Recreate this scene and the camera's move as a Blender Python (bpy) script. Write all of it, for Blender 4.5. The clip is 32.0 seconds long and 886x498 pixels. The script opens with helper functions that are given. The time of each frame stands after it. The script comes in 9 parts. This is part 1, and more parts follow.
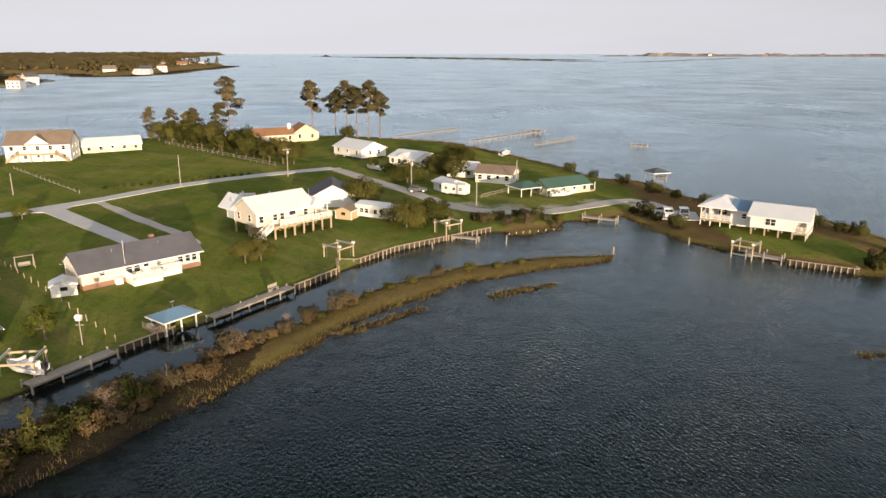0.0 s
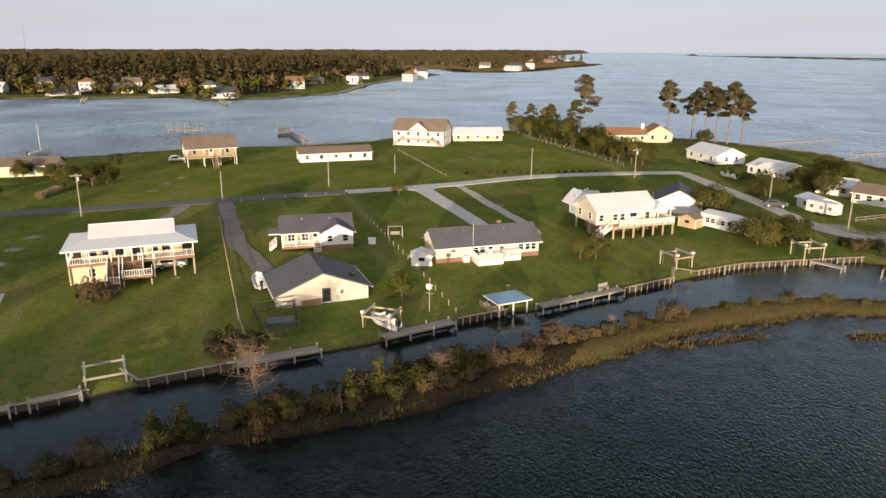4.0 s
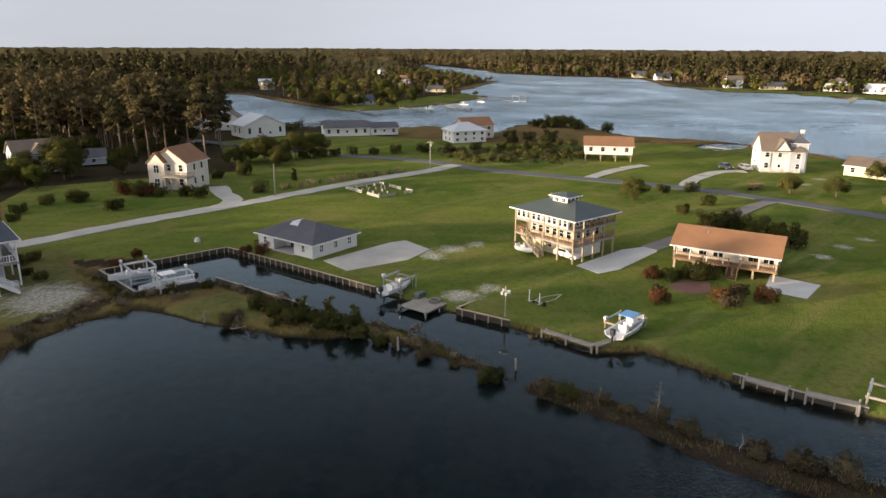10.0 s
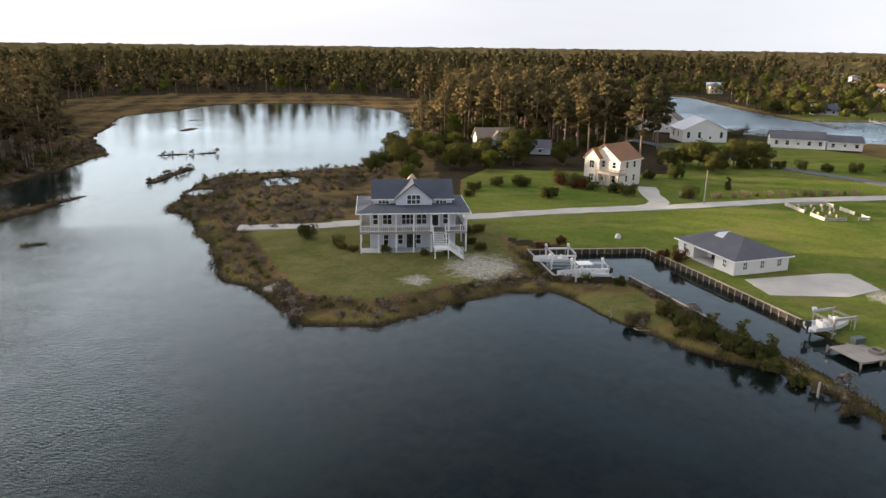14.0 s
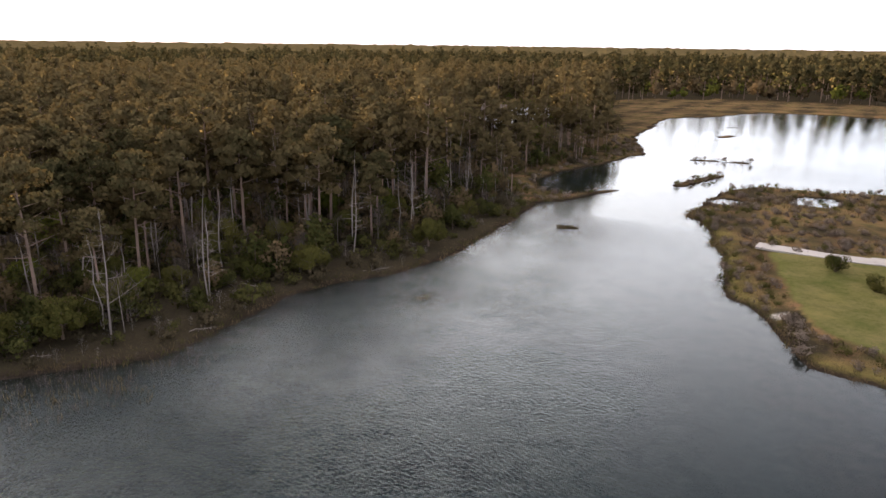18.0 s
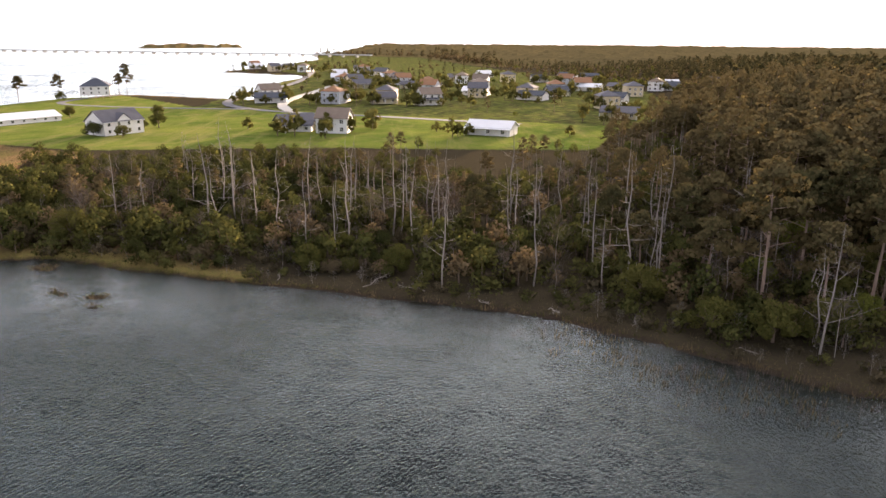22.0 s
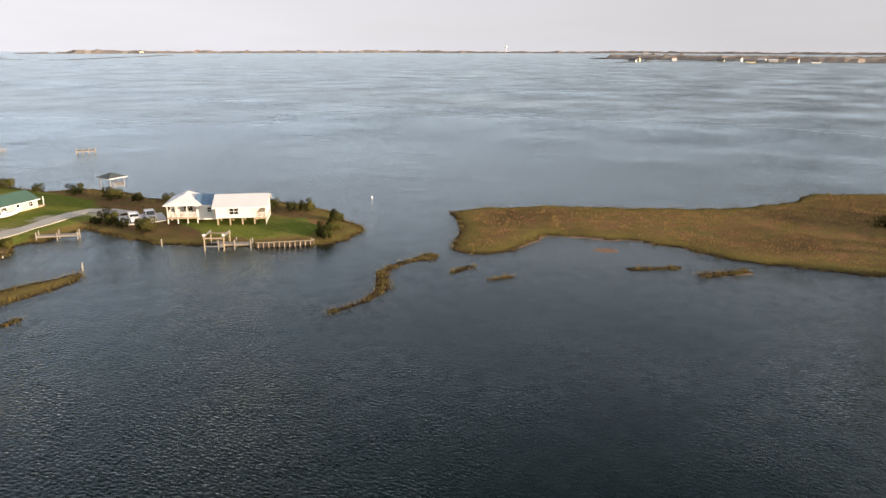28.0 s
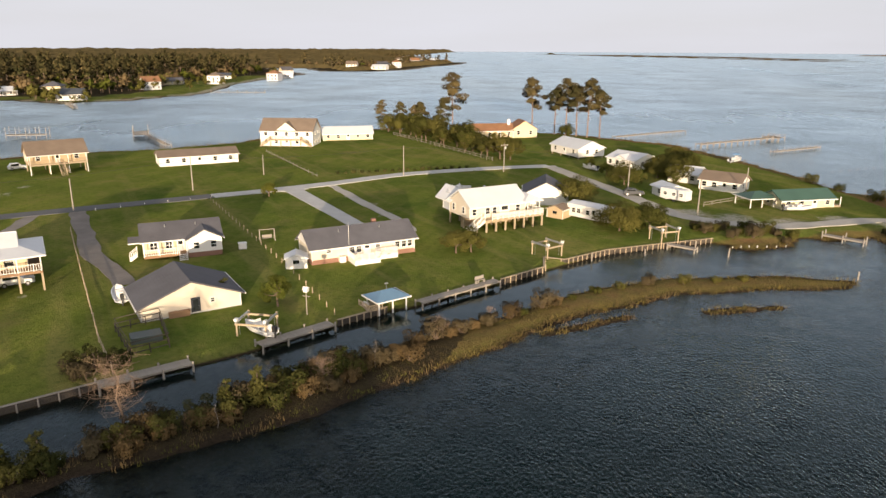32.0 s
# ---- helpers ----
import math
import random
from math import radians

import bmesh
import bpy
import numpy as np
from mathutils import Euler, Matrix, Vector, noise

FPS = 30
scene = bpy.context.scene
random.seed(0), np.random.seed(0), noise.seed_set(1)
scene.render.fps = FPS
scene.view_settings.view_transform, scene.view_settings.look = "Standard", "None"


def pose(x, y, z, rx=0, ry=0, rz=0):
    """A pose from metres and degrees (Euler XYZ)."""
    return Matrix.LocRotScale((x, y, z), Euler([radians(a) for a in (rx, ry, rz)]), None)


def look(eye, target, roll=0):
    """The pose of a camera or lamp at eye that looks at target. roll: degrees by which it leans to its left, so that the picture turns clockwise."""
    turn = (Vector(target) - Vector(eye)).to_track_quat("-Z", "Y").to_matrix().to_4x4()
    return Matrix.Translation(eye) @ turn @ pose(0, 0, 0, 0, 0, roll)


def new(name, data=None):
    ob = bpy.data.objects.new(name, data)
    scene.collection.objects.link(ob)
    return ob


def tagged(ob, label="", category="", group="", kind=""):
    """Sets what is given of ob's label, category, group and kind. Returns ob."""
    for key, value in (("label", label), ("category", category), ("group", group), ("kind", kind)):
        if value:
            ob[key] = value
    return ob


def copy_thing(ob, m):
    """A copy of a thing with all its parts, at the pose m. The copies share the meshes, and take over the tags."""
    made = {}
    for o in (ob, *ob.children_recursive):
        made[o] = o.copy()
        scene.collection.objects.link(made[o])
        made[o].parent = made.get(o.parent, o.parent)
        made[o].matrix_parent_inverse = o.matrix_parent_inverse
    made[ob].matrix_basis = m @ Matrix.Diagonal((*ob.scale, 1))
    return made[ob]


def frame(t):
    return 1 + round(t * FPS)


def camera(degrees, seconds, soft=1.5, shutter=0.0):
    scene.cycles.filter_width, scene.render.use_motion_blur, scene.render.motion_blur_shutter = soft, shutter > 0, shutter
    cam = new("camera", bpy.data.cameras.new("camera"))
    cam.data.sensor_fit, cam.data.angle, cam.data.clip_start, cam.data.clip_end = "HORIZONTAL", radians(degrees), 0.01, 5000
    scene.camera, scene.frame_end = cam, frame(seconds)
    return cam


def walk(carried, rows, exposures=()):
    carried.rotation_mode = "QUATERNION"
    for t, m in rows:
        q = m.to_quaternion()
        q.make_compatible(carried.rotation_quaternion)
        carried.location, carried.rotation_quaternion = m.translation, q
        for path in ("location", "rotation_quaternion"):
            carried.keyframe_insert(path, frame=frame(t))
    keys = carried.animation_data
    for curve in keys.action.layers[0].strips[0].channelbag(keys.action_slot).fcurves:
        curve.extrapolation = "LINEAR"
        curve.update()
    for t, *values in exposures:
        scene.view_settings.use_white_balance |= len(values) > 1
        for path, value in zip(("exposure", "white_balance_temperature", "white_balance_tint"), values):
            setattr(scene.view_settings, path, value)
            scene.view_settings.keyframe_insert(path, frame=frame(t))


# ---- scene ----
cam = camera(64.57, 32.0)
PATH = [
    (0, (0.00, 0.00, 32.00), (-0.553, 19.228, 26.526), 0.02),
    (0.5, (-0.02, -0.01, 32.14), (-1.457, 19.172, 26.648), 0.08),
    (1, (0.03, 0.08, 32.23), (-2.466, 19.150, 26.739), 0.11),
    (1.5, (0.14, 0.10, 32.29), (-3.522, 18.977, 26.794), 0.11),
    (2, (0.25, -0.06, 32.31), (-4.605, 18.553, 26.824), 0.16),
    (2.5, (0.32, -0.10, 32.30), (-5.729, 18.154, 26.801), 0.18),
    (4.5, (-0.05, 0.32, 32.14), (-10.635, 16.358, 26.603), 0.16),
    (5, (-0.13, 0.40, 32.10), (-11.791, 15.674, 26.563), 0.12),
    (5.5, (-0.20, 0.46, 32.08), (-13.135, 14.681, 26.552), 0.13),
    (6, (-0.34, 0.47, 32.08), (-14.593, 13.359, 26.545), 0.16),
    (6.5, (-0.35, 0.47, 32.11), (-15.797, 11.903, 26.572), 0.15),
    (7, (-0.42, 0.56, 32.10), (-16.905, 10.440, 26.555), 0.21),
    (7.5, (-0.60, 0.57, 31.99), (-17.950, 8.812, 26.444), 0.21),
    (8, (-0.75, 0.60, 31.85), (-18.821, 7.131, 26.295), 0.26),
    (8.5, (-0.86, 0.69, 31.71), (-19.478, 5.432, 26.158), 0.29),
    (9, (-0.97, 0.74, 31.63), (-19.968, 3.595, 26.077), 0.25),
    (9.5, (-1.03, 0.69, 31.59), (-20.218, 1.634, 26.022), 0.30),
    (10, (-0.97, 0.79, 31.60), (-20.156, -0.170, 26.049), 0.29),
    (10.5, (-0.94, 0.83, 31.60), (-19.935, -2.026, 26.043), 0.35),
    (11, (-0.99, 0.83, 31.60), (-19.607, -3.886, 26.040), 0.43),
    (11.5, (-1.01, 0.71, 31.64), (-19.065, -5.848, 26.086), 0.47),
    (12, (-1.09, 0.78, 31.66), (-18.527, -7.290, 26.103), 0.50),
    (12.5, (-1.20, 0.61, 31.64), (-18.194, -8.336, 26.066), 0.59),
    (13, (-1.32, 0.54, 31.54), (-17.837, -9.269, 25.969), 0.61),
    (13.5, (-1.54, 0.36, 31.42), (-17.458, -10.389, 25.836), 0.65),
    (15.5, (-1.86, 0.37, 31.31), (-14.354, -14.211, 25.716), 0.73),
    (16, (-1.75, 0.44, 31.46), (-12.663, -15.358, 25.858), 0.62),
    (16.5, (-1.76, 0.35, 31.61), (-10.987, -16.487, 26.000), 0.65),
    (17, (-1.78, 0.33, 31.72), (-9.215, -17.371, 26.121), 0.68),
    (17.5, (-1.91, -0.15, 31.76), (-7.641, -18.467, 26.140), 0.69),
    (18, (-1.84, -0.24, 31.74), (-5.539, -19.068, 26.097), 0.72),
    (18.5, (-2.09, -0.39, 31.69), (-3.216, -19.533, 26.022), 0.80),
    (19, (-2.25, -0.53, 31.64), (-0.913, -19.659, 25.946), 0.79),
    (19.5, (-2.33, -0.69, 31.62), (1.413, -19.494, 25.917), 0.76),
    (20, (-2.35, -0.73, 31.64), (3.726, -18.920, 25.951), 0.77),
    (20.5, (-2.13, -0.83, 31.70), (6.153, -18.123, 26.008), 0.72),
    (21, (-2.04, -0.90, 31.79), (8.341, -17.023, 26.105), 0.65),
    (21.5, (-1.95, -1.09, 31.90), (10.338, -15.813, 26.215), 0.63),
    (22, (-1.87, -1.33, 31.98), (12.061, -14.509, 26.299), 0.49),
    (22.5, (-1.73, -1.48, 31.98), (13.659, -12.929, 26.328), 0.48),
    (23, (-1.58, -1.65, 31.89), (15.071, -11.191, 26.268), 0.39),
    (23.5, (-1.23, -1.73, 31.76), (16.488, -9.104, 26.144), 0.41),
    (24, (-0.93, -1.80, 31.61), (17.651, -6.631, 26.003), 0.37),
    (24.5, (-0.67, -1.87, 31.50), (18.422, -3.959, 25.908), 0.34),
    (25, (-0.35, -1.78, 31.48), (18.854, -1.198, 25.914), 0.34),
    (25.5, (-0.08, -1.66, 31.54), (18.914, 1.224, 25.979), 0.37),
    (27.5, (-0.41, -0.73, 32.43), (14.070, 11.907, 26.891), 0.16),
    (28, (-0.50, -1.00, 32.49), (12.121, 13.497, 26.957), 0.16),
    (28.5, (-0.34, -0.98, 32.47), (10.339, 15.000, 26.937), 0.17),
    (29, (-0.01, -0.80, 32.37), (8.483, 16.433, 26.828), 0.19),
    (29.5, (0.03, -0.33, 32.23), (5.998, 17.935, 26.679), 0.12),
    (30, (-0.06, 0.10, 32.09), (3.266, 19.017, 26.525), 0.18),
    (30.5, (-0.06, 0.32, 31.97), (0.527, 19.517, 26.399), 0.23),
    (31, (-0.16, 0.59, 31.91), (-2.324, 19.676, 26.340), 0.29),
    (31.5, (-0.12, 0.72, 31.87), (-4.543, 19.420, 26.313), 0.27),
    (32, (-0.26, 0.78, 31.85), (-6.568, 18.935, 26.305), 0.25),
]
walk(cam, [(t, look(eye, target, roll)) for t, eye, target, roll in PATH],
     exposures=[(0.0, 0.66, 6650, 11), (2.0, 0.66, 6600, 11), (4.6, 0.45, 6450, 12), (6.0, 0.41, 6400, 12), (9.0, 0.75, 6200, 10), (11.0, 1.03, 6250, 10), (12.0, 1.28, 6300, 10), (13.0, 1.36, 6400, 11), (15.0, 1.43, 6400, 11), (17.0, 1.66, 6750, 17), (19.0, 2.15, 6850, 23), (21.0, 2.15, 6850, 23), (22.0, 1.98, 6750, 20), (23.0, 1.82, 6650, 16), (24.0, 1.55, 6400, 10), (25.0, 1.38, 6400, 9), (28.0, 0.95, 6750, 13), (29.0, 0.85, 6850, 13), (31.0, 0.75, 6700, 12), (32.0, 0.66, 6650, 11)])
# ---- light and sky ----
SUN_YAW, SUN_EL = 202.7, 5.8
to_sun = Vector((-math.sin(radians(SUN_YAW)) * math.cos(radians(SUN_EL)), math.cos(radians(SUN_YAW)) * math.cos(radians(SUN_EL)), math.sin(radians(SUN_EL))))
sun_data = bpy.data.lights.new("sun", "SUN")
sun_data.energy, sun_data.angle, sun_data.color = 5.2, radians(0.7), (1.0, 0.78, 0.53)
sun = new("sun", sun_data)
sun.matrix_world = look(tuple(to_sun * 300), (0, 0, 0))

world = bpy.data.worlds.new("evening_sky")
scene.world = world
world.use_nodes = True
wn, wl = world.node_tree.nodes, world.node_tree.links
wn.clear()
sky = wn.new("ShaderNodeTexSky")
sky.sky_type, sky.sun_disc = "NISHITA", False
sky.sun_elevation, sky.sun_rotation = radians(SUN_EL), math.atan2(to_sun.x, to_sun.y)
sky.air_density, sky.dust_density, sky.ozone_density = 1.0, 1.0, 2.0
# a thin veil of high cloud over the clear sky
tc = wn.new("ShaderNodeTexCoord")
mp = wn.new("ShaderNodeMapping")
mp.inputs["Scale"].default_value = (1.2, 1.2, 9.0)
cn = wn.new("ShaderNodeTexNoise")
cn.inputs["Scale"].default_value, cn.inputs["Detail"].default_value, cn.inputs["Roughness"].default_value = 2.2, 6.0, 0.55
cr = wn.new("ShaderNodeMapRange")
cr.inputs["From Min"].default_value, cr.inputs["From Max"].default_value = 0.3, 0.75
cr.inputs["To Min"].default_value, cr.inputs["To Max"].default_value = 0.90, 1.0
veil = wn.new("ShaderNodeMix")
veil.data_type = "RGBA"
# it thins out overhead and is brighter on the sun's side
up = wn.new("ShaderNodeSeparateXYZ")
thin = wn.new("ShaderNodeMapRange")
thin.inputs["From Min"].default_value, thin.inputs["From Max"].default_value = 0.2, 0.75
thin.inputs["To Min"].default_value = 1.0
over = wn.new("ShaderNodeMapRange")
over.inputs["From Min"].default_value, over.inputs["From Max"].default_value = 0.1, 0.8
over.inputs["To Min"].default_value, over.inputs["To Max"].default_value = 0.15, 0.95
amount = wn.new("ShaderNodeMath")
amount.operation = "MULTIPLY"
toward = wn.new("ShaderNodeVectorMath")
toward.operation = "DOT_PRODUCT"
toward.inputs[1].default_value = to_sun
side = wn.new("ShaderNodeMapRange")
side.inputs["From Min"].default_value, side.inputs["From Max"].default_value = 0.15, 0.95
tone = wn.new("ShaderNodeMix")
tone.data_type = "RGBA"
tone.inputs["A"].default_value, tone.inputs["B"].default_value = (3.9, 3.95, 4.2, 1), (13.0, 12.0, 11.2, 1)
facing = wn.new("ShaderNodeMapRange")
facing.inputs["From Min"].default_value, facing.inputs["From Max"].default_value = -0.1, -0.9
lit = wn.new("ShaderNodeMix")
lit.data_type = "RGBA"
lit.inputs["B"].default_value = (5.4, 5.5, 6.0, 1)
bg = wn.new("ShaderNodeBackground")
bg.inputs["Strength"].default_value = 0.088
wo = wn.new("ShaderNodeOutputWorld")
wl.new(tc.outputs["Generated"], mp.inputs["Vector"])
wl.new(mp.outputs["Vector"], cn.inputs["Vector"])
wl.new(cn.outputs["Fac"], cr.inputs["Value"])
wl.new(tc.outputs["Generated"], up.inputs[0])
wl.new(up.outputs["Z"], thin.inputs["Value"])
wl.new(cr.outputs["Result"], amount.inputs[0])
wl.new(thin.outputs["Result"], amount.inputs[1])
# unseen patch of veil at the zenith, added as fill for shaded ground
crown = wn.new("ShaderNodeMapRange")
crown.inputs["From Min"].default_value, crown.inputs["From Max"].default_value = 0.74, 0.94
crown.inputs["To Max"].default_value = 0.85
thickest = wn.new("ShaderNodeMath")
thickest.operation = "MAXIMUM"
wl.new(up.outputs["Z"], crown.inputs["Value"])
wl.new(amount.outputs[0], thickest.inputs[0])
wl.new(crown.outputs["Result"], thickest.inputs[1])
wl.new(thickest.outputs[0], veil.inputs["Factor"])
wl.new(tc.outputs["Generated"], toward.inputs[0])
wl.new(toward.outputs["Value"], side.inputs["Value"])
wl.new(toward.outputs["Value"], over.inputs["Value"])
wl.new(over.outputs["Result"], thin.inputs["To Max"])
low = wn.new("ShaderNodeMapRange")
low.inputs["From Min"].default_value, low.inputs["From Max"].default_value = 0.02, 0.26
low.inputs["To Min"].default_value = 0.14
glow = wn.new("ShaderNodeMath")
glow.operation = "MULTIPLY"
wl.new(up.outputs["Z"], low.inputs["Value"])
wl.new(side.outputs["Result"], glow.inputs[0])
wl.new(low.outputs["Result"], glow.inputs[1])
wl.new(glow.outputs[0], tone.inputs["Factor"])
wl.new(toward.outputs["Value"], facing.inputs["Value"])
wl.new(facing.outputs["Result"], lit.inputs["Factor"])
wl.new(tone.outputs["Result"], lit.inputs["A"])
wl.new(lit.outputs["Result"], veil.inputs["B"])
wl.new(sky.outputs["Color"], veil.inputs["A"])
wl.new(veil.outputs["Result"], bg.inputs["Color"])
wl.new(bg.outputs["Background"], wo.inputs["Surface"])


# ---- materials ----
def tree_of(name):
    m = bpy.data.materials.new(name)
    m.use_nodes = True
    n, l = m.node_tree.nodes, m.node_tree.links
    return m, n, l, n["Principled BSDF"]


def noise_node(n, l, coord, scale, detail=4.0, rough=0.6, stretch=None):
    t = n.new("ShaderNodeTexNoise")
    t.inputs["Scale"].default_value, t.inputs["Detail"].default_value, t.inputs["Roughness"].default_value = scale, detail, rough
    if stretch:
        mpn = n.new("ShaderNodeMapping")
        mpn.inputs["Scale"].default_value = stretch
        l.new(coord, mpn.inputs["Vector"])
        coord = mpn.outputs["Vector"]
    l.new(coord, t.inputs["Vector"])
    return t.outputs["Fac"]


def ramp(n, l, fac, lo, hi):
    r = n.new("ShaderNodeMapRange")
    r.inputs["From Min"].default_value, r.inputs["From Max"].default_value = lo, hi
    l.new(fac, r.inputs["Value"])
    return r.outputs["Result"]


def mix(n, l, fac, a, b):
    x = n.new("ShaderNodeMix")
    x.data_type = "RGBA"
    for socket, value in (("Factor", fac), ("A", a), ("B", b)):
        if isinstance(value, (tuple, list)):
            x.inputs[socket].default_value = (*value, 1)
        elif isinstance(value, float):
            x.inputs[socket].default_value = value
        else:
            l.new(value, x.inputs[socket])
    return x.outputs["Result"]


def calc(n, l, op, a, b):
    x = n.new("ShaderNodeMath")
    x.operation = op
    for i, value in enumerate((a, b)):
        if isinstance(value, (int, float)):
            x.inputs[i].default_value = value
        else:
            l.new(value, x.inputs[i])
    return x.outputs[0]


def bumped(n, l, bsdf, height, strength, distance):
    b = n.new("ShaderNodeBump")
    b.inputs["Strength"].default_value, b.inputs["Distance"].default_value = strength, distance
    l.new(height, b.inputs["Height"])
    l.new(b.outputs["Normal"], bsdf.inputs["Normal"])


def plain(name, base, rough=0.8, var=0.18, big=0.35, fine=9.0, bump=0.25, metal=0.0, lap=0.0, seam=0.0, island=0.0):
    """A surface with large stains and fine grain; lap: spacing of boards lying one above another; seam: of joints along x."""
    m, n, l, p = tree_of(name)
    co = n.new("ShaderNodeTexCoord").outputs["Object"]
    dark, light = tuple(c * (1 - var) for c in base), tuple(min(1, c * (1 + var)) for c in base)
    f1, f2 = noise_node(n, l, co, big), noise_node(n, l, co, fine, 6.0)
    both = calc(n, l, "ADD", calc(n, l, "MULTIPLY", f1, 0.6), calc(n, l, "MULTIPLY", f2, 0.4))
    info = n.new("ShaderNodeObjectInfo")
    both = calc(n, l, "ADD", both, calc(n, l, "MULTIPLY", calc(n, l, "SUBTRACT", info.outputs["Random"], 0.5), 0.12))
    if island:
        geo = n.new("ShaderNodeNewGeometry")
        both = calc(n, l, "ADD", both, calc(n, l, "MULTIPLY", calc(n, l, "SUBTRACT", geo.outputs["Random Per Island"], 0.5), island))
    l.new(mix(n, l, ramp(n, l, both, 0.3, 0.7), dark, light), p.inputs["Base Color"])
    p.inputs["Metallic"].default_value = metal
    l.new(calc(n, l, "ADD", calc(n, l, "MULTIPLY", f2, 0.2), rough - 0.1), p.inputs["Roughness"])
    h = calc(n, l, "MULTIPLY", f2, 0.3)
    for spacing, axis in ((lap, "Z"), (seam, "X")):
        if spacing:
            w = n.new("ShaderNodeTexWave")
            w.wave_type, w.bands_direction, w.wave_profile = "BANDS", axis, "SAW"
            w.inputs["Scale"].default_value = 0.314 / spacing
            l.new(co, w.inputs["Vector"])
            h = calc(n, l, "ADD", h, w.outputs["Fac"])
    bumped(n, l, p, h, bump, 0.02)
    return m


def leafy(name, a, b, glow=0.25, rough=0.6):
    """Foliage: each leaf of its own shade, and some light through it."""
    m, n, l, p = tree_of(name)
    geo, info = n.new("ShaderNodeNewGeometry"), n.new("ShaderNodeObjectInfo")
    co = n.new("ShaderNodeTexCoord").outputs["Object"]
    f = calc(n, l, "ADD", calc(n, l, "MULTIPLY", geo.outputs["Random Per Island"], 0.45), calc(n, l, "MULTIPLY", noise_node(n, l, co, 0.10, 2.0), 1.1))
    f = calc(n, l, "ADD", f, calc(n, l, "MULTIPLY", calc(n, l, "SUBTRACT", info.outputs["Random"], 0.5), 0.5))
    col = mix(n, l, ramp(n, l, f, 0.35, 1.05), a, b)
    puff = n.new("ShaderNodeAttribute")
    puff.attribute_name = "puff"
    turn = n.new("ShaderNodeVectorTransform")
    turn.vector_type, turn.convert_from, turn.convert_to = "VECTOR", "OBJECT", "WORLD"
    l.new(puff.outputs["Vector"], turn.inputs[0])
    both = n.new("ShaderNodeVectorMath")
    both.operation = "MULTIPLY_ADD"
    both.inputs[1].default_value = (0.55, 0.55, 0.55)
    l.new(geo.outputs["Normal"], both.inputs[0])
    l.new(turn.outputs[0], both.inputs[2])
    soft = n.new("ShaderNodeVectorMath")
    soft.operation = "NORMALIZE"
    l.new(both.outputs[0], soft.inputs[0])
    l.new(soft.outputs[0], p.inputs["Normal"])
    l.new(col, p.inputs["Base Color"])
    p.inputs["Roughness"].default_value = rough
    p.inputs["Specular IOR Level"].default_value = 0.0
    tr = n.new("ShaderNodeBsdfTranslucent")
    l.new(col, tr.inputs["Color"])
    ms = n.new("ShaderNodeMixShader")
    ms.inputs[0].default_value = glow
    l.new(p.outputs[0], ms.inputs[1])
    l.new(tr.outputs[0], ms.inputs[2])
    l.new(ms.outputs[0], n["Material Output"].inputs["Surface"])
    return m


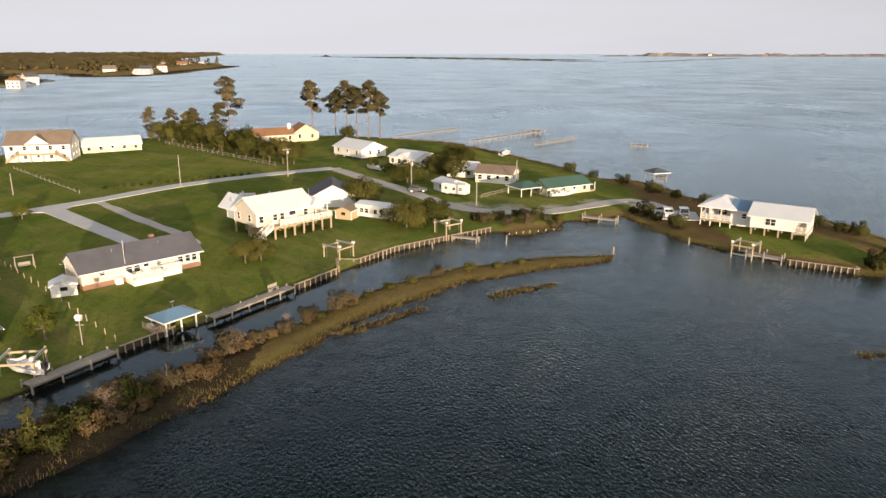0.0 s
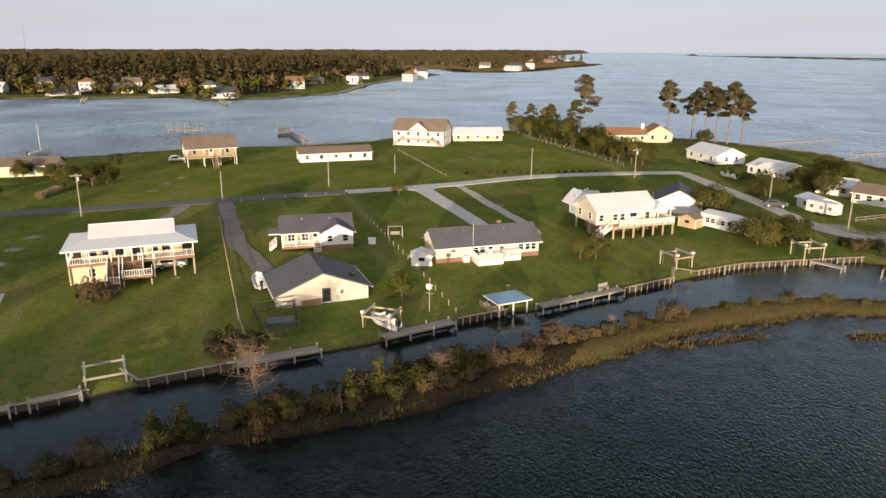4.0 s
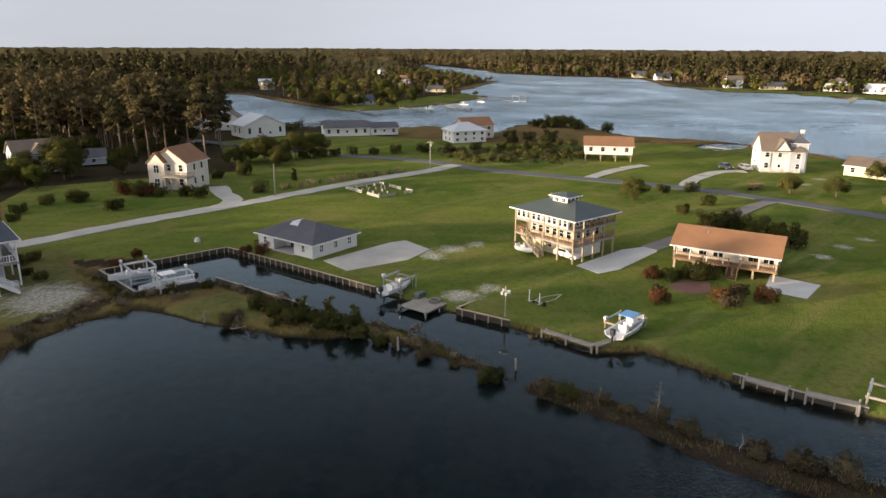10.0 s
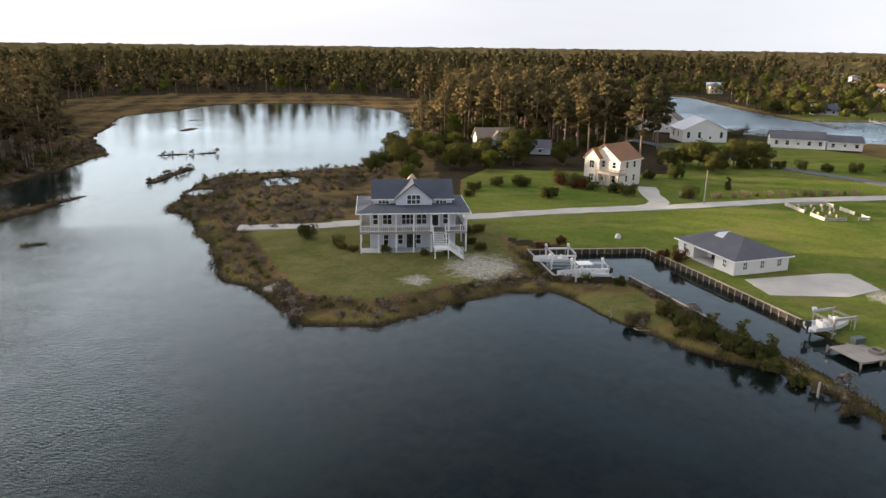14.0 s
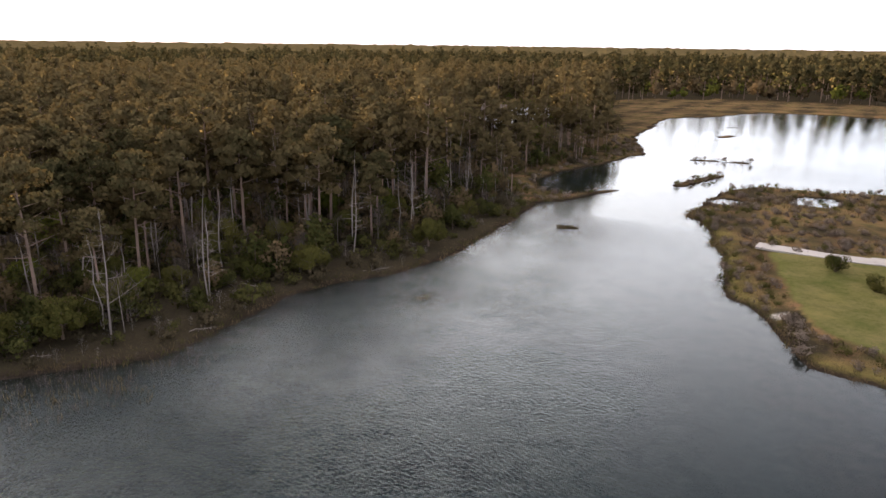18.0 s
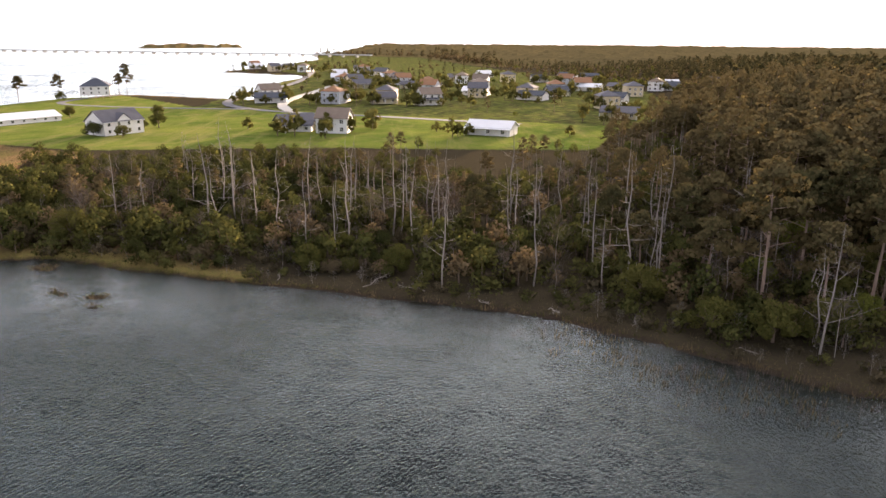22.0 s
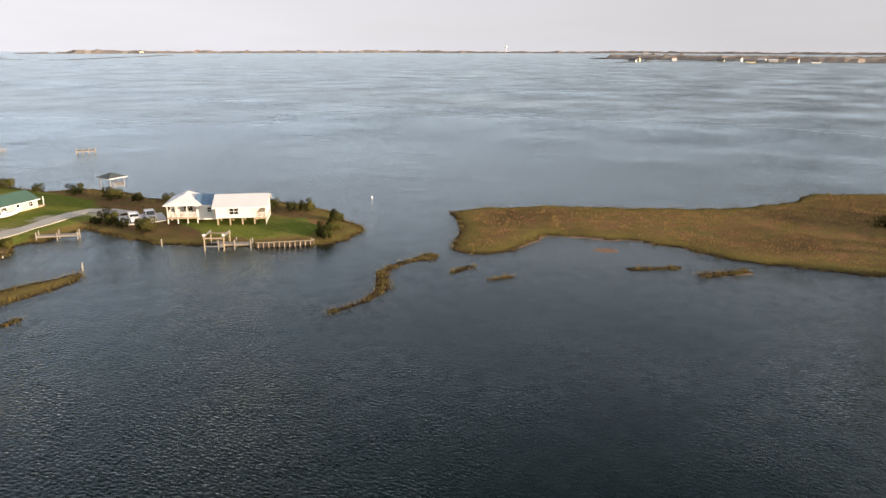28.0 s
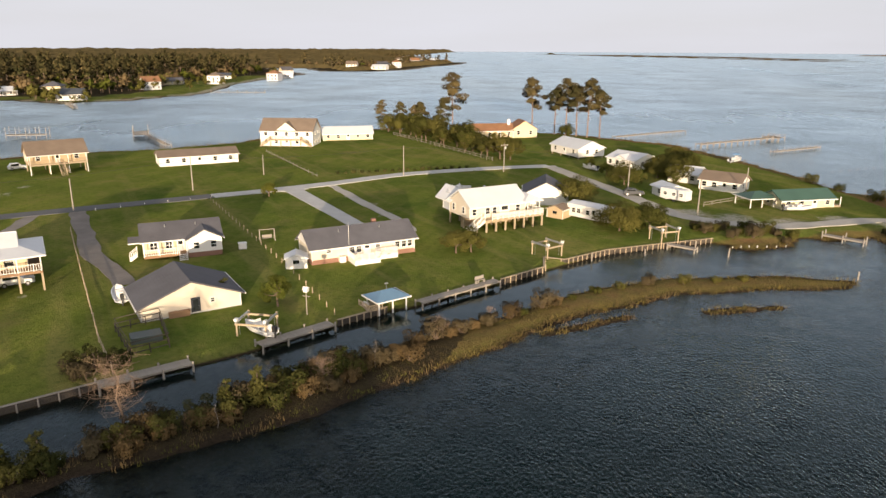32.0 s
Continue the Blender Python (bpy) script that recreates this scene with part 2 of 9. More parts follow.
def ground_material():
    m, n, l, p = tree_of("ground_cover")
    co = n.new("ShaderNodeTexCoord").outputs["Object"]

    def attr(name):
        a = n.new("ShaderNodeAttribute")
        a.attribute_name = name
        return a.outputs["Fac"]

    big, mid, fine = noise_node(n, l, co, 0.035, 5.0), noise_node(n, l, co, 0.22, 6.0, 0.65), noise_node(n, l, co, 2.5, 6.0, 0.7)
    grain = noise_node(n, l, co, 9.0, 3.0, 0.7)
    stripe = noise_node(n, l, co, 0.5, 2.0, 0.5, (1.1, 0.08, 1.0))
    lawn = mix(n, l, ramp(n, l, big, 0.35, 0.65), (0.082, 0.124, 0.026), (0.205, 0.222, 0.048))
    lawn = mix(n, l, calc(n, l, "MULTIPLY", ramp(n, l, mid, 0.45, 0.75), 0.5), lawn, (0.205, 0.182, 0.064))
    lawn = mix(n, l, calc(n, l, "MULTIPLY", ramp(n, l, stripe, 0.4, 0.62), 0.3), lawn, (0.075, 0.125, 0.020))
    turned = n.new("ShaderNodeMapping")
    turned.inputs["Rotation"].default_value = (0, 0, radians(-139))
    l.new(co, turned.inputs["Vector"])
    bands = noise_node(n, l, turned.outputs["Vector"], 0.5, 3.0, 0.6, (0.045, 0.42, 1.0))
    lawn = mix(n, l, calc(n, l, "MULTIPLY", ramp(n, l, bands, 0.52, 0.68), 0.5), lawn, (0.270, 0.232, 0.092))
    lawn = mix(n, l, calc(n, l, "MULTIPLY", attr("dry"), 0.75), lawn, mix(n, l, ramp(n, l, mid, 0.35, 0.65), (0.105, 0.100, 0.040), (0.205, 0.160, 0.080)))
    lawn = mix(n, l, calc(n, l, "MULTIPLY", ramp(n, l, grain, 0.35, 0.7), 0.3), lawn, (0.050, 0.085, 0.014))
    tufts, patches = noise_node(n, l, co, 1.1, 4.0, 0.75), noise_node(n, l, co, 0.09, 5.0, 0.7)
    lawn = mix(n, l, calc(n, l, "MULTIPLY", ramp(n, l, tufts, 0.48, 0.66), 0.42), lawn, (0.045, 0.072, 0.016))
    lawn = mix(n, l, calc(n, l, "MULTIPLY", ramp(n, l, patches, 0.52, 0.66), 0.5), lawn, (0.225, 0.190, 0.072))
    marsh = mix(n, l, ramp(n, l, mid, 0.35, 0.65), (0.235, 0.138, 0.076), (0.170, 0.148, 0.052))
    marsh = mix(n, l, calc(n, l, "MULTIPLY", ramp(n, l, big, 0.45, 0.62), 0.6), marsh, (0.075, 0.050, 0.032))
    rim = calc(n, l, "ADD", attr("inland"), calc(n, l, "MULTIPLY", calc(n, l, "SUBTRACT", mid, 0.5), 1.2))
    marsh = mix(n, l, ramp(n, l, rim, 0.2, 0.755), mix(n, l, ramp(n, l, fine, 0.35, 0.65), (0.140, 0.135, 0.040), (0.245, 0.185, 0.066)), marsh)
    marsh = mix(n, l, calc(n, l, "MULTIPLY", ramp(n, l, fine, 0.4, 0.7), 0.5), marsh, (0.045, 0.034, 0.018))
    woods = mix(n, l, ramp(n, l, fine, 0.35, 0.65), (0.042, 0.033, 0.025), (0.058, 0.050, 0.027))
    sand = mix(n, l, ramp(n, l, fine, 0.3, 0.7), (0.36, 0.33, 0.28), (0.52, 0.50, 0.45))
    mud = mix(n, l, ramp(n, l, fine, 0.3, 0.7), (0.024, 0.019, 0.015), (0.050, 0.038, 0.027))
    edge = calc(n, l, "MULTIPLY", calc(n, l, "SUBTRACT", mid, 0.5), 0.9)

    def soft(name, lo=0.35, hi=0.65):
        return ramp(n, l, calc(n, l, "ADD", attr(name), edge), lo, hi)

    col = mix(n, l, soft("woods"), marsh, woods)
    col = mix(n, l, soft("lawn"), col, lawn)
    scuff = calc(n, l, "MULTIPLY", calc(n, l, "SUBTRACT", noise_node(n, l, co, 0.8, 6.0, 0.7), 0.5), 1.6)
    worn = calc(n, l, "MULTIPLY", ramp(n, l, calc(n, l, "ADD", calc(n, l, "ADD", attr("sand"), edge), scuff), 0.35, 0.9), ramp(n, l, fine, 0.25, 0.6))
    col = mix(n, l, worn, col, sand)
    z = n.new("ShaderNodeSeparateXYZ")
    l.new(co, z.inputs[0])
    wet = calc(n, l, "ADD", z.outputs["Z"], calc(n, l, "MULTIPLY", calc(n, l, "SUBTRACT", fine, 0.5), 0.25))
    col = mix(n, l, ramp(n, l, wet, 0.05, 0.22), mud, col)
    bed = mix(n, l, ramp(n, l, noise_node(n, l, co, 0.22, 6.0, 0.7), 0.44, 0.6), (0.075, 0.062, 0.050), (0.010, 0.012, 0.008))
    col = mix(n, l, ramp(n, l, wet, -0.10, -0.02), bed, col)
    col = mix(n, l, ramp(n, l, calc(n, l, "ADD", attr("bar"), edge), 0.35, 0.7), col, mix(n, l, ramp(n, l, fine, 0.3, 0.7), (0.17, 0.115, 0.090), (0.26, 0.195, 0.160)))
    l.new(col, p.inputs["Base Color"])
    p.inputs["Roughness"].default_value = 0.95
    p.inputs["Specular IOR Level"].default_value = 0.0
    bumped(n, l, p, fine, 0.6, 0.4)
    blades = n.new("ShaderNodeTexNoise")
    blades.inputs["Scale"].default_value, blades.inputs["Detail"].default_value = 14.0, 2.0
    l.new(co, blades.inputs["Vector"])
    lean = n.new("ShaderNodeVectorMath")
    lean.operation = "MULTIPLY_ADD"
    lean.inputs[1].default_value, lean.inputs[2].default_value = (3.4, 3.4, 0.0), (-1.7, -1.7, 0.0)
    l.new(blades.outputs["Color"], lean.inputs[0])
    joined = n.new("ShaderNodeVectorMath")
    l.new(lean.outputs[0], joined.inputs[0])
    l.new(p.inputs["Normal"].links[0].from_socket, joined.inputs[1])
    unit = n.new("ShaderNodeVectorMath")
    unit.operation = "NORMALIZE"
    l.new(joined.outputs[0], unit.inputs[0])
    l.new(unit.outputs[0], p.inputs["Normal"])
    return m


def water_material():
    """Brackish water: a wind-rippled mirror over dark water that clears where it is shallow."""
    m = bpy.data.materials.new("water")
    m.use_nodes = True
    n, l = m.node_tree.nodes, m.node_tree.links
    n.clear()
    co = n.new("ShaderNodeTexCoord").outputs["Object"]

    def attr(name):
        a = n.new("ShaderNodeAttribute")
        a.attribute_name = name
        return a.outputs["Fac"]

    calm = ramp(n, l, noise_node(n, l, co, 0.02, 4.0, 0.6), 0.36, 0.64)
    rot = n.new("ShaderNodeMapping")
    rot.inputs["Rotation"].default_value = (0, 0, radians(-110))
    l.new(co, rot.inputs["Vector"])
    r1 = noise_node(n, l, rot.outputs["Vector"], 2.7, 2.0, 0.5, (0.75, 1.3, 1.0))
    r2 = noise_node(n, l, rot.outputs["Vector"], 0.75, 2.0, 0.5, (0.6, 1.3, 1.0))
    r3 = noise_node(n, l, rot.outputs["Vector"], 0.17, 4.0, 0.65, (0.5, 1.5, 1.0))
    streak = ramp(n, l, noise_node(n, l, rot.outputs["Vector"], 0.006, 5.0, 0.62, (0.35, 1.6, 1.0)), 0.3, 0.7)
    h = calc(n, l, "ADD", calc(n, l, "MULTIPLY", r1, 0.85), calc(n, l, "MULTIPLY", r2, 0.11))
    h = calc(n, l, "ADD", h, calc(n, l, "MULTIPLY", calc(n, l, "MULTIPLY", r3, 6.5), attr("chop")))
    h = calc(n, l, "MULTIPLY", h, calc(n, l, "MULTIPLY", calc(n, l, "ADD", calc(n, l, "MULTIPLY", calm, 0.7), 0.3), attr("open")))
    b = n.new("ShaderNodeBump")
    b.inputs["Strength"].default_value, b.inputs["Distance"].default_value = 0.9, 0.48
    l.new(h, b.inputs["Height"])
    gl = n.new("ShaderNodeBsdfGlossy")
    l.new(calc(n, l, "ADD", calc(n, l, "MULTIPLY", attr("open"), 0.09), calc(n, l, "ADD", calc(n, l, "MULTIPLY", calc(n, l, "MULTIPLY", attr("chop"), 0.30), calc(n, l, "ADD", calc(n, l, "MULTIPLY", streak, 0.7), 0.55)), 0.03)), gl.inputs["Roughness"])
    gl.inputs["Color"].default_value = (0.80, 0.93, 1.0, 1)
    fr = n.new("ShaderNodeFresnel")
    fr.inputs["IOR"].default_value = 1.33
    for node in (gl, fr):
        l.new(b.outputs["Normal"], node.inputs["Normal"])
    df = n.new("ShaderNodeBsdfDiffuse")
    df.inputs["Color"].default_value = (0.0065, 0.0165, 0.0180, 1)
    tr = n.new("ShaderNodeBsdfTransparent")
    tr.inputs["Color"].default_value = (0.48, 0.54, 0.50, 1)
    body, top, out = n.new("ShaderNodeMixShader"), n.new("ShaderNodeMixShader"), n.new("ShaderNodeOutputMaterial")
    l.new(attr("clear"), body.inputs[0])
    l.new(df.outputs[0], body.inputs[1])
    l.new(tr.outputs[0], body.inputs[2])
    l.new(calc(n, l, "SUBTRACT", calc(n, l, "MULTIPLY", fr.outputs[0], 1.5), 0.040), top.inputs[0])
    l.new(body.outputs[0], top.inputs[1])
    l.new(gl.outputs[0], top.inputs[2])
    l.new(top.outputs[0], out.inputs["Surface"])
    return m


def glass_material():
    m, n, l, p = tree_of("window_glass")
    p.inputs["Base Color"].default_value = (0.02, 0.024, 0.03, 1)
    p.inputs["Roughness"].default_value = 0.06
    p.inputs["Specular IOR Level"].default_value = 0.9
    co = n.new("ShaderNodeTexCoord").outputs["Object"]
    bumped(n, l, p, noise_node(n, l, co, 0.8, 2.0), 0.08, 0.05)
    return m


M = dict(
    ground=ground_material(), water=water_material(), glass=glass_material(),
    ivory=plain("ivory_siding", (0.62, 0.56, 0.47), 0.6, 0.07, lap=0.22, bump=0.35),
    white=plain("white_vinyl_siding", (0.72, 0.71, 0.69), 0.55, 0.07, lap=0.22, bump=0.35),
    cream=plain("cream_siding", (0.60, 0.50, 0.33), 0.6, 0.07, lap=0.22, bump=0.35),
    yellow=plain("pale_yellow_siding", (0.60, 0.54, 0.36), 0.6, 0.07, lap=0.22, bump=0.35),
    greyblue=plain("grey_blue_siding", (0.48, 0.50, 0.545), 0.6, 0.08, lap=0.22, bump=0.35),
    tan=plain("tan_siding", (0.44, 0.34, 0.22), 0.65, 0.1, lap=0.22, bump=0.35),
    brick=plain("red_brick_base", (0.22, 0.12, 0.09), 0.85, 0.3, fine=14.0, lap=0.08, bump=0.4),
    trim=plain("white_trim_paint", (0.75, 0.74, 0.72), 0.5, 0.06),
    slate=plain("grey_shingle_roof", (0.085, 0.085, 0.100), 0.85, 0.25, fine=14.0, lap=0.15, bump=0.5),
    navy=plain("dark_blue_shingle_roof", (0.045, 0.055, 0.075), 0.85, 0.25, fine=14.0, lap=0.15, bump=0.5),
    brown=plain("brown_shingle_roof", (0.25, 0.125, 0.062), 0.85, 0.22, fine=14.0, lap=0.15, bump=0.5),
    taupe=plain("taupe_shingle_roof", (0.17, 0.13, 0.10), 0.85, 0.22, fine=14.0, lap=0.15, bump=0.5),
    greenroof=plain("grey_green_metal_roof", (0.065, 0.082, 0.080), 0.5, 0.15, seam=0.4),
    green=plain("green_metal_roof", (0.05, 0.105, 0.082), 0.5, 0.15, seam=0.4),
    bluemetal=plain("blue_metal_roof", (0.11, 0.20, 0.31), 0.42, 0.12, seam=0.3),
    whitemetal=plain("white_metal_roof", (0.58, 0.60, 0.63), 0.42, 0.08, seam=0.4),
    redroof=plain("red_brown_roof", (0.26, 0.07, 0.05), 0.8, 0.2, lap=0.15),
    asphalt=plain("worn_asphalt", (0.105, 0.108, 0.115), 0.9, 0.22, 0.12, 7.0),
    gravel=plain("pale_gravel", (0.40, 0.38, 0.345), 0.95, 0.22, 0.25, 5.0, 0.6),
    darkgravel=plain("grey_stone_drive", (0.19, 0.17, 0.155), 0.95, 0.3, 0.25, 5.0, 0.6),
    mulch=plain("red_bark_mulch", (0.17, 0.085, 0.062), 0.95, 0.35, 0.5, 8.0, 0.6),
    plotboard=plain("flaking_white_boards", (0.36, 0.35, 0.31), 0.8, 0.25, 0.8, 9.0),
    concrete=plain("weathered_concrete", (0.47, 0.47, 0.465), 0.9, 0.14, 0.3, 6.0),
    wood=plain("weathered_grey_timber", (0.265, 0.240, 0.210), 0.85, 0.25, 0.6, 12.0, island=0.35),
    palewood=plain("pale_treated_timber", (0.36, 0.29, 0.20), 0.8, 0.2, 0.6, 12.0, island=0.3),
    darkwood=plain("dark_wet_timber", (0.055, 0.045, 0.036), 0.7, 0.3, 0.6, 12.0, island=0.4),
    railwood=plain("brown_deck_timber", (0.24, 0.145, 0.082), 0.8, 0.2, 0.6, 12.0, island=0.3),
    steel=plain("galvanised_steel", (0.50, 0.51, 0.52), 0.4, 0.12, metal=0.8),
    black=plain("black_rubber", (0.02, 0.02, 0.021), 0.6, 0.2),
    hull=plain("white_gelcoat", (0.64, 0.65, 0.66), 0.22, 0.04, bump=0.03),
    bluecover=plain("blue_canvas", (0.16, 0.34, 0.58), 0.8, 0.1),
    carwhite=plain("white_car_paint", (0.72, 0.73, 0.74), 0.25, 0.04, bump=0.02),
    cardark=plain("dark_car_paint", (0.04, 0.045, 0.055), 0.25, 0.1, bump=0.02),
    yellowpaint=plain("yellow_paint", (0.66, 0.43, 0.03), 0.5, 0.1),
    bark=plain("grey_brown_bark", (0.125, 0.090, 0.066), 0.95, 0.3, 0.8, 10.0, 0.6),
    pinebark=plain("red_brown_pine_bark", (0.205, 0.145, 0.110), 0.95, 0.3, 0.8, 10.0, 0.6),
    dead=plain("bleached_dead_wood", (0.225, 0.195, 0.170), 0.9, 0.25, 0.8, 10.0, 0.5),
    twig=plain("pinkish_dry_twigs", (0.215, 0.150, 0.105), 0.95, 0.25, 0.8, 10.0, 0.4),
    pine=leafy("pine_needles", (0.050, 0.050, 0.022), (0.140, 0.108, 0.050), 0.14),
    broad=leafy("broad_leaves", (0.046, 0.054, 0.015), (0.125, 0.115, 0.033), 0.2),
    spring=leafy("spring_green_leaves", (0.070, 0.092, 0.018), (0.150, 0.155, 0.034), 0.35),
    bushy=leafy("wax_myrtle_leaves", (0.036, 0.046, 0.015), (0.110, 0.105, 0.034), 0.25),
    thicket=leafy("brown_thicket_leaves", (0.070, 0.054, 0.032), (0.170, 0.124, 0.066), 0.18),
    greytwig=leafy("grey_bare_twigs", (0.065, 0.054, 0.045), (0.150, 0.124, 0.104), 0.08),
    greybrush=leafy("grey_marsh_brush", (0.105, 0.088, 0.068), (0.215, 0.172, 0.135), 0.15),
    palebrush=leafy("pale_grey_twigs", (0.150, 0.135, 0.125), (0.290, 0.260, 0.235), 0.08),
    rustleaf=leafy("rust_brown_shrub_leaves", (0.070, 0.052, 0.028), (0.165, 0.115, 0.056), 0.2),
    # brown wood with the haze of distance mixed into its colour
    hazedwood=leafy("dry_brown_winter_wood", (0.190, 0.168, 0.152), (0.320, 0.285, 0.255), 0.1),
    redleaf=leafy("reddish_shrub_leaves", (0.075, 0.030, 0.018), (0.16, 0.075, 0.032), 0.25),
    olive=leafy("dry_olive_twigs", (0.062, 0.053, 0.031), (0.138, 0.108, 0.062), 0.2),
    reed=leafy("marsh_grass_blades", (0.080, 0.060, 0.030), (0.185, 0.135, 0.066), 0.25, 0.8),
    greenreed=leafy("green_marsh_grass", (0.070, 0.080, 0.020), (0.175, 0.160, 0.042), 0.3, 0.8),
    rust=leafy("rust_marsh_grass", (0.190, 0.105, 0.050), (0.380, 0.235, 0.100), 0.25, 0.8),
    gold=leafy("gold_marsh_grass", (0.100, 0.088, 0.028), (0.205, 0.160, 0.050), 0.25, 0.8),
    pampas=leafy("pale_plume_grass", (0.24, 0.18, 0.10), (0.42, 0.32, 0.20), 0.3, 0.8),
)

# ---- mesh helpers ----
class Shape:
    """Collects faces for one mesh."""

    def __init__(self):
        self.v, self.f = [], []

    def add(self, verts, faces):
        k = len(self.v)
        self.v += [tuple(p) for p in verts]
        self.f += [tuple(i + k for i in face) for face in faces]
        return self

    def box(self, x0, y0, z0, x1, y1, z1):
        return self.add([(x0, y0, z0), (x1, y0, z0), (x1, y1, z0), (x0, y1, z0), (x0, y0, z1), (x1, y0, z1), (x1, y1, z1), (x0, y1, z1)],
                        [(3, 2, 1, 0), (4, 5, 6, 7), (0, 1, 5, 4), (1, 2, 6, 5), (2, 3, 7, 6), (3, 0, 4, 7)])

    def beam(self, p, q, w, h=None):
        """A square bar from p to q."""
        p, q = Vector(p), Vector(q)
        d = (q - p).normalized()
        s = d.cross(Vector((0, 0, 1)))
        s = s.normalized() if s.length > 0.01 else Vector((1, 0, 0))
        u = s.cross(d) * ((h or w) / 2)
        s = s * (w / 2)
        return self.add([p - s - u, p + s - u, p + s + u, p - s + u, q - s - u, q + s - u, q + s + u, q - s + u],
                        [(0, 1, 2, 3), (7, 6, 5, 4), (4, 5, 1, 0), (5, 6, 2, 1), (6, 7, 3, 2), (7, 4, 0, 3)])

    def tube(self, points, radii, n=6):
        """A round bar along points, closed at both ends."""
        k = len(self.v)
        for i, p in enumerate(points):
            a, b = Vector(points[max(i - 1, 0)]), Vector(points[min(i + 1, len(points) - 1)])
            d = (b - a).normalized()
            s = d.cross(Vector((0.31, 0.95, 0.05))).normalized()
            u = d.cross(s)
            for j in range(n):
                c = 2 * math.pi * j / n
                self.v.append(tuple(Vector(p) + (s * math.cos(c) + u * math.sin(c)) * radii[i]))
        for i in range(len(points) - 1):
            for j in range(n):
                j2 = (j + 1) % n
                self.f.append((k + i * n + j, k + i * n + j2, k + (i + 1) * n + j2, k + (i + 1) * n + j))
        self.f.append(tuple(k + j for j in range(n))[::-1])
        self.f.append(tuple(k + (len(points) - 1) * n + j for j in range(n)))
        return self

    def prism(self, outline, z0, z1):
        n = len(outline)
        return self.add([(x, y, z0) for x, y in outline] + [(x, y, z1) for x, y in outline],
                        [tuple(range(n))[::-1], tuple(range(n, 2 * n))] + [(i, (i + 1) % n, (i + 1) % n + n, i + n) for i in range(n)])

    def gable(self, x0, x1, y0, y1, z, h, over=0.4, thick=0.16, along="x"):
        """A gable roof as one slab folded over the ridge, with its overhang."""
        lo, hi = (y0, y1) if along == "x" else (x0, x1)
        a, b = (x0, x1) if along == "x" else (y0, y1)
        mid, drop = (lo + hi) / 2, over * h / ((hi - lo) / 2)
        sec = [(lo - over, z - drop), (mid, z + h), (hi + over, z - drop), (hi + over, z - drop + thick), (mid, z + h + thick * 1.15), (lo - over, z - drop + thick)]
        pts = []
        for e in (a - over, b + over):
            pts += [(e, s, t) if along == "x" else (s, e, t) for s, t in sec]
        return self.add(pts, [(0, 1, 4, 5), (1, 2, 3, 4), (11, 10, 7, 6), (10, 9, 8, 7), (0, 6, 7, 1), (1, 7, 8, 2), (5, 4, 10, 11), (4, 3, 9, 10), (0, 5, 11, 6), (2, 8, 9, 3)])

    def hip(self, x0, x1, y0, y1, z, h, over=0.4, thick=0.16, inset=None):
        """A hipped roof; inset: how far the ridge's ends stand in from the eaves."""
        x0, x1, y0, y1 = x0 - over, x1 + over, y0 - over, y1 + over
        w, d = x1 - x0, y1 - y0
        i = inset if inset is not None else min(w, d) / 2
        if w >= d:
            r = [(x0 + i, (y0 + y1) / 2, z + h), (x1 - i, (y0 + y1) / 2, z + h)]
            faces = [(4, 5, 9, 8), (5, 6, 9), (6, 7, 8, 9), (7, 4, 8)]
        else:
            r = [((x0 + x1) / 2, y0 + i, z + h), ((x0 + x1) / 2, y1 - i, z + h)]
            faces = [(4, 5, 8), (5, 6, 9, 8), (6, 7, 9), (7, 4, 8, 9)]
        e = [(x0, y0), (x1, y0), (x1, y1), (x0, y1)]
        return self.add([(*p, z) for p in e] + [(*p, z + thick) for p in e] + r,
                        faces + [(3, 2, 1, 0)] + [(k, (k + 1) % 4, (k + 1) % 4 + 4, k + 4) for k in range(4)])

    def mesh(self, name, material):
        me = bpy.data.meshes.new(name)
        me.from_pydata(self.v, [], self.f)
        me.materials.append(material)
        return me


def part(name, shape, material, parent, label="", at=None):
    """One mesh object under a thing or a part."""
    me = shape if isinstance(shape, bpy.types.Mesh) else shape.mesh(name, material)
    ob = new(name, me)
    ob.parent = parent
    if at is not None:
        ob.matrix_basis = at
    return tagged(ob, label)


def thing(name, label, category, x=0.0, y=0.0, z=0.0, angle=0.0, group="", kind=""):
    ob = new(name)
    ob.empty_display_size = 0.5
    ob.matrix_basis = pose(x, y, z, 0, 0, angle)
    return tagged(ob, label, category, group, kind)


def solid(name, shape, material, label, category, group="", kind="", at=None):
    ob = new(name, shape if isinstance(shape, bpy.types.Mesh) else shape.mesh(name, material))
    if at is not None:
        ob.matrix_basis = at
    return tagged(ob, label, category, group, kind)


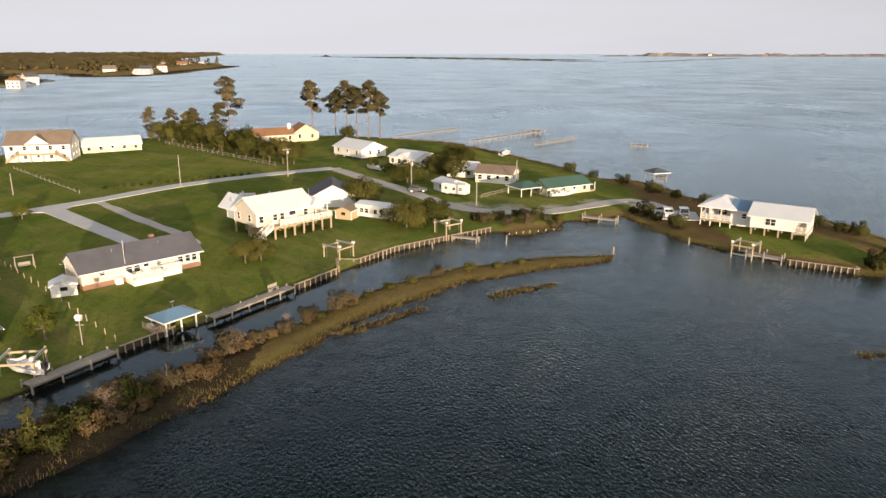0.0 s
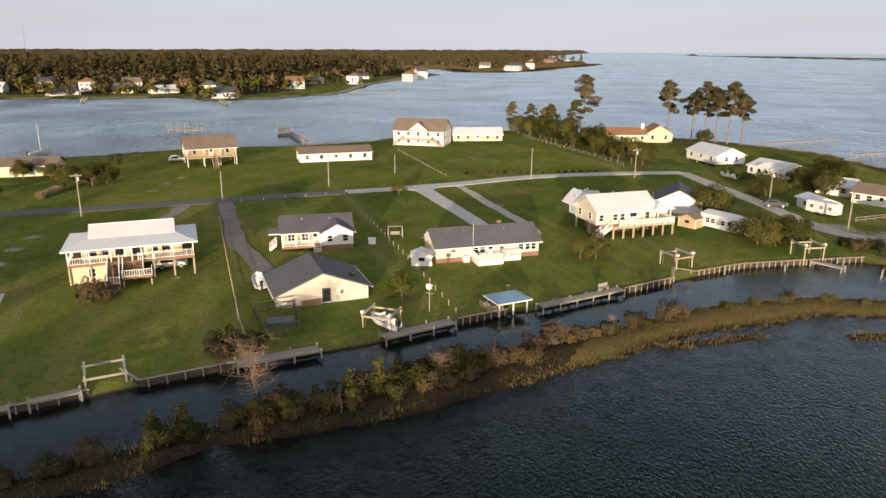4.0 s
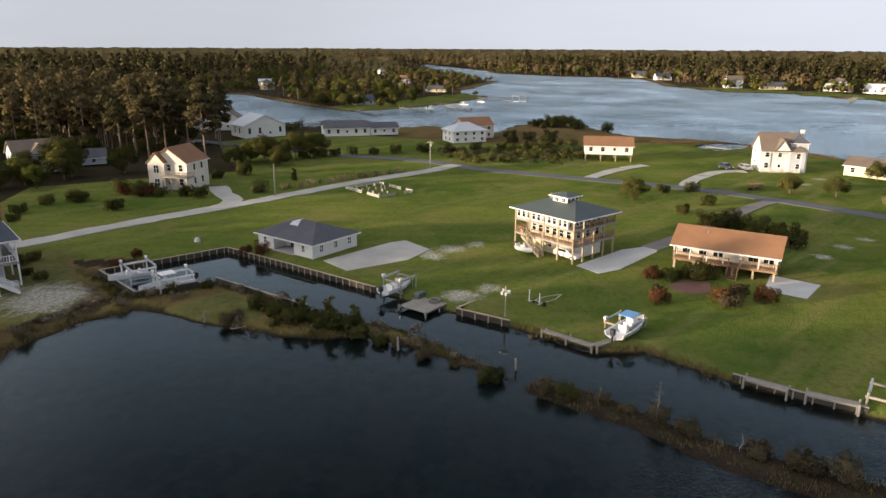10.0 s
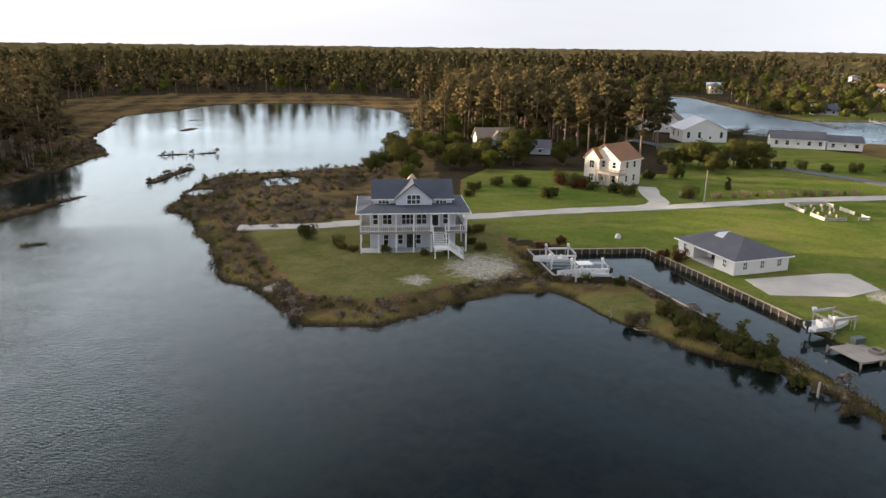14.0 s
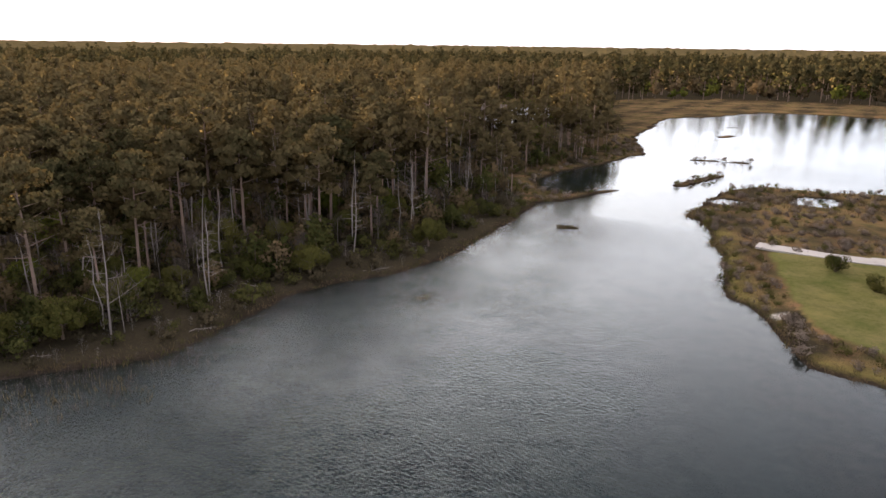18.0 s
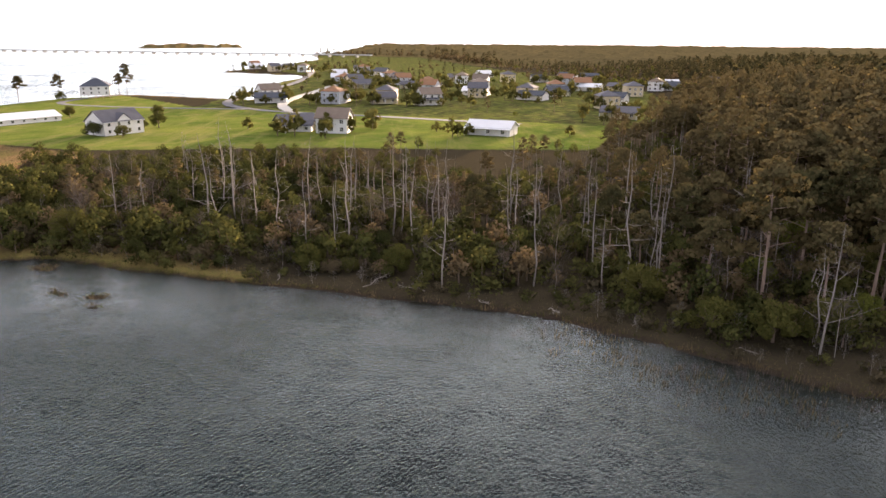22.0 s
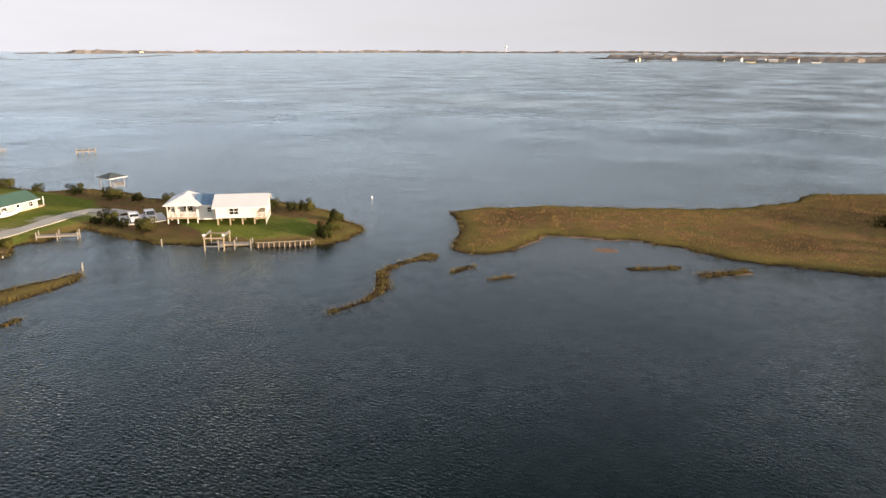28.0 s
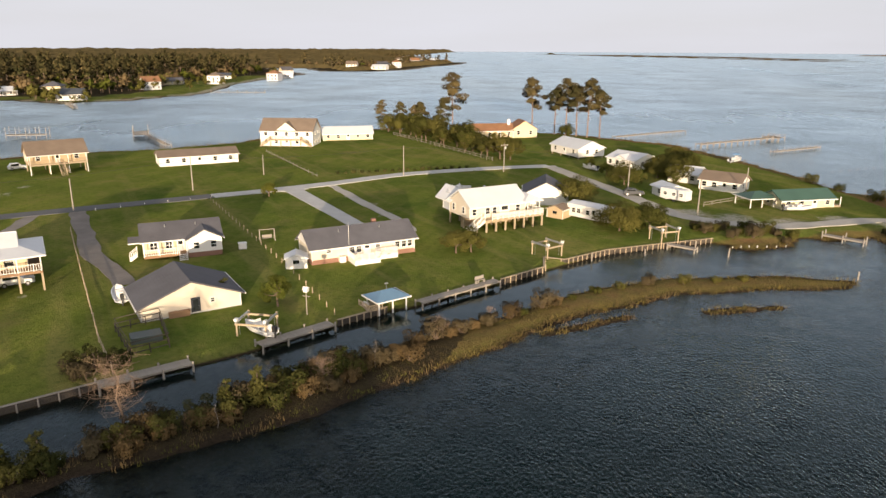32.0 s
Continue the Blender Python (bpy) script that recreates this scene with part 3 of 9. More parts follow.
# ---- the plan: shores, clearings, yards ----
BANK = [(-99.6, -45.7), (-106.1, -38.8), (-96.5, -24.3), (-88.3, -12.1), (-81.6, -1.5), (-77.8, 4.8), (-74.8, 9), (-71, 14.2), (-71.4, 19.1), (-64.4, 26.7), (-56.6, 39.5),
        (-51, 48.3), (-42.8, 59.6), (-37.1, 69.8), (-33.2, 76.3), (-30.5, 79), (-23.2, 90.7), (-17, 101.3), (-11, 110.8), (-3.8, 117), (5.3, 124.3)]
COVE = [(10.2, 120.4), (17.3, 125.5), (19.9, 133.5), (24, 131.8), (31.8, 137.8), (34, 128.5), (37.6, 119.3), (43.9, 112.4), (50.9, 105.3), (58.1, 100.2), (63.5, 98.8), (70.8, 102.5),
        (73.8, 118.2), (74.1, 129.1), (68, 139), (52.1, 154), (48.8, 166.9), (43.5, 177.4), (34.8, 181), (28.6, 197), (19.1, 215), (7.6, 234), (-4, 252), (-25.3, 263), (-48, 271), (-80.7, 270), (-117, 262), (-140, 236)]
BAY = [(-146.2, 203.5), (-159.2, 181.8), (-175.8, 168.6), (-186.1, 155.1), (-195.3, 139.2), (-202.8, 123.6), (-212.1, 110.1), (-230.9, 101.3), (-246, 92), (-258, 77), (-266, 55), (-293, 46), (-334, 43), (-312, 26),
       (-290, 13), (-271, 7.7), (-291.8, -18.8), (-285.4, -33.6), (-284, -73), (-290, -80), (-310, -103), (-327, -123), (-390, -161)]
HEADLAND = [(-477, -180), (-473, -157), (-391, -97), (-354, -64), (-371, -43), (-396, -22), (-440, -4), (-476, 8), (-484, -6), (-530, -14), (-612, 4), (-684, 20), (-700, 8), (-844, -18), (-959, -64), (-1161, -96), (-1560, -230), (-1640, -190), (-1175, -60), (-984, 6)]
FARBAY = [(-881, 19), (-827, 69), (-761, 167), (-611, 159), (-549, 180), (-524, 217), (-458, 250), (-413, 283), (-374, 314), (-333, 308), (-318, 350), (-315, 410), (-370, 523), (-412, 655), (-428, 750), (-486, 813), (-590, 920),
          (-545, 940), (-468, 845), (-395, 858), (-383, 990), (-408, 1100), (-415, 1280), (-440, 1440), (-520, 1500), (-600, 1680), (-900, 2050), (-1500, 4650)]
BACK = [(-3400, 3500), (-4880, 600), (-4500, -2000), (-3000, -3900), (0, -4880), (2600, -4100), (3300, -2600), (2076, -1546)]
EAST = [(1367, -893), (1042, -694), (762, -419), (690, -338), (572, -370), (445, -246), (357, -197), (406, -173), (435, -158), (429, -123), (388, -70), (385, -37), (365, -6), (349, -9), (317, -39),
        (274, -27), (261, -39), (226, -45), (236, -16), (214, -12), (186, -12), (185, 24), (199, 31), (235, 33), (222, 44), (226, 56), (206, 42), (207, 47), (186, 47), (169, 63), (154, 63), (139, 68), (124, 81), (112, 95), (100, 102), (92, 104)]
MARSH = [(86.5, 93.3), (78.1, 86.1), (73.8, 82.1), (76.3, 76.4), (82, 75.4), (93, 79), (101.9, 67), (104.5, 57), (104.1, 50), (109.3, 37.2), (115.2, 27.4), (122, 10.5), (121.3, -5.8), (119.8, -16.4), (111.4, -28.3), (103, -32), (88, -40.5),
         (74.5, -48.8), (61.2, -56.4), (51.9, -62.1), (45, -65.3), (38.4, -66.8), (20.1, -69.8), (14.1, -71.2), (9.7, -75.7), (6.3, -80.6), (0.3, -88), (-5, -92), (-12.8, -94.1), (-21.7, -100.8), (-29.6, -110.2), (-39.1, -122.4), (-48, -136)]
LAGOON = [(-57, -139.6), (-72.3, -147.1), (-58, -145), (-54, -150), (-55.2, -160), (-66.5, -171.2), (-77, -177.3), (-103, -197), (-117, -234), (-163, -297), (-187, -301), (-227, -319), (-255, -304), (-271, -276), (-266, -233),
          (-251, -206), (-208, -173), (-168, -145), (-137, -131), (-117, -137.6), (-108, -146), (-97, -143.5), (-89, -137)]
POINT = [(-80.2, -127.2), (-73.8, -121.2), (-72.4, -110.4), (-63.2, -92.5), (-56, -78.7), (-55, -68), (-51.4, -57.8), (-56.8, -51.3), (-63.5, -49), (-68, -48.5), (-75.3, -46), (-80, -40.9), (-79.3, -35.8), (-75.8, -29.7), (-73.4, -21.8),
         (-73.1, -16.3), (-73.2, -9.9), (-69.3, -3.2), (-64.4, 4), (-71.9, -3.0), (-77.3, -9.5), (-79.3, -15.6), (-86.6, -27.5), (-92, -35.7), (-89, -36.7), (-84.6, -43.3), (-93.1, -52.7)]
MAIN = BANK + COVE + BAY + HEADLAND + FARBAY + BACK + EAST + MARSH + LAGOON + POINT
BERM = [(-63.4, 6.2), (-63.5, 10.2), (-60, 14.6), (-54.4, 20.4), (-48.6, 30.5), (-43.4, 39.9), (-41, 44.9), (-38, 51.8), (-34.7, 57.9), (-29.9, 64.5), (-25, 72.4), (-21.3, 77.1), (-18, 81.2), (-13.6, 89.4), (-9.5, 94.3), (-1.5, 101.2), (8, 105.6),
        (16.6, 108.9), (24.4, 109.5), (23.3, 105.4), (15.6, 102.2), (6.8, 97.8), (1, 95.1), (-5, 88), (-12.2, 80.2), (-16.4, 72.8), (-19.9, 66.7), (-25.2, 57.4), (-29.5, 50), (-33.5, 44.8), (-37.6, 40.4), (-42.4, 35.2), (-45, 27.7), (-49.8, 20.6), (-56.6, 13.2), (-61.9, 5.6)]
SPIT = [(257, 22), (267, 8), (292, -3), (312, -28), (316, -4), (285, 10)]
ISLES = [(43.7, 71.4, 49, 71.8, 0.5), (49, 71.8, 54, 74.3, 0.7), (54, 74.3, 58.4, 80.5, 0.9), (58.4, 80.5, 63, 82.2, 0.7), (63, 82.2, 67.6, 82.4, 0.8), (67.8, 82.2, 69.4, 82.4, 1.5), (66.5, 73.4, 70.2, 74, 0.7), (68.2, 67.6, 71.3, 66.5, 0.6),
         (-48.4, -115.6, -46.8, -116.4, 0.9), (106.8, -26.2, 108.6, -25, 0.8), (90, -27.4, 91, -26.7, 0.6), (94, -24.4, 96.4, -23.6, 0.5), (86, -26, 87, -25.4, 0.4), (117, 6, 118.5, 7.4, 0.5), (4.2, 89.4, 9.4, 92.5, 0.9), (11.5, 93.4, 12.8, 94.2, 0.6),
         (-5.2, 84.2, -13.5, 75.8, 0.7), (-16.2, -84.7, -15.2, -84, 0.3), (94, 48, 100, 45, 1.2), (88, 57, 94, 53, 0.9), (60, -168, 60.1, -168, 0.1), (-112, -185, -124, -178, 1.5), (-88, -150, -104, -160, 1.6), (-150, -232, -156, -236, 2.0), (-170, -262, -176, -258, 1.5)]
FARISLES = [(-700, 3450, -250, 2720, 40), (-250, 2720, 0, 2480, 45), (0, 2480, 300, 2080, 42), (300, 2080, 470, 1950, 25), (470, 1950, 820, 2460, 18), (820, 2460, 1100, 2900, 16), (-350, 3150, 60, 2720, 150), (60, 2720, 330, 2330, 90), (1990, 1250, 1960, 760, 230), (1960, 760, 2300, 260, 230), (2300, 260, 2700, -260, 190), (700, 3600, 3000, 3500, 60), (2700, 3200, 3900, 2500, 55), (3900, 2500, 4300, 500, 60), (1380, 980, 1640, 1060, 14), (1600, 1000, 1720, 800, 30),
            (1720, 800, 1980, 640, 40), (1500, 830, 1640, 640, 14), (1980, 640, 2250, 150, 50), (2250, 150, 2300, -350, 50), (2300, -350, 2120, -620, 30), (2500, -900, 2700, -1400, 30)]
POOL_A = [(-101.5, -128.5), (-108, -134), (-114, -131), (-113, -126), (-106, -123.5)]
POOL_B = [(-84, -132), (-88, -129), (-93, -131), (-90, -135)]
POND = [(-247, 82), (-236, 70), (-226, 76), (-232, 86), (-243, 92)]

LAWN_A = BANK[2:] + [(14, 128), (24, 136), (36, 142), (40, 160), (30, 186), (14, 214), (-8, 246), (-50, 264), (-112, 254), (-134, 228), (-142, 200), (-156, 178), (-172, 164), (-190, 134), (-208, 104), (-236, 84), (-244, 46), (-232, 20), (-246, -20), (-262, -60), (-232, -86), (-176, -60),
                     (-152, -100), (-136, -96), (-116, -82), (-96, -76), (-100, -52)]
LAWN_B = [(-73, -95), (-62.6, -75), (-58.5, -65), (-62, -57), (-73, -52.5), (-82, -48), (-92, -56), (-104, -64), (-100, -78), (-88, -86)]
LAWN_C = [(46, 118), (52, 108), (60, 104), (64, 106), (66, 116), (56, 130), (46, 134)]
LAWN_D = [(255, -46), (220, -64), (200, -92), (176, -124), (150, -150), (122, -182), (150, -240), (240, -200), (331, -150), (420, -150), (424, -120), (382, -66), (352, -60), (300, -46)]
LAWN_E = [(-82, -36), (-86, -31), (-78, -24), (-76, -30), (-79.5, -37)]
VILLAGE = [(150, -200), (330, -150), (445, -240), (580, -370), (760, -420), (1040, -690), (1360, -890), (1100, -980), (700, -720), (430, -560), (260, -440), (140, -300)]
CLEAR_N = [(-96, -76), (-108, -104), (-128, -114), (-160, -142), (-186, -136), (-200, -104), (-200, -90), (-232, -92), (-262, -66), (-288, -74), (-330, -124), (-390, -165), (-372, -120), (-330, -60), (-250, 110), (-140, 270), (20, 290), (120, 150), (80, 70), (0, 30), (-60, -20)]
FLATS = [(-40, -112), (-52, -118), (-62, -95), (-84, -100), (-96, -108), (-128, -112), (-160, -140), (-225, -180), (-275, -195), (-320, -240), (-330, -310), (-290, -370), (-220, -400), (-160, -372), (-140, -310), (-112, -250), (-98, -204), (-74, -182), (-58, -170), (-50, -158), (-46, -140)]
BARS = [[(80, 72), (88, 82), (100, 77), (106, 65), (104, 55), (96, 53), (86, 61)], [(232, -40), (230, -18), (262, -4), (293, -6), (300, -32), (262, -36)], [(98, 56), (105, 45), (104, 36), (97, 34), (95, 44)]]
SHOALS = [(-46, -40, -44, -8, 8), (-34, -30, -30, -6, 5), (80, 66, 104, 52, 9), (60, 74, 82, 68, 6), (96, 46, 108, 30, 6), (-60, -44, -66, -6, 8), (-56, -6, -44, 16, 7), (-38, 26, -26, 44, 6), (-20, 56, -6, 78, 6), (-48, -52, -62, -84, 7), (-100, -160, -140, -190, 10), (112, -20, 96, -28, 5)]
EASTMARSH = [(70, 70), (80, 110), (240, 66), (270, 20), (310, -50), (252, -46), (216, -64), (170, -44), (142, -8), (122, 8), (100, 40)]
SANDS = [(-108.5, -9.5, 2.0), (-105.6, -7.6, 2.0), (-82, -53.5, 6.5), (-86, -1, 3.0), (-89, 2.5, 2.2), (-103.5, -5.8, 2.4), (-107.5, -3.2, 2.6), (-110.5, 0.5, 2.0), (-71, -57, 2.5), (-79, 63, 0.8), (-57.5, -70.5, 1.6), (1.5, 143, 4), (9, 140, 5), (19, 141, 4), (28, 147, 3.5), (37, 146, 4), (41, 139, 3.5), (-60, 128, 1.4), (-54, 121, 1.4), (-68, 134, 1.4),
         (-142, 118, 1.6), (-138, 110, 1.6), (-134, 103, 1.6), (-113, 60, 1.8), (-107, 54, 1.8), (-118, 66, 1.8), (-175, 84, 2), (-168, 78, 2)]


def signed(poly, x, y):
    """Distance to a polygon's edge, positive inside."""
    best = np.full(x.shape, 1e12)
    inside = np.zeros(x.shape, bool)
    for (ax, ay), (bx, by) in zip(poly, poly[1:] + poly[:1]):
        dx, dy = bx - ax, by - ay
        t = np.clip(((x - ax) * dx + (y - ay) * dy) / (dx * dx + dy * dy + 1e-9), 0, 1)
        best = np.minimum(best, (x - ax - t * dx) ** 2 + (y - ay - t * dy) ** 2)
        if dy:
            inside ^= ((ay > y) != (by > y)) & (x < dx * (y - ay) / dy + ax)
    return np.sqrt(best) * np.where(inside, 1, -1)


def capsule(ax, ay, bx, by, r, x, y):
    dx, dy = bx - ax, by - ay
    t = np.clip(((x - ax) * dx + (y - ay) * dy) / (dx * dx + dy * dy + 1e-9), 0, 1)
    return r - np.hypot(x - ax - t * dx, y - ay - t * dy)


def ripple(x, y, size, seed):
    """A cheap smooth wobble for shores and ground."""
    a = np.sin(x / size + seed) * np.cos(y / size * 1.3 + seed * 2.1) + 0.5 * np.sin(x / size * 2.3 - y / size * 1.9 + seed) + 0.35 * np.cos(x / size * 4.1 + y / size * 3.7 + 3 * seed)
    return a / 1.85


def land(x, y):
    """Distance inland from the shore, negative over water."""
    wob = ripple(x, y, 3.1, 1.0) * np.clip(np.hypot(x, y) / 120, 0.5, 4)
    bulk = signed(BANK[1:], x, y)
    d = signed(MAIN, x, y)
    near_wall = np.exp(-((np.abs(bulk) / 6) ** 2))
    d = d + wob * 0.9 * (1 - near_wall)
    d = np.maximum(d, signed(BERM, x, y) + wob * 0.8)
    d = np.maximum(d, signed(SPIT, x, y) + wob)
    for c in ISLES:
        d = np.maximum(d, capsule(*c, x, y) + wob * 0.35)
    for c in FARISLES:
        d = np.maximum(d, capsule(*c, x, y) + wob * 2)
    for pool in (POND, POOL_A, POOL_B):
        d = np.minimum(d, -signed(pool, x, y))
    return d


LAWN_H = [(-358, -62), (-374, -44), (-398, -26), (-441, -8), (-474, 4), (-490, -10), (-470, -26), (-424, -46), (-400, -66), (-376, -78)]


def lawns(x, y):
    d = signed(LAWN_A, x, y)
    for poly in (LAWN_B, LAWN_C, LAWN_D, LAWN_E, LAWN_H):
        d = np.maximum(d, signed(poly, x, y))
    return d


def height_of(d, mown, x, y):
    bank = np.clip(d / 1.2, 0, 1) * 0.8
    marsh = np.clip(d / 2.5, 0, 1) * (0.34 + 0.10 * ripple(x, y, 5.0, 2.0))
    w = np.clip(mown / 2.0 + 0.6, 0, 1)
    up = marsh * (1 - w) + bank * w + 0.04 * ripple(x, y, 9.0, 4.0) * np.clip(d, 0, 1)
    down = np.maximum(d * 0.10, -0.6) + np.minimum(0, (d + 8) * 0.04)
    for c in SHOALS:
        down = np.maximum(down, np.clip(capsule(*c, x, y) * 0.09 - 0.45, -9, -0.22))
    for bar in BARS:
        down = np.maximum(down, np.clip(signed(bar, x, y) * 0.05, -0.5, 0.02) - 0.05 + 0.04 * ripple(x, y, 6.0, 5.0))
    return np.where(d > 0, up, np.maximum(down, -3.0))


def polar(rings, count):
    a = np.linspace(0, 2 * math.pi, count, endpoint=False)
    r = np.array(rings)
    x, y = (r[:, None] * np.cos(a)).ravel(), (r[:, None] * np.sin(a)).ravel()
    i, j = np.meshgrid(np.arange(len(r) - 1), np.arange(count), indexing="ij")
    j2 = (j + 1) % count
    faces = np.stack([i * count + j, i * count + j2, (i + 1) * count + j2, (i + 1) * count + j], -1).reshape(-1, 4)[:, ::-1]
    return x, y, faces


def mesh_from(name, verts, faces, material, smooth=False):
    me = bpy.data.meshes.new(name)
    k = faces.shape[1]
    me.vertices.add(len(verts))
    me.vertices.foreach_set("co", np.asarray(verts, np.float32).ravel())
    me.loops.add(faces.size)
    me.loops.foreach_set("vertex_index", faces.astype(np.int32).ravel())
    me.polygons.add(len(faces))
    me.polygons.foreach_set("loop_start", np.arange(0, faces.size, k, dtype=np.int32))
    me.polygons.foreach_set("loop_total", np.full(len(faces), k, np.int32))
    me.polygons.foreach_set("use_smooth", np.full(len(faces), smooth))
    me.materials.append(material)
    me.update(calc_edges=True)
    return me


def give(me, name, values):
    me.attributes.new(name, "FLOAT", "POINT").data.foreach_set("value", np.asarray(values, np.float32))


rings = [0.004, 20.0]
while rings[-1] < 4900:
    r = rings[-1]
    rings.append(r * (1.0085 if 38 < r < 130 else 1.013 if r < 450 else 1.035))
gx, gy, gf = polar(rings, 800)
inland, mown = land(gx, gy), lawns(gx, gy)
gz = height_of(inland, mown, gx, gy)
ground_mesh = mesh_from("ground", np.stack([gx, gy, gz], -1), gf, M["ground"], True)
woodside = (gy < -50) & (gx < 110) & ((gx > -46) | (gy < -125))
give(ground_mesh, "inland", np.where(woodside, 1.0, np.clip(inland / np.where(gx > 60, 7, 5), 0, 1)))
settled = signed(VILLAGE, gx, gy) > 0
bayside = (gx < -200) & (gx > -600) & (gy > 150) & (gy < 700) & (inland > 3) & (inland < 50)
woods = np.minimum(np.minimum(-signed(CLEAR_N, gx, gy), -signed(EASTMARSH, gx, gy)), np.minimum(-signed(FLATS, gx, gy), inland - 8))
# west berm: dark mud tone that also paints in the woods' shade
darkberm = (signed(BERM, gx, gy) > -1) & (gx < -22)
# unmown ground beyond y -45 takes the dark floor colour too
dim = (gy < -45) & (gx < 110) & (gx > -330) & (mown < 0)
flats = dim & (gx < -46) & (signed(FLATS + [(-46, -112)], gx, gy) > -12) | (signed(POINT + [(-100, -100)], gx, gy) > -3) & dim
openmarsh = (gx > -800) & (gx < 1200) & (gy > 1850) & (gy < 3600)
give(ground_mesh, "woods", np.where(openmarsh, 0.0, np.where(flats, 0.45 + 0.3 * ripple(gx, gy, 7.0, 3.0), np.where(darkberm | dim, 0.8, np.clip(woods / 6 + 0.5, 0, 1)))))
worn = np.full(gx.shape, -9.0)
for sx, sy, sr in SANDS:
    worn = np.maximum(worn, 1 - np.hypot(gx - sx, gy - sy) / sr)
flat = np.max([signed(bar, gx, gy) for bar in BARS], axis=0)
give(ground_mesh, "bar", np.where(inland > 0.3, 0.0, np.clip(flat / 6 + 0.6, 0, 1)))
dry = np.maximum(signed(LAWN_B, gx, gy), signed(LAWN_E, gx, gy)) + 2
dry = np.maximum(np.clip(dry / 3, 0, 1), np.clip(1 - np.abs(signed(BANK, gx, gy) - 2) / 5, 0, 1) * 0.6)
give(ground_mesh, "dry", dry)
meadow = np.hypot((gx - 140) / 17, (gy + 12) / 8)
give(ground_mesh, "lawn", np.maximum(np.maximum(np.clip(mown / 3 + 0.5, 0, 1), np.where(settled, 0.5, np.where(bayside, 0.62, 0.0))), np.clip(1.3 - meadow, 0, 0.75)))
beach = (inland > 0) & (inland < 11) & (gx < -300) & (gx > -620) & (gy > 240) & (gy < 1700)
worn = np.where(beach, np.maximum(worn, 0.45), worn)
give(ground_mesh, "sand", np.clip(worn * 0.9 + 0.35, 0, 1))
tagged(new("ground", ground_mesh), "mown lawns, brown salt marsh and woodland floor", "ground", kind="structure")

wx, wy, wf = polar([0.004, 20.0] + [20 * 1.06 ** k for k in range(1, 95)] + [4950.0], 360)
wd = land(wx, wy)
water_mesh = mesh_from("water", np.stack([wx, wy, np.zeros_like(wx)], -1), wf, M["water"], True)
ang = np.degrees(np.arctan2(-wx, wy)) % 360
reach = np.hypot(wx, wy)
# the wind comes over the open sound; the corner behind the berm and the lagoon lie calm
shelter = np.clip((np.abs(ang - 112) - 30) / 28, 0.06, 1.0)
shelter = shelter * (1 - 0.6 * np.exp(-(((ang - 305) / 22) ** 2)))
shelter = np.where(reach > 150, 1.0, shelter)
lagoon = (ang > 118) & (ang < 162) & (reach > 130) & (reach < 430)
shelter = np.where(lagoon, 0.10, shelter)
canal = np.clip(1 - np.maximum(-signed(BANK[1:19] + [(-16, 84), (-40, 47), (-52, 24), (-66, 2), (-92, -40)], wx, wy), 0) / 8, 0, 1)
deep = height_of(wd, np.full(wx.shape, -9.0), wx, wy)
give(water_mesh, "clear", np.clip(1.0 + deep / 0.85, 0.03, 0.85))
give(water_mesh, "open", shelter * (1 - 0.8 * canal) * np.clip(1.15 - reach / 110, np.interp(ang, [0, 25, 45, 150, 175, 270, 315, 360], [0.45, 0.55, 0.75, 0.75, 0.85, 0.85, 0.45, 0.45]), 1.0))
give(water_mesh, "chop", np.where(lagoon, 0.0, np.clip((reach - 110) / 320, 0, 1)))
tagged(new("water", water_mesh), "dark rippled water of the sound and canal", "water", kind="structure")


def ribbon(name, points, width, material, label, category, z=0.83, kind="structure", wobble=0.15):
    """A road or path as a slab that follows a line."""
    pts = [Vector((*p, 0)) for p in points]
    line = []
    for i in range(len(pts) - 1):
        p0, p1, p2, p3 = pts[max(i - 1, 0)], pts[i], pts[i + 1], pts[min(i + 2, len(pts) - 1)]
        steps = max(2, int((p2 - p1).length / 3))
        for k in range(steps):
            t = k / steps
            line.append(0.5 * ((2 * p1) + (p2 - p0) * t + (2 * p0 - 5 * p1 + 4 * p2 - p3) * t * t + (3 * p1 - p0 - 3 * p2 + p3) * t**3))
    line.append(pts[-1])
    s = Shape()
    verts, n = [], len(line)
    for i, p in enumerate(line):
        d = (line[min(i + 1, n - 1)] - line[max(i - 1, 0)]).normalized()
        side = Vector((-d.y, d.x, 0)) * width / 2
        a, b = p + side * (1 + wobble * random.uniform(-1, 1)), p - side * (1 + wobble * random.uniform(-1, 1))
        verts += [(a.x, a.y, z), (b.x, b.y, z), (a.x, a.y, z - 0.3), (b.x, b.y, z - 0.3)]
    faces = []
    for i in range(n - 1):
        k = 4 * i
        faces += [(k, k + 1, k + 5, k + 4), (k, k + 4, k + 6, k + 2), (k + 1, k + 3, k + 7, k + 5)]
    s.add(verts, [f[::-1] for f in faces])
    return solid(name, s, material, label, category, kind=kind)


def slab(name, outline, material, label, category, z=0.86, kind="structure"):
    return solid(name, Shape().prism(outline, z - 0.4, z), material, label, category, kind=kind)


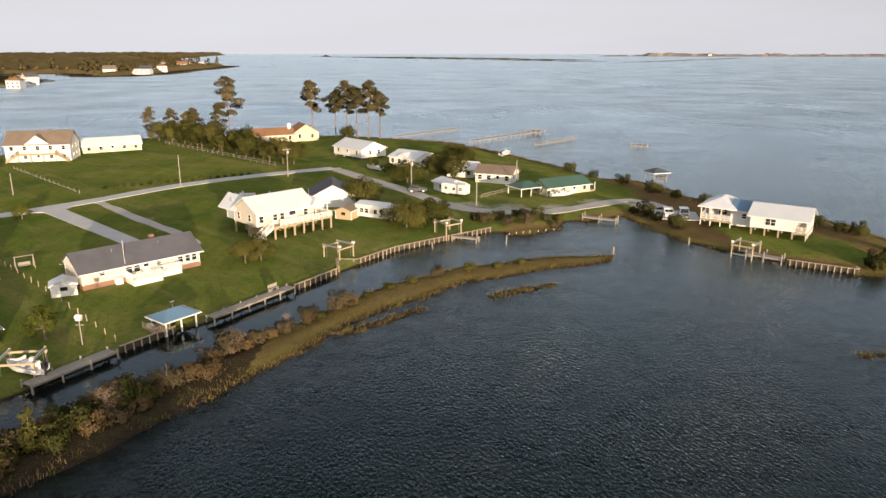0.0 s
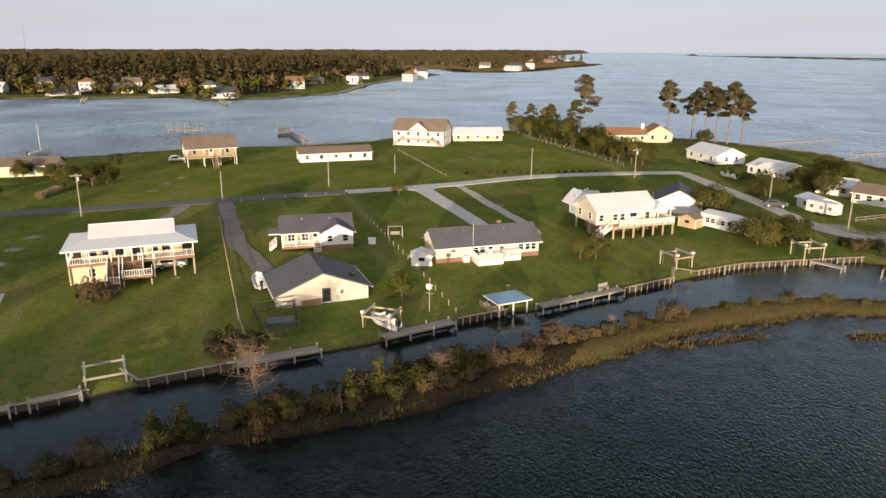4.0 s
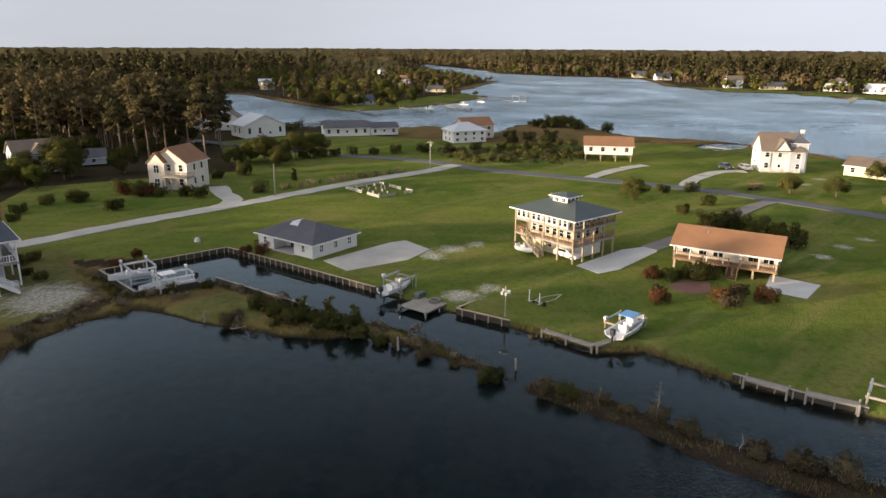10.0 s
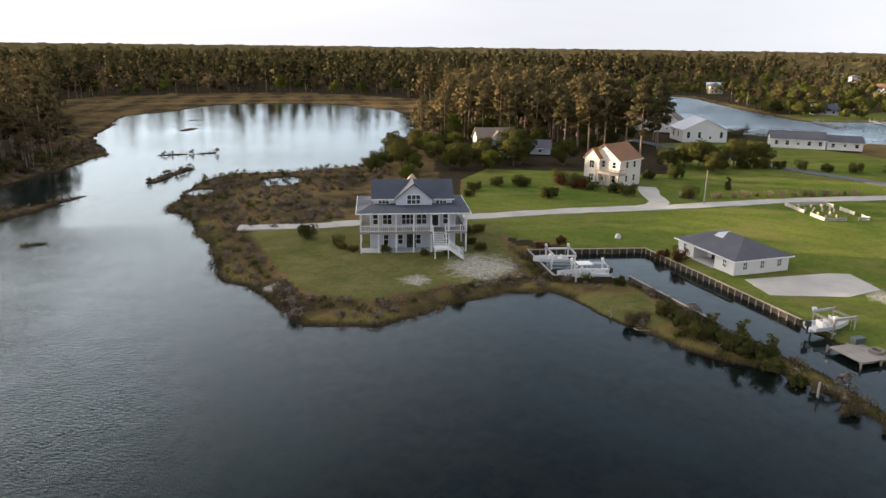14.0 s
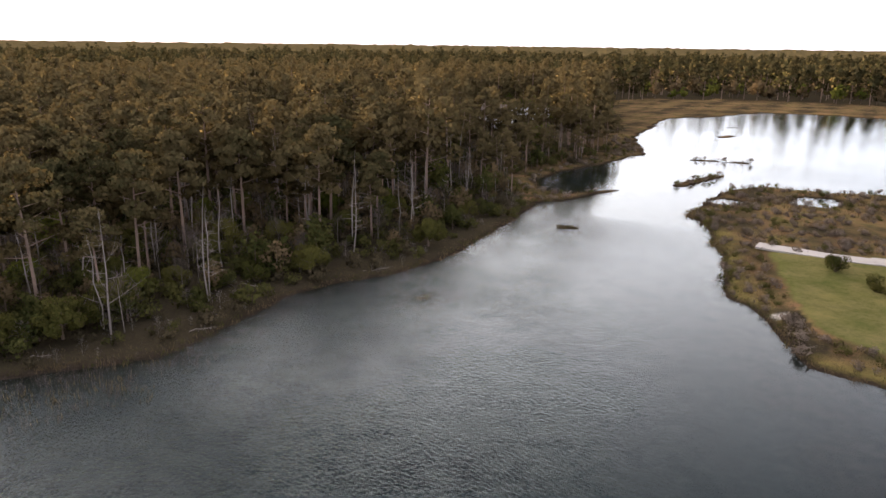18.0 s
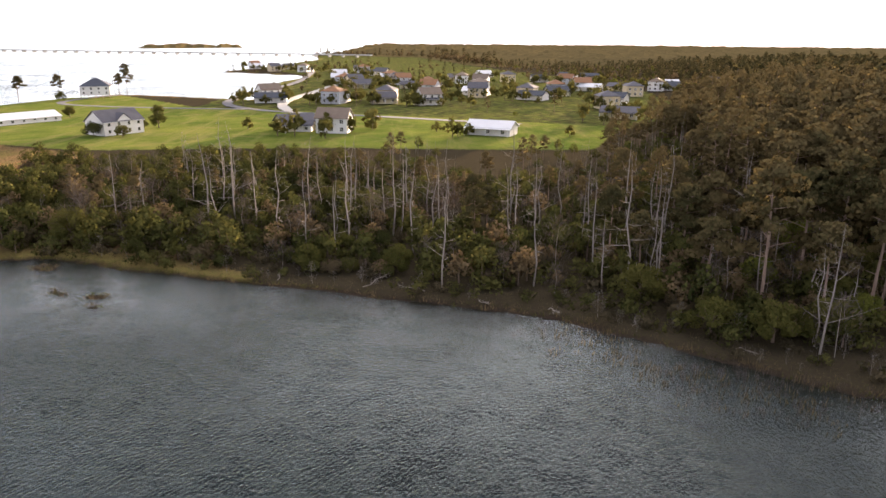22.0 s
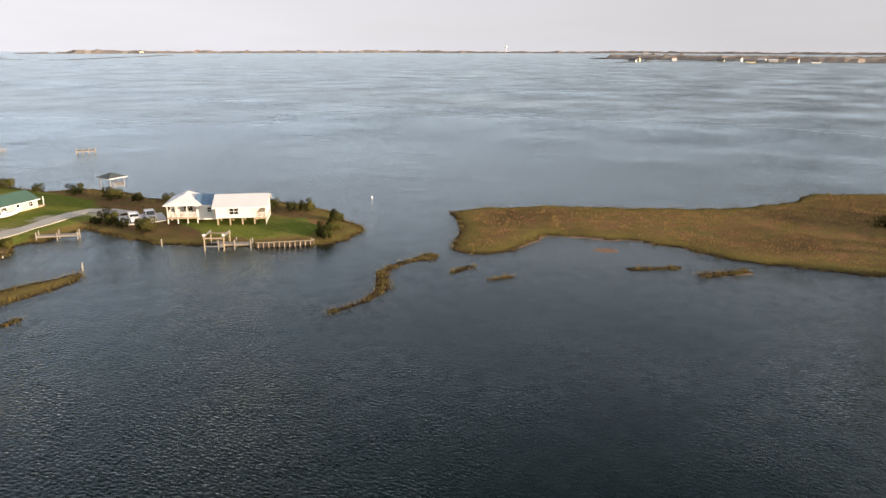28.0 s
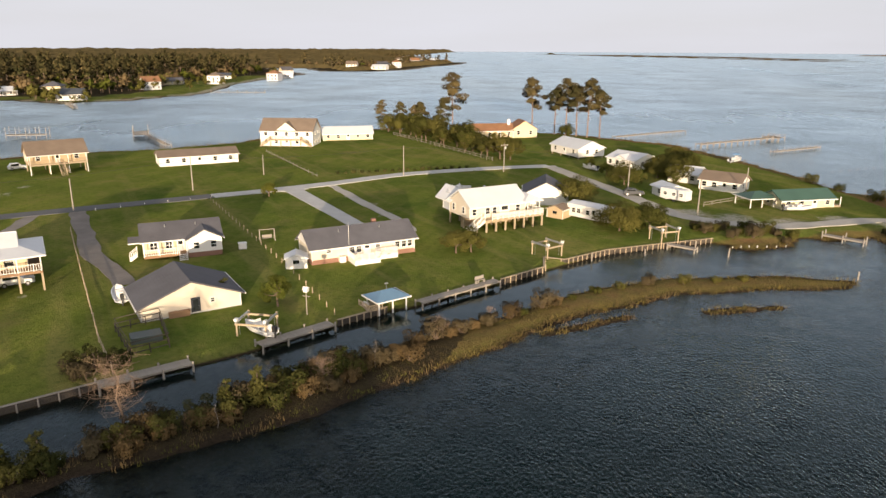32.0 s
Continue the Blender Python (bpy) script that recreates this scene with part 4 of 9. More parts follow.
ribbon("road", [(-233, -95), (-215, -62), (-203.7, -37.7), (-194.8, -13.9), (-182.7, 2), (-171, 26.6), (-157, 54), (-130, 83.2), (-106, 111.7), (-95.6, 124.0)], 4.3, M["asphalt"], "worn grey asphalt lane with grass verges", "road", 0.92, wobble=0.05)
ribbon("road_pale", [(-95.5, 124.1), (-88, 133), (-78.7, 145.4), (-66.8, 163.5), (-50, 179), (-35.4, 189.1)], 4.1, M["concrete"], "pale weathered concrete lane with grass verges", "road", 0.915, wobble=0.05)
ribbon("lane_gravel", [(-85, -87), (-96, -79.5), (-105.3, -72), (-120.2, -61.1), (-138.8, -45.7), (-160.2, -29.3), (-178, -13), (-189.4, -5)], 4.0, M["gravel"], "pale gravel lane through the grass", "road", 0.93)
ribbon("lane_sand", [(-35.4, 189.1), (-29.3, 180.3), (-15.8, 162), (-7.2, 149.3), (1.3, 138.8), (14.7, 136.5), (28.5, 144.6), (36, 149), (41, 142)], 3.6, M["gravel"], "pale sandy lane along the houses", "road", 0.91)
slab("driveway_white", [(-86.5, 133.0), (-83.2, 133.6), (-56.6, 110.9), (-54.6, 113.2), (-80.6, 136.6), (-80.4, 141.0), (-84, 139)], M["concrete"], "pale concrete driveway between lawns", "driveway", 0.90)
ribbon("driveway_track", [(-76.8, 143.4), (-61, 127.8), (-50.8, 118.7), (-44, 111)], 1.9, M["gravel"], "two-wheel gravel track over the grass", "driveway", 0.88, wobble=0.3)
ribbon("driveway_stone", [(-110.5, 102.5), (-96, 90), (-84, 80), (-76, 75.5), (-70, 71)], 3.0, M["darkgravel"], "dark crushed-stone driveway beside a fence", "driveway", 0.89, wobble=0.2)
slab("driveway_apron", [(-99.8, -22.0), (-110.3, -13.5), (-112.0, -11.0), (-107, -6.6), (-101, -9.5), (-95.2, -17.6)], M["gravel"], "pale grey gravel parking apron by the workshop", "driveway", 0.87)
slab("driveway_pad", [(-99.9, 15.4), (-108.8, 23.7), (-111.8, 30), (-108, 29), (-98.4, 21.4), (-96.3, 18.1)], M["concrete"], "pale concrete parking pad under the tall house", "driveway", 0.87)
ribbon("driveway_tall", [(-110, 28.2), (-124.7, 42.5), (-138.6, 53.2), (-146.5, 60.5), (-150, 64)], 3.0, M["darkgravel"], "grey driveway curving to the lane", "driveway", 0.88)
slab("driveway_brown", [(-97.2, 42.2), (-93.1, 47.3), (-87.6, 43.1), (-90.4, 38.8)], M["concrete"], "pale concrete pad beside the brown-roofed house", "driveway", 0.87)
slab("mulch_bed", [(-91.8, 26.7), (-94.3, 29.2), (-93.4, 32.6), (-89.4, 31.6), (-88.2, 28.9), (-89.7, 26.9)], M["mulch"], "reddish bark mulch bed between shrubs", "flower bed", 0.86)
ribbon("driveway_east", [(-161, 48), (-172, 53), (-183.8, 63), (-185, 70)], 3.4, M["gravel"], "pale gravel driveway to the white house", "driveway", 0.9)
ribbon("driveway_north", [(-171, 27), (-180, 33), (-189, 41), (-193, 46)], 3.4, M["gravel"], "pale gravel driveway to the stilt house", "driveway", 0.9)
ribbon("driveway_gable", [(-134, -50), (-141, -49.5), (-147, -54), (-155, -58)], 4.0, M["gravel"], "pale gravel loop to the gabled house", "driveway", 0.9)
ribbon("driveway_cream", [(-117, 99), (-108, 84), (-100, 75), (-92, 68)], 2.2, M["darkgravel"], "faint wheel track over the lawn", "driveway", 0.85, wobble=0.4)
ribbon("driveway_point", [(-73, -98), (-80, -91), (-86, -86)], 3.4, M["gravel"], "pale gravel drive behind the grey-blue house", "driveway", 0.9)
ribbon("road_east", [(300, -165), (352, -120), (392, -108), (430, -150)], 4.0, M["asphalt"], "grey lane past the far field", "road", 0.9)
ribbon("road_village", [(180, -215), (240, -190), (300, -165), (360, -185), (480, -300), (640, -420)], 5.0, M["asphalt"], "grey village street", "road", 0.9)
ribbon("lane_village", [(280, -172), (330, -200), (420, -290), (560, -420)], 5.0, M["gravel"], "pale village side street", "road", 0.9)


# ---- parts of houses; x runs along the front, y away from it, z up from the ground ----
CACHE = {}
FACING = {"f": 0, "r": 90, "b": 180, "l": -90}


def lattice(xs, zs, y0, y1):
    """A frame with its bars in one piece: every second cell between the lines is open."""
    s, nx, nz = Shape(), len(xs), len(zs)
    s.v = [(x, y, z) for y in (y0, y1) for z in zs for x in xs]

    def full(i, j):
        return 0 <= i < nx - 1 and 0 <= j < nz - 1 and (i % 2 == 0 or j % 2 == 0)

    def at(i, j, k):
        return k * nx * nz + j * nx + i

    for j in range(nz - 1):
        for i in range(nx - 1):
            if not full(i, j):
                continue
            s.f += [(at(i, j, 0), at(i + 1, j, 0), at(i + 1, j + 1, 0), at(i, j + 1, 0)), (at(i, j + 1, 1), at(i + 1, j + 1, 1), at(i + 1, j, 1), at(i, j, 1))]
            for di, dj, p, q in ((-1, 0, (i, j + 1), (i, j)), (1, 0, (i + 1, j), (i + 1, j + 1)), (0, -1, (i, j), (i + 1, j)), (0, 1, (i + 1, j + 1), (i, j + 1))):
                if not full(i + di, j + dj):
                    s.f.append((at(*q, 0), at(*p, 0), at(*p, 1), at(*q, 1)))
    return s


def window(parent, x, z, w=0.9, h=1.2, face="f", y=0.0, bars=1, mat="trim"):
    """A framed window on a wall; x, y is the middle of its foot."""
    key = ("window", round(w, 2), round(h, 2), bars, mat)
    if key not in CACHE:
        p, t = Shape(), 0.09
        xs, zs = [-w / 2 - t, -w / 2], [-t, 0, h / 2 - 0.03, h / 2 + 0.03, h, h + t]
        for k in range(1, bars):
            c = -w / 2 + w * k / bars
            xs += [c - 0.045, c + 0.045]
        xs += [w / 2, w / 2 + t]
        f = lattice(xs, zs, -0.07, 0.01)
        p.add([(-w / 2, -0.025, 0), (w / 2, -0.025, 0), (w / 2, -0.025, h), (-w / 2, -0.025, h), (-w / 2, -0.01, 0), (w / 2, -0.01, 0), (w / 2, -0.01, h), (-w / 2, -0.01, h)],
              [(0, 1, 2, 3), (7, 6, 5, 4), (4, 5, 1, 0), (5, 6, 2, 1), (6, 7, 3, 2), (7, 4, 0, 3)])
        CACHE[key] = (f.mesh("window", M[mat]), p.mesh("pane", M["glass"]))
    frame_mesh, pane_mesh = CACHE[key]
    ob = part("window", frame_mesh, None, parent, at=pose(x, y, z, 0, 0, FACING[face]))
    part("pane", pane_mesh, None, ob)
    return ob


def door(parent, x, z, w=0.9, h=2.0, face="f", y=0.0, mat="trim", glazed=False):
    key = ("door", w, h, mat, glazed)
    if key not in CACHE:
        s = Shape().box(-w / 2, -0.05, 0, w / 2, 0.01, h).box(-w / 2 - 0.1, -0.07, 0, -w / 2, 0.01, h + 0.1).box(w / 2, -0.07, 0, w / 2 + 0.1, 0.01, h + 0.1).box(-w / 2, -0.07, h, w / 2, 0.01, h + 0.1)
        g = Shape().box(-w * 0.36, -0.065, h * (0.12 if glazed else 0.55), w * 0.36, -0.052, h * 0.92)
        k = Shape().tube([(w * 0.38, -0.05, h * 0.47), (w * 0.38, -0.12, h * 0.47)], [0.03, 0.03])
        CACHE[key] = (s.mesh("door", M[mat]), g.mesh("pane", M["glass"]), k.mesh("handle", M["steel"]))
    a, b, c = CACHE[key]
    ob = part("door", a, None, parent, at=pose(x, y, z, 0, 0, FACING[face]))
    part("pane", b, None, ob)
    part("handle", c, None, ob)
    return ob


def garage_door(parent, x, z, w, h, face="f", y=0.0, mat="trim"):
    s = Shape()
    for k in range(4):
        s.box(-w / 2, -0.05, k * h / 4 + 0.015, w / 2, 0.01, (k + 1) * h / 4 - 0.015)
    s.box(-w / 2, -0.03, 0, w / 2, 0.0, h)
    return part("garage_door", s, M[mat], parent, at=pose(x, y, z, 0, 0, FACING[face]))


def walls(parent, x0, x1, y0, y1, z0, z1, mat, rise=0.0, along="x", name="wall"):
    """Closed walls, with gable ends when the roof rises over them."""
    s = Shape().box(x0, y0, z0, x1, y1, z1)
    if rise:
        m = (y0 + y1) / 2 if along == "x" else (x0 + x1) / 2
        for e in ((x0, x0 + 0.14), (x1 - 0.14, x1)) if along == "x" else ((y0, y0 + 0.14), (y1 - 0.14, y1)):
            v = []
            for q in e:
                v += [(q, y0, z1), (q, y1, z1), (q, m, z1 + rise)] if along == "x" else [(x0, q, z1), (x1, q, z1), (m, q, z1 + rise)]
            s.add(v, [(0, 1, 2), (5, 4, 3), (0, 3, 4, 1), (1, 4, 5, 2), (2, 5, 3, 0)])
    ob = part(name, s, M[mat], parent)
    key = ("corner_board", z1 - z0)
    if key not in CACHE:
        CACHE[key] = Shape().box(-0.05, -0.05, 0, 0.05, 0.05, z1 - z0).mesh("corner_board", M["trim"])
    for x, y in ((x0, y0), (x1, y0), (x0, y1), (x1, y1)):
        part("corner_board", CACHE[key], None, ob, at=pose(x, y, z0))
    return ob


def roof(parent, kind, x0, x1, y0, y1, z, h, mat, over=0.45, along="x", thick=0.17, inset=None, name="roof", vents=0):
    s = Shape()
    if kind == "gable":
        s.gable(x0, x1, y0, y1, z, h, over, thick, along)
    else:
        s.hip(x0, x1, y0, y1, z, h, over, thick, inset)
    ob = part(name, s, M[mat], parent)
    if kind == "gable":
        drop = over * h / (((y1 - y0) if along == "x" else (x1 - x0)) / 2)
        for sgn in (0, 1):
            if along == "x":
                y = y0 - over - 0.05 if sgn == 0 else y1 + over + 0.05
                part("fascia", Shape().box(x0 - over, y - 0.05, z - drop - 0.02, x1 + over, y + 0.05, z - drop + thick * 0.8), M["trim"], ob)
            else:
                x = x0 - over - 0.05 if sgn == 0 else x1 + over + 0.05
                part("fascia", Shape().box(x - 0.05, y0 - over, z - drop - 0.02, x + 0.05, y1 + over, z - drop + thick * 0.8), M["trim"], ob)
    else:
        for y in (y0 - over - 0.05, y1 + over + 0.05):
            part("fascia", Shape().box(x0 - over - 0.1, y - 0.05, z, x1 + over + 0.1, y + 0.05, z + thick * 0.9), M["trim"], ob)
        for x in (x0 - over - 0.05, x1 + over + 0.05):
            part("fascia", Shape().box(x - 0.05, y0 - over, z, x + 0.05, y1 + over, z + thick * 0.9), M["trim"], ob)
    for k in range(vents):
        fx = x0 + (x1 - x0) * (0.3 + 0.4 * k)
        fy = y0 + (y1 - y0) * 0.34
        if kind == "gable" and along == "x":
            zz = z + h * 0.68
            part("vent_pipe", Shape().tube([(fx, fy, zz - 0.2), (fx, fy, zz + 0.55)], [0.06, 0.06], 8), M["steel"], ob)
    return ob


def posts(parent, places, z0, z1, w=0.2, mat="palewood", name="post"):
    key = ("post", z0, z1, w, mat)
    if key not in CACHE:
        CACHE[key] = Shape().box(-w / 2, -w / 2, z0, w / 2, w / 2, z1).mesh(name, M[mat])
    for x, y in places:
        part(name, CACHE[key], None, parent, at=pose(x, y, 0))


def spread(a, b, n):
    return [a + (b - a) * k / (n - 1) for k in range(n)]


def deck(parent, x0, x1, y0, y1, z, mat="palewood", name="deck"):
    s = Shape().box(x0, y0, z - 0.3, x1, y1, z)
    return part(name, s, M[mat], parent)


def railing(parent, points, z, mat="trim", h=0.95, gap=0.3, name="railing"):
    s = Shape()
    for (ax, ay), (bx, by) in zip(points, points[1:]):
        a, b = Vector((ax, ay, z)), Vector((bx, by, z))
        up, n = Vector((0, 0, 1)), max(1, int((b - a).length / gap))
        s.beam(a + up * h, b + up * h, 0.11, 0.07).beam(a + up * 0.12, b + up * 0.12, 0.07)
        for k in range(n + 1):
            p = a.lerp(b, k / n)
            big = k % 7 == 0 or k == n
            s.beam(p + up * (-0.1 if big else 0.1), p + up * (h + (0.12 if big else 0)), 0.11 if big else 0.06)
    return part(name, s, M[mat], parent)


def stairs(parent, x, y, top, dx, dy, width=1.1, mat="palewood", rail="trim", bottom=0.0, name="staircase"):
    """A flight down from (x, y, top) towards (dx, dy), with both railings."""
    n = max(3, int((top - bottom) / 0.19))
    run, side = 0.27, Vector((-dy, dx, 0)) * (width / 2)
    d = Vector((dx, dy, 0))
    p0, p1 = Vector((x, y, top)), Vector((x, y, bottom)) + d * run * n
    s = Shape()
    for e in (-1, 1):
        s.beam(p0 + side * e - Vector((0, 0, 0.12)), p1 + side * e, 0.07, 0.26)
    flight = part(name, s, M[mat], parent)
    key = ("tread", width, dx, dy, mat)
    if key not in CACHE:
        t = Shape()
        c = [d * 0.13 + side, d * 0.13 - side, -d * 0.14 - side, -d * 0.14 + side]
        t.prism([(v.x, v.y) for v in c], -0.05, 0.0)
        CACHE[key] = t.mesh("tread", M[mat])
    for k in range(n):
        q = p0 + d * run * (k + 0.5) - Vector((0, 0, (top - bottom) * (k + 0.7) / n))
        part("tread", CACHE[key], None, flight, at=pose(*q))
    r = Shape()
    up = Vector((0, 0, 0.95))
    for e in (-1, 1):
        a, b = p0 + side * e, p1 + side * e
        r.beam(a + up, b + up, 0.1, 0.07).beam(a + up * 0.25, b + up * 0.25, 0.06)
        m = max(3, int((b - a).length / 0.35))
        for k in range(m + 1):
            q = a.lerp(b, k / m)
            r.beam(q, q + up * (1.1 if k % 5 == 0 else 1), 0.11 if k % 5 == 0 else 0.05)
    part("handrail", r, M[rail], flight)
    return p1


def house(label, x, y, angle, name="house", group="", z=0.8):
    return thing(name, label, "house", x, y, z, angle, group)


# cream stilt house with a wrapped white metal roof and a long ramp
h = house("cream stilt house with white metal roof and wrap porch", -88.7, 53.5, 50)
walls(h, 1.6, 14.7, 2.6, 9.0, 2.7, 4.9, "cream")
walls(h, 2.9, 13.6, 2.6, 9.0, 4.92, 5.25, "cream", 1.58, name="gable_wall")
walls(h, 0.1, 4.6, 0.4, 9.6, 0.0, 2.45, "cream", name="lower_wall")
deck(h, 0, 16.3, 0, 9.6, 2.75, "railwood")
roof(h, "hip", 0, 16.3, 0.1, 9.6, 4.75, 1.2, "whitemetal", 0.5, inset=4.0, name="porch_roof")
roof(h, "gable", 2.9, 13.6, 2.6, 9.0, 5.25, 1.6, "whitemetal", 0.35)
part("roof_seam", Shape().box(2.6, 5.7, 6.98, 13.9, 5.9, 7.08), M["whitemetal"], h)
posts(h, [(px, 0.15) for px in spread(0.15, 16.15, 7)] + [(16.15, 5.2), (16.15, 9.4), (0.15, 9.4), (8, 9.4), (8, 5), (12, 5)], 0, 2.5, 0.24, "palewood", "support_post")
posts(h, [(px, 0.12) for px in spread(0.12, 16.18, 7)] + [(16.18, 5.2), (16.18, 9.4)], 2.75, 4.8, 0.16, "trim", "porch_post")
railing(h, [(0.1, 5.0), (0.1, 0.08), (4.9, 0.08)], 2.75)
railing(h, [(8.9, 0.08), (16.2, 0.08), (16.2, 9.4)], 2.75)
for px, pw in ((2.9, 1.2), (4.6, 0.8), (11, 1.0), (12.6, 1.0)):
    window(h, px, 3.2, pw, 1.2, "f", 2.6)
for px in (6.4, 8.6):
    door(h, px, 2.75, 1.5, 1.95, "f", 2.6, glazed=True)
window(h, 2.9, 0.9, 0.8, 1.1, "f", 0.4, 2)
for py in (4.5, 7.6):
    window(h, 14.7, 3.3, 0.9, 1.2, "r", py)
stairs(h, 5.7, 0.0, 2.75, 0, -1, 1.5, "railwood", bottom=0.9)
deck(h, 4.8, 6.6, -4.2, -2.6, 0.9, "railwood", "landing")
railing(h, [(6.6, -4.2), (4.8, -4.2), (4.8, -2.6)], 0.9)
stairs(h, 8.2, 0.0, 2.75, 0, -1, 2.6, "railwood", bottom=1.4)
deck(h, 6.9, 10.6, -3.2, -1.9, 1.4, "railwood", "landing")
railing(h, [(6.9, -3.2), (10.6, -3.2), (10.6, -1.9)], 1.4)
posts(h, [(4.9, -4.1), (6.5, -4.1), (7.0, -3.1), (10.5, -3.1)], 0, 0.9, 0.15, "palewood", "landing_post")

# brown-roofed stilt house
h = house("cream stilt house with brown shingle roof and porch", -100.4, 29.3, 62)
walls(h, 0.1, 13.8, 1.9, 7.6, 1.5, 3.45, "ivory")
deck(h, 0, 13.9, 0, 2.0, 1.5, "railwood")
roof(h, "gable", 0, 13.9, 0, 7.6, 3.55, 2.0, "brown", 0.45, vents=1)
part("gable_wall", Shape().add([(13.78, 0.1, 3.44), (13.78, 7.6, 3.44), (13.78, 3.85, 5.5), (13.9, 0.1, 3.44), (13.9, 7.6, 3.44), (13.9, 3.85, 5.5)], [(0, 2, 1), (3, 4, 5), (0, 1, 4, 3), (1, 2, 5, 4), (2, 0, 3, 5)]), M["white"], h)
posts(h, [(px, py) for px in spread(0.3, 13.6, 6) for py in (0.15, 4.0, 7.3)], 0, 1.5, 0.28, "palewood", "support_post")
posts(h, [(px, 0.1) for px in spread(0.1, 13.8, 7)], 1.5, 3.6, 0.14, "trim", "porch_post")
railing(h, [(0.05, 2), (0.05, 0.05), (7.6, 0.05)], 1.5, "railwood")
railing(h, [(9.2, 0.05), (13.85, 0.05), (13.85, 2)], 1.5, "railwood")
for px in (1.6, 3.9, 5.9, 10.6, 12.6):
    window(h, px, 2.0, 1.3, 1.2, "f", 1.9, 2)
door(h, 8.4, 1.5, 0.95, 1.95, "f", 1.9)
window(h, 13.8, 2.1, 0.9, 1.1, "r", 5.5)
stairs(h, 8.4, 0, 1.5, 0, -1, 1.4, "railwood", "railwood")

# tall three-storey house with a cupola and decks all round
h = house("tall cream stilt house with grey-green hip roof and cupola", -109.1, 6.7, 43)
walls(h, 2.2, 10.4, 2.2, 8.4, 0.0, 2.5, "cream", name="lower_wall")
walls(h, 1.8, 10.4, 1.8, 8.6, 2.6, 4.9, "cream", name="middle_wall")
walls(h, 0.2, 10.6, 0.2, 8.6, 5.0, 6.5, "ivory", name="upper_wall")
deck(h, 0, 12, 0, 9.8, 2.75, "wood")
deck(h, 0, 12, 0, 9.8, 5.05, "wood")
roof(h, "hip", 0, 12, 0, 9.8, 6.5, 1.9, "greenroof", 0.55, inset=4.6)
walls(h, 4.6, 7.4, 3.6, 6.2, 7.6, 8.75, "trim", name="cupola_wall")
roof(h, "hip", 4.6, 7.4, 3.6, 6.2, 8.75, 0.7, "greenroof", 0.4, inset=1.7, name="cupola_roof")
for k in range(2):
    window(h, 5.4 + 1.3 * k, 8.05, 0.7, 0.5, "f", 3.6)
for k in range(3):
    window(h, 7.4, 8.05, 0.5, 0.5, "r", 4.0 + 0.9 * k)
for px in spread(0.75, 10.1, 10):
    window(h, px, 5.35, 0.62, 1.2, "f", 0.2)
for py in spread(0.8, 3.2, 4):
    window(h, 10.6, 5.35, 0.5, 1.2, "r", py)
for py in (5.0, 7.4):
    window(h, 10.6, 5.4, 0.8, 1.1, "r", py)
for px in spread(2.6, 9.6, 6):
    window(h, px, 3.2, 0.75, 1.2, "f", 1.8)
for py in (3.0, 5.2, 7.4):
    window(h, 10.4, 3.2, 0.8, 1.2, "r", py)
for py in (3.4, 5.5, 7.4):
    garage_door(h, 10.4, 0.02, 1.9, 2.1, "r", py)
window(h, 5.6, 1.0, 0.7, 0.9, "f", 2.2)
posts(h, [(px, 0.15) for px in spread(0.15, 11.85, 5)] + [(11.85, py) for py in spread(2.4, 9.65, 4)] + [(0.15, py) for py in spread(3, 9.65, 3)], 0, 6.5, 0.22, "palewood", "support_post")
railing(h, [(0.05, 9.7), (0.05, 0.05), (2.0, 0.05)], 2.75, "railwood")
railing(h, [(3.6, 0.05), (11.95, 0.05), (11.95, 9.7)], 2.75, "railwood")
railing(h, [(10.8, 3.6), (11.95, 3.6), (11.95, 9.7)], 5.05, "railwood")
stairs(h, 2.6, -0.6, 2.75, 1, 0, 1.1, "palewood", "palewood")
part("flue", Shape().tube([(3.8, 4.0, 7.4), (3.8, 4.0, 9.0)], [0.07, 0.07], 8), M["steel"], h)

# low workshop with a hipped roof and an open bay
h = house("low white workshop with slate-grey hip roof", -107.4, -34.0, 56, "workshop")
walls(h, 0, 3.6, 0, 9.4, 0, 2.1, "white")
walls(h, 3.6, 8.4, 2.6, 9.4, 0, 2.1, "white", name="recessed_wall")
walls(h, 8.4, 12.4, 0, 9.4, 0, 2.1, "white")
part("beam", Shape().box(3.6, 0.0, 1.85, 8.4, 0.25, 2.1), M["trim"], h)
part("slab", Shape().box(3.6, -0.4, 0, 8.4, 2.6, 0.08), M["concrete"], h)
roof(h, "hip", 0, 12.4, 0, 9.4, 2.1, 2.2, "slate", 0.45, inset=4.4)
part("gablet", Shape().add([(3.8, 2.9, 3.35), (6.4, 2.9, 3.35), (5.1, 2.9, 4.3), (5.1, 5.0, 4.3), (3.8, 4.4, 3.35), (6.4, 4.4, 3.35)], [(0, 1, 2), (0, 2, 3, 4), (1, 5, 3, 2)]), M["trim"], h)
for px in (1.6, 10.4):
    window(h, px, 0.8, 0.6, 1.0, "f", 0, 2)
for py in (1.8, 4.8, 7.8):
    window(h, 12.4, 0.8, 0.6, 1.0, "r", py, 2)
door(h, 5.2, 0.05, 0.9, 1.8, "f", 2.6, "cardark")

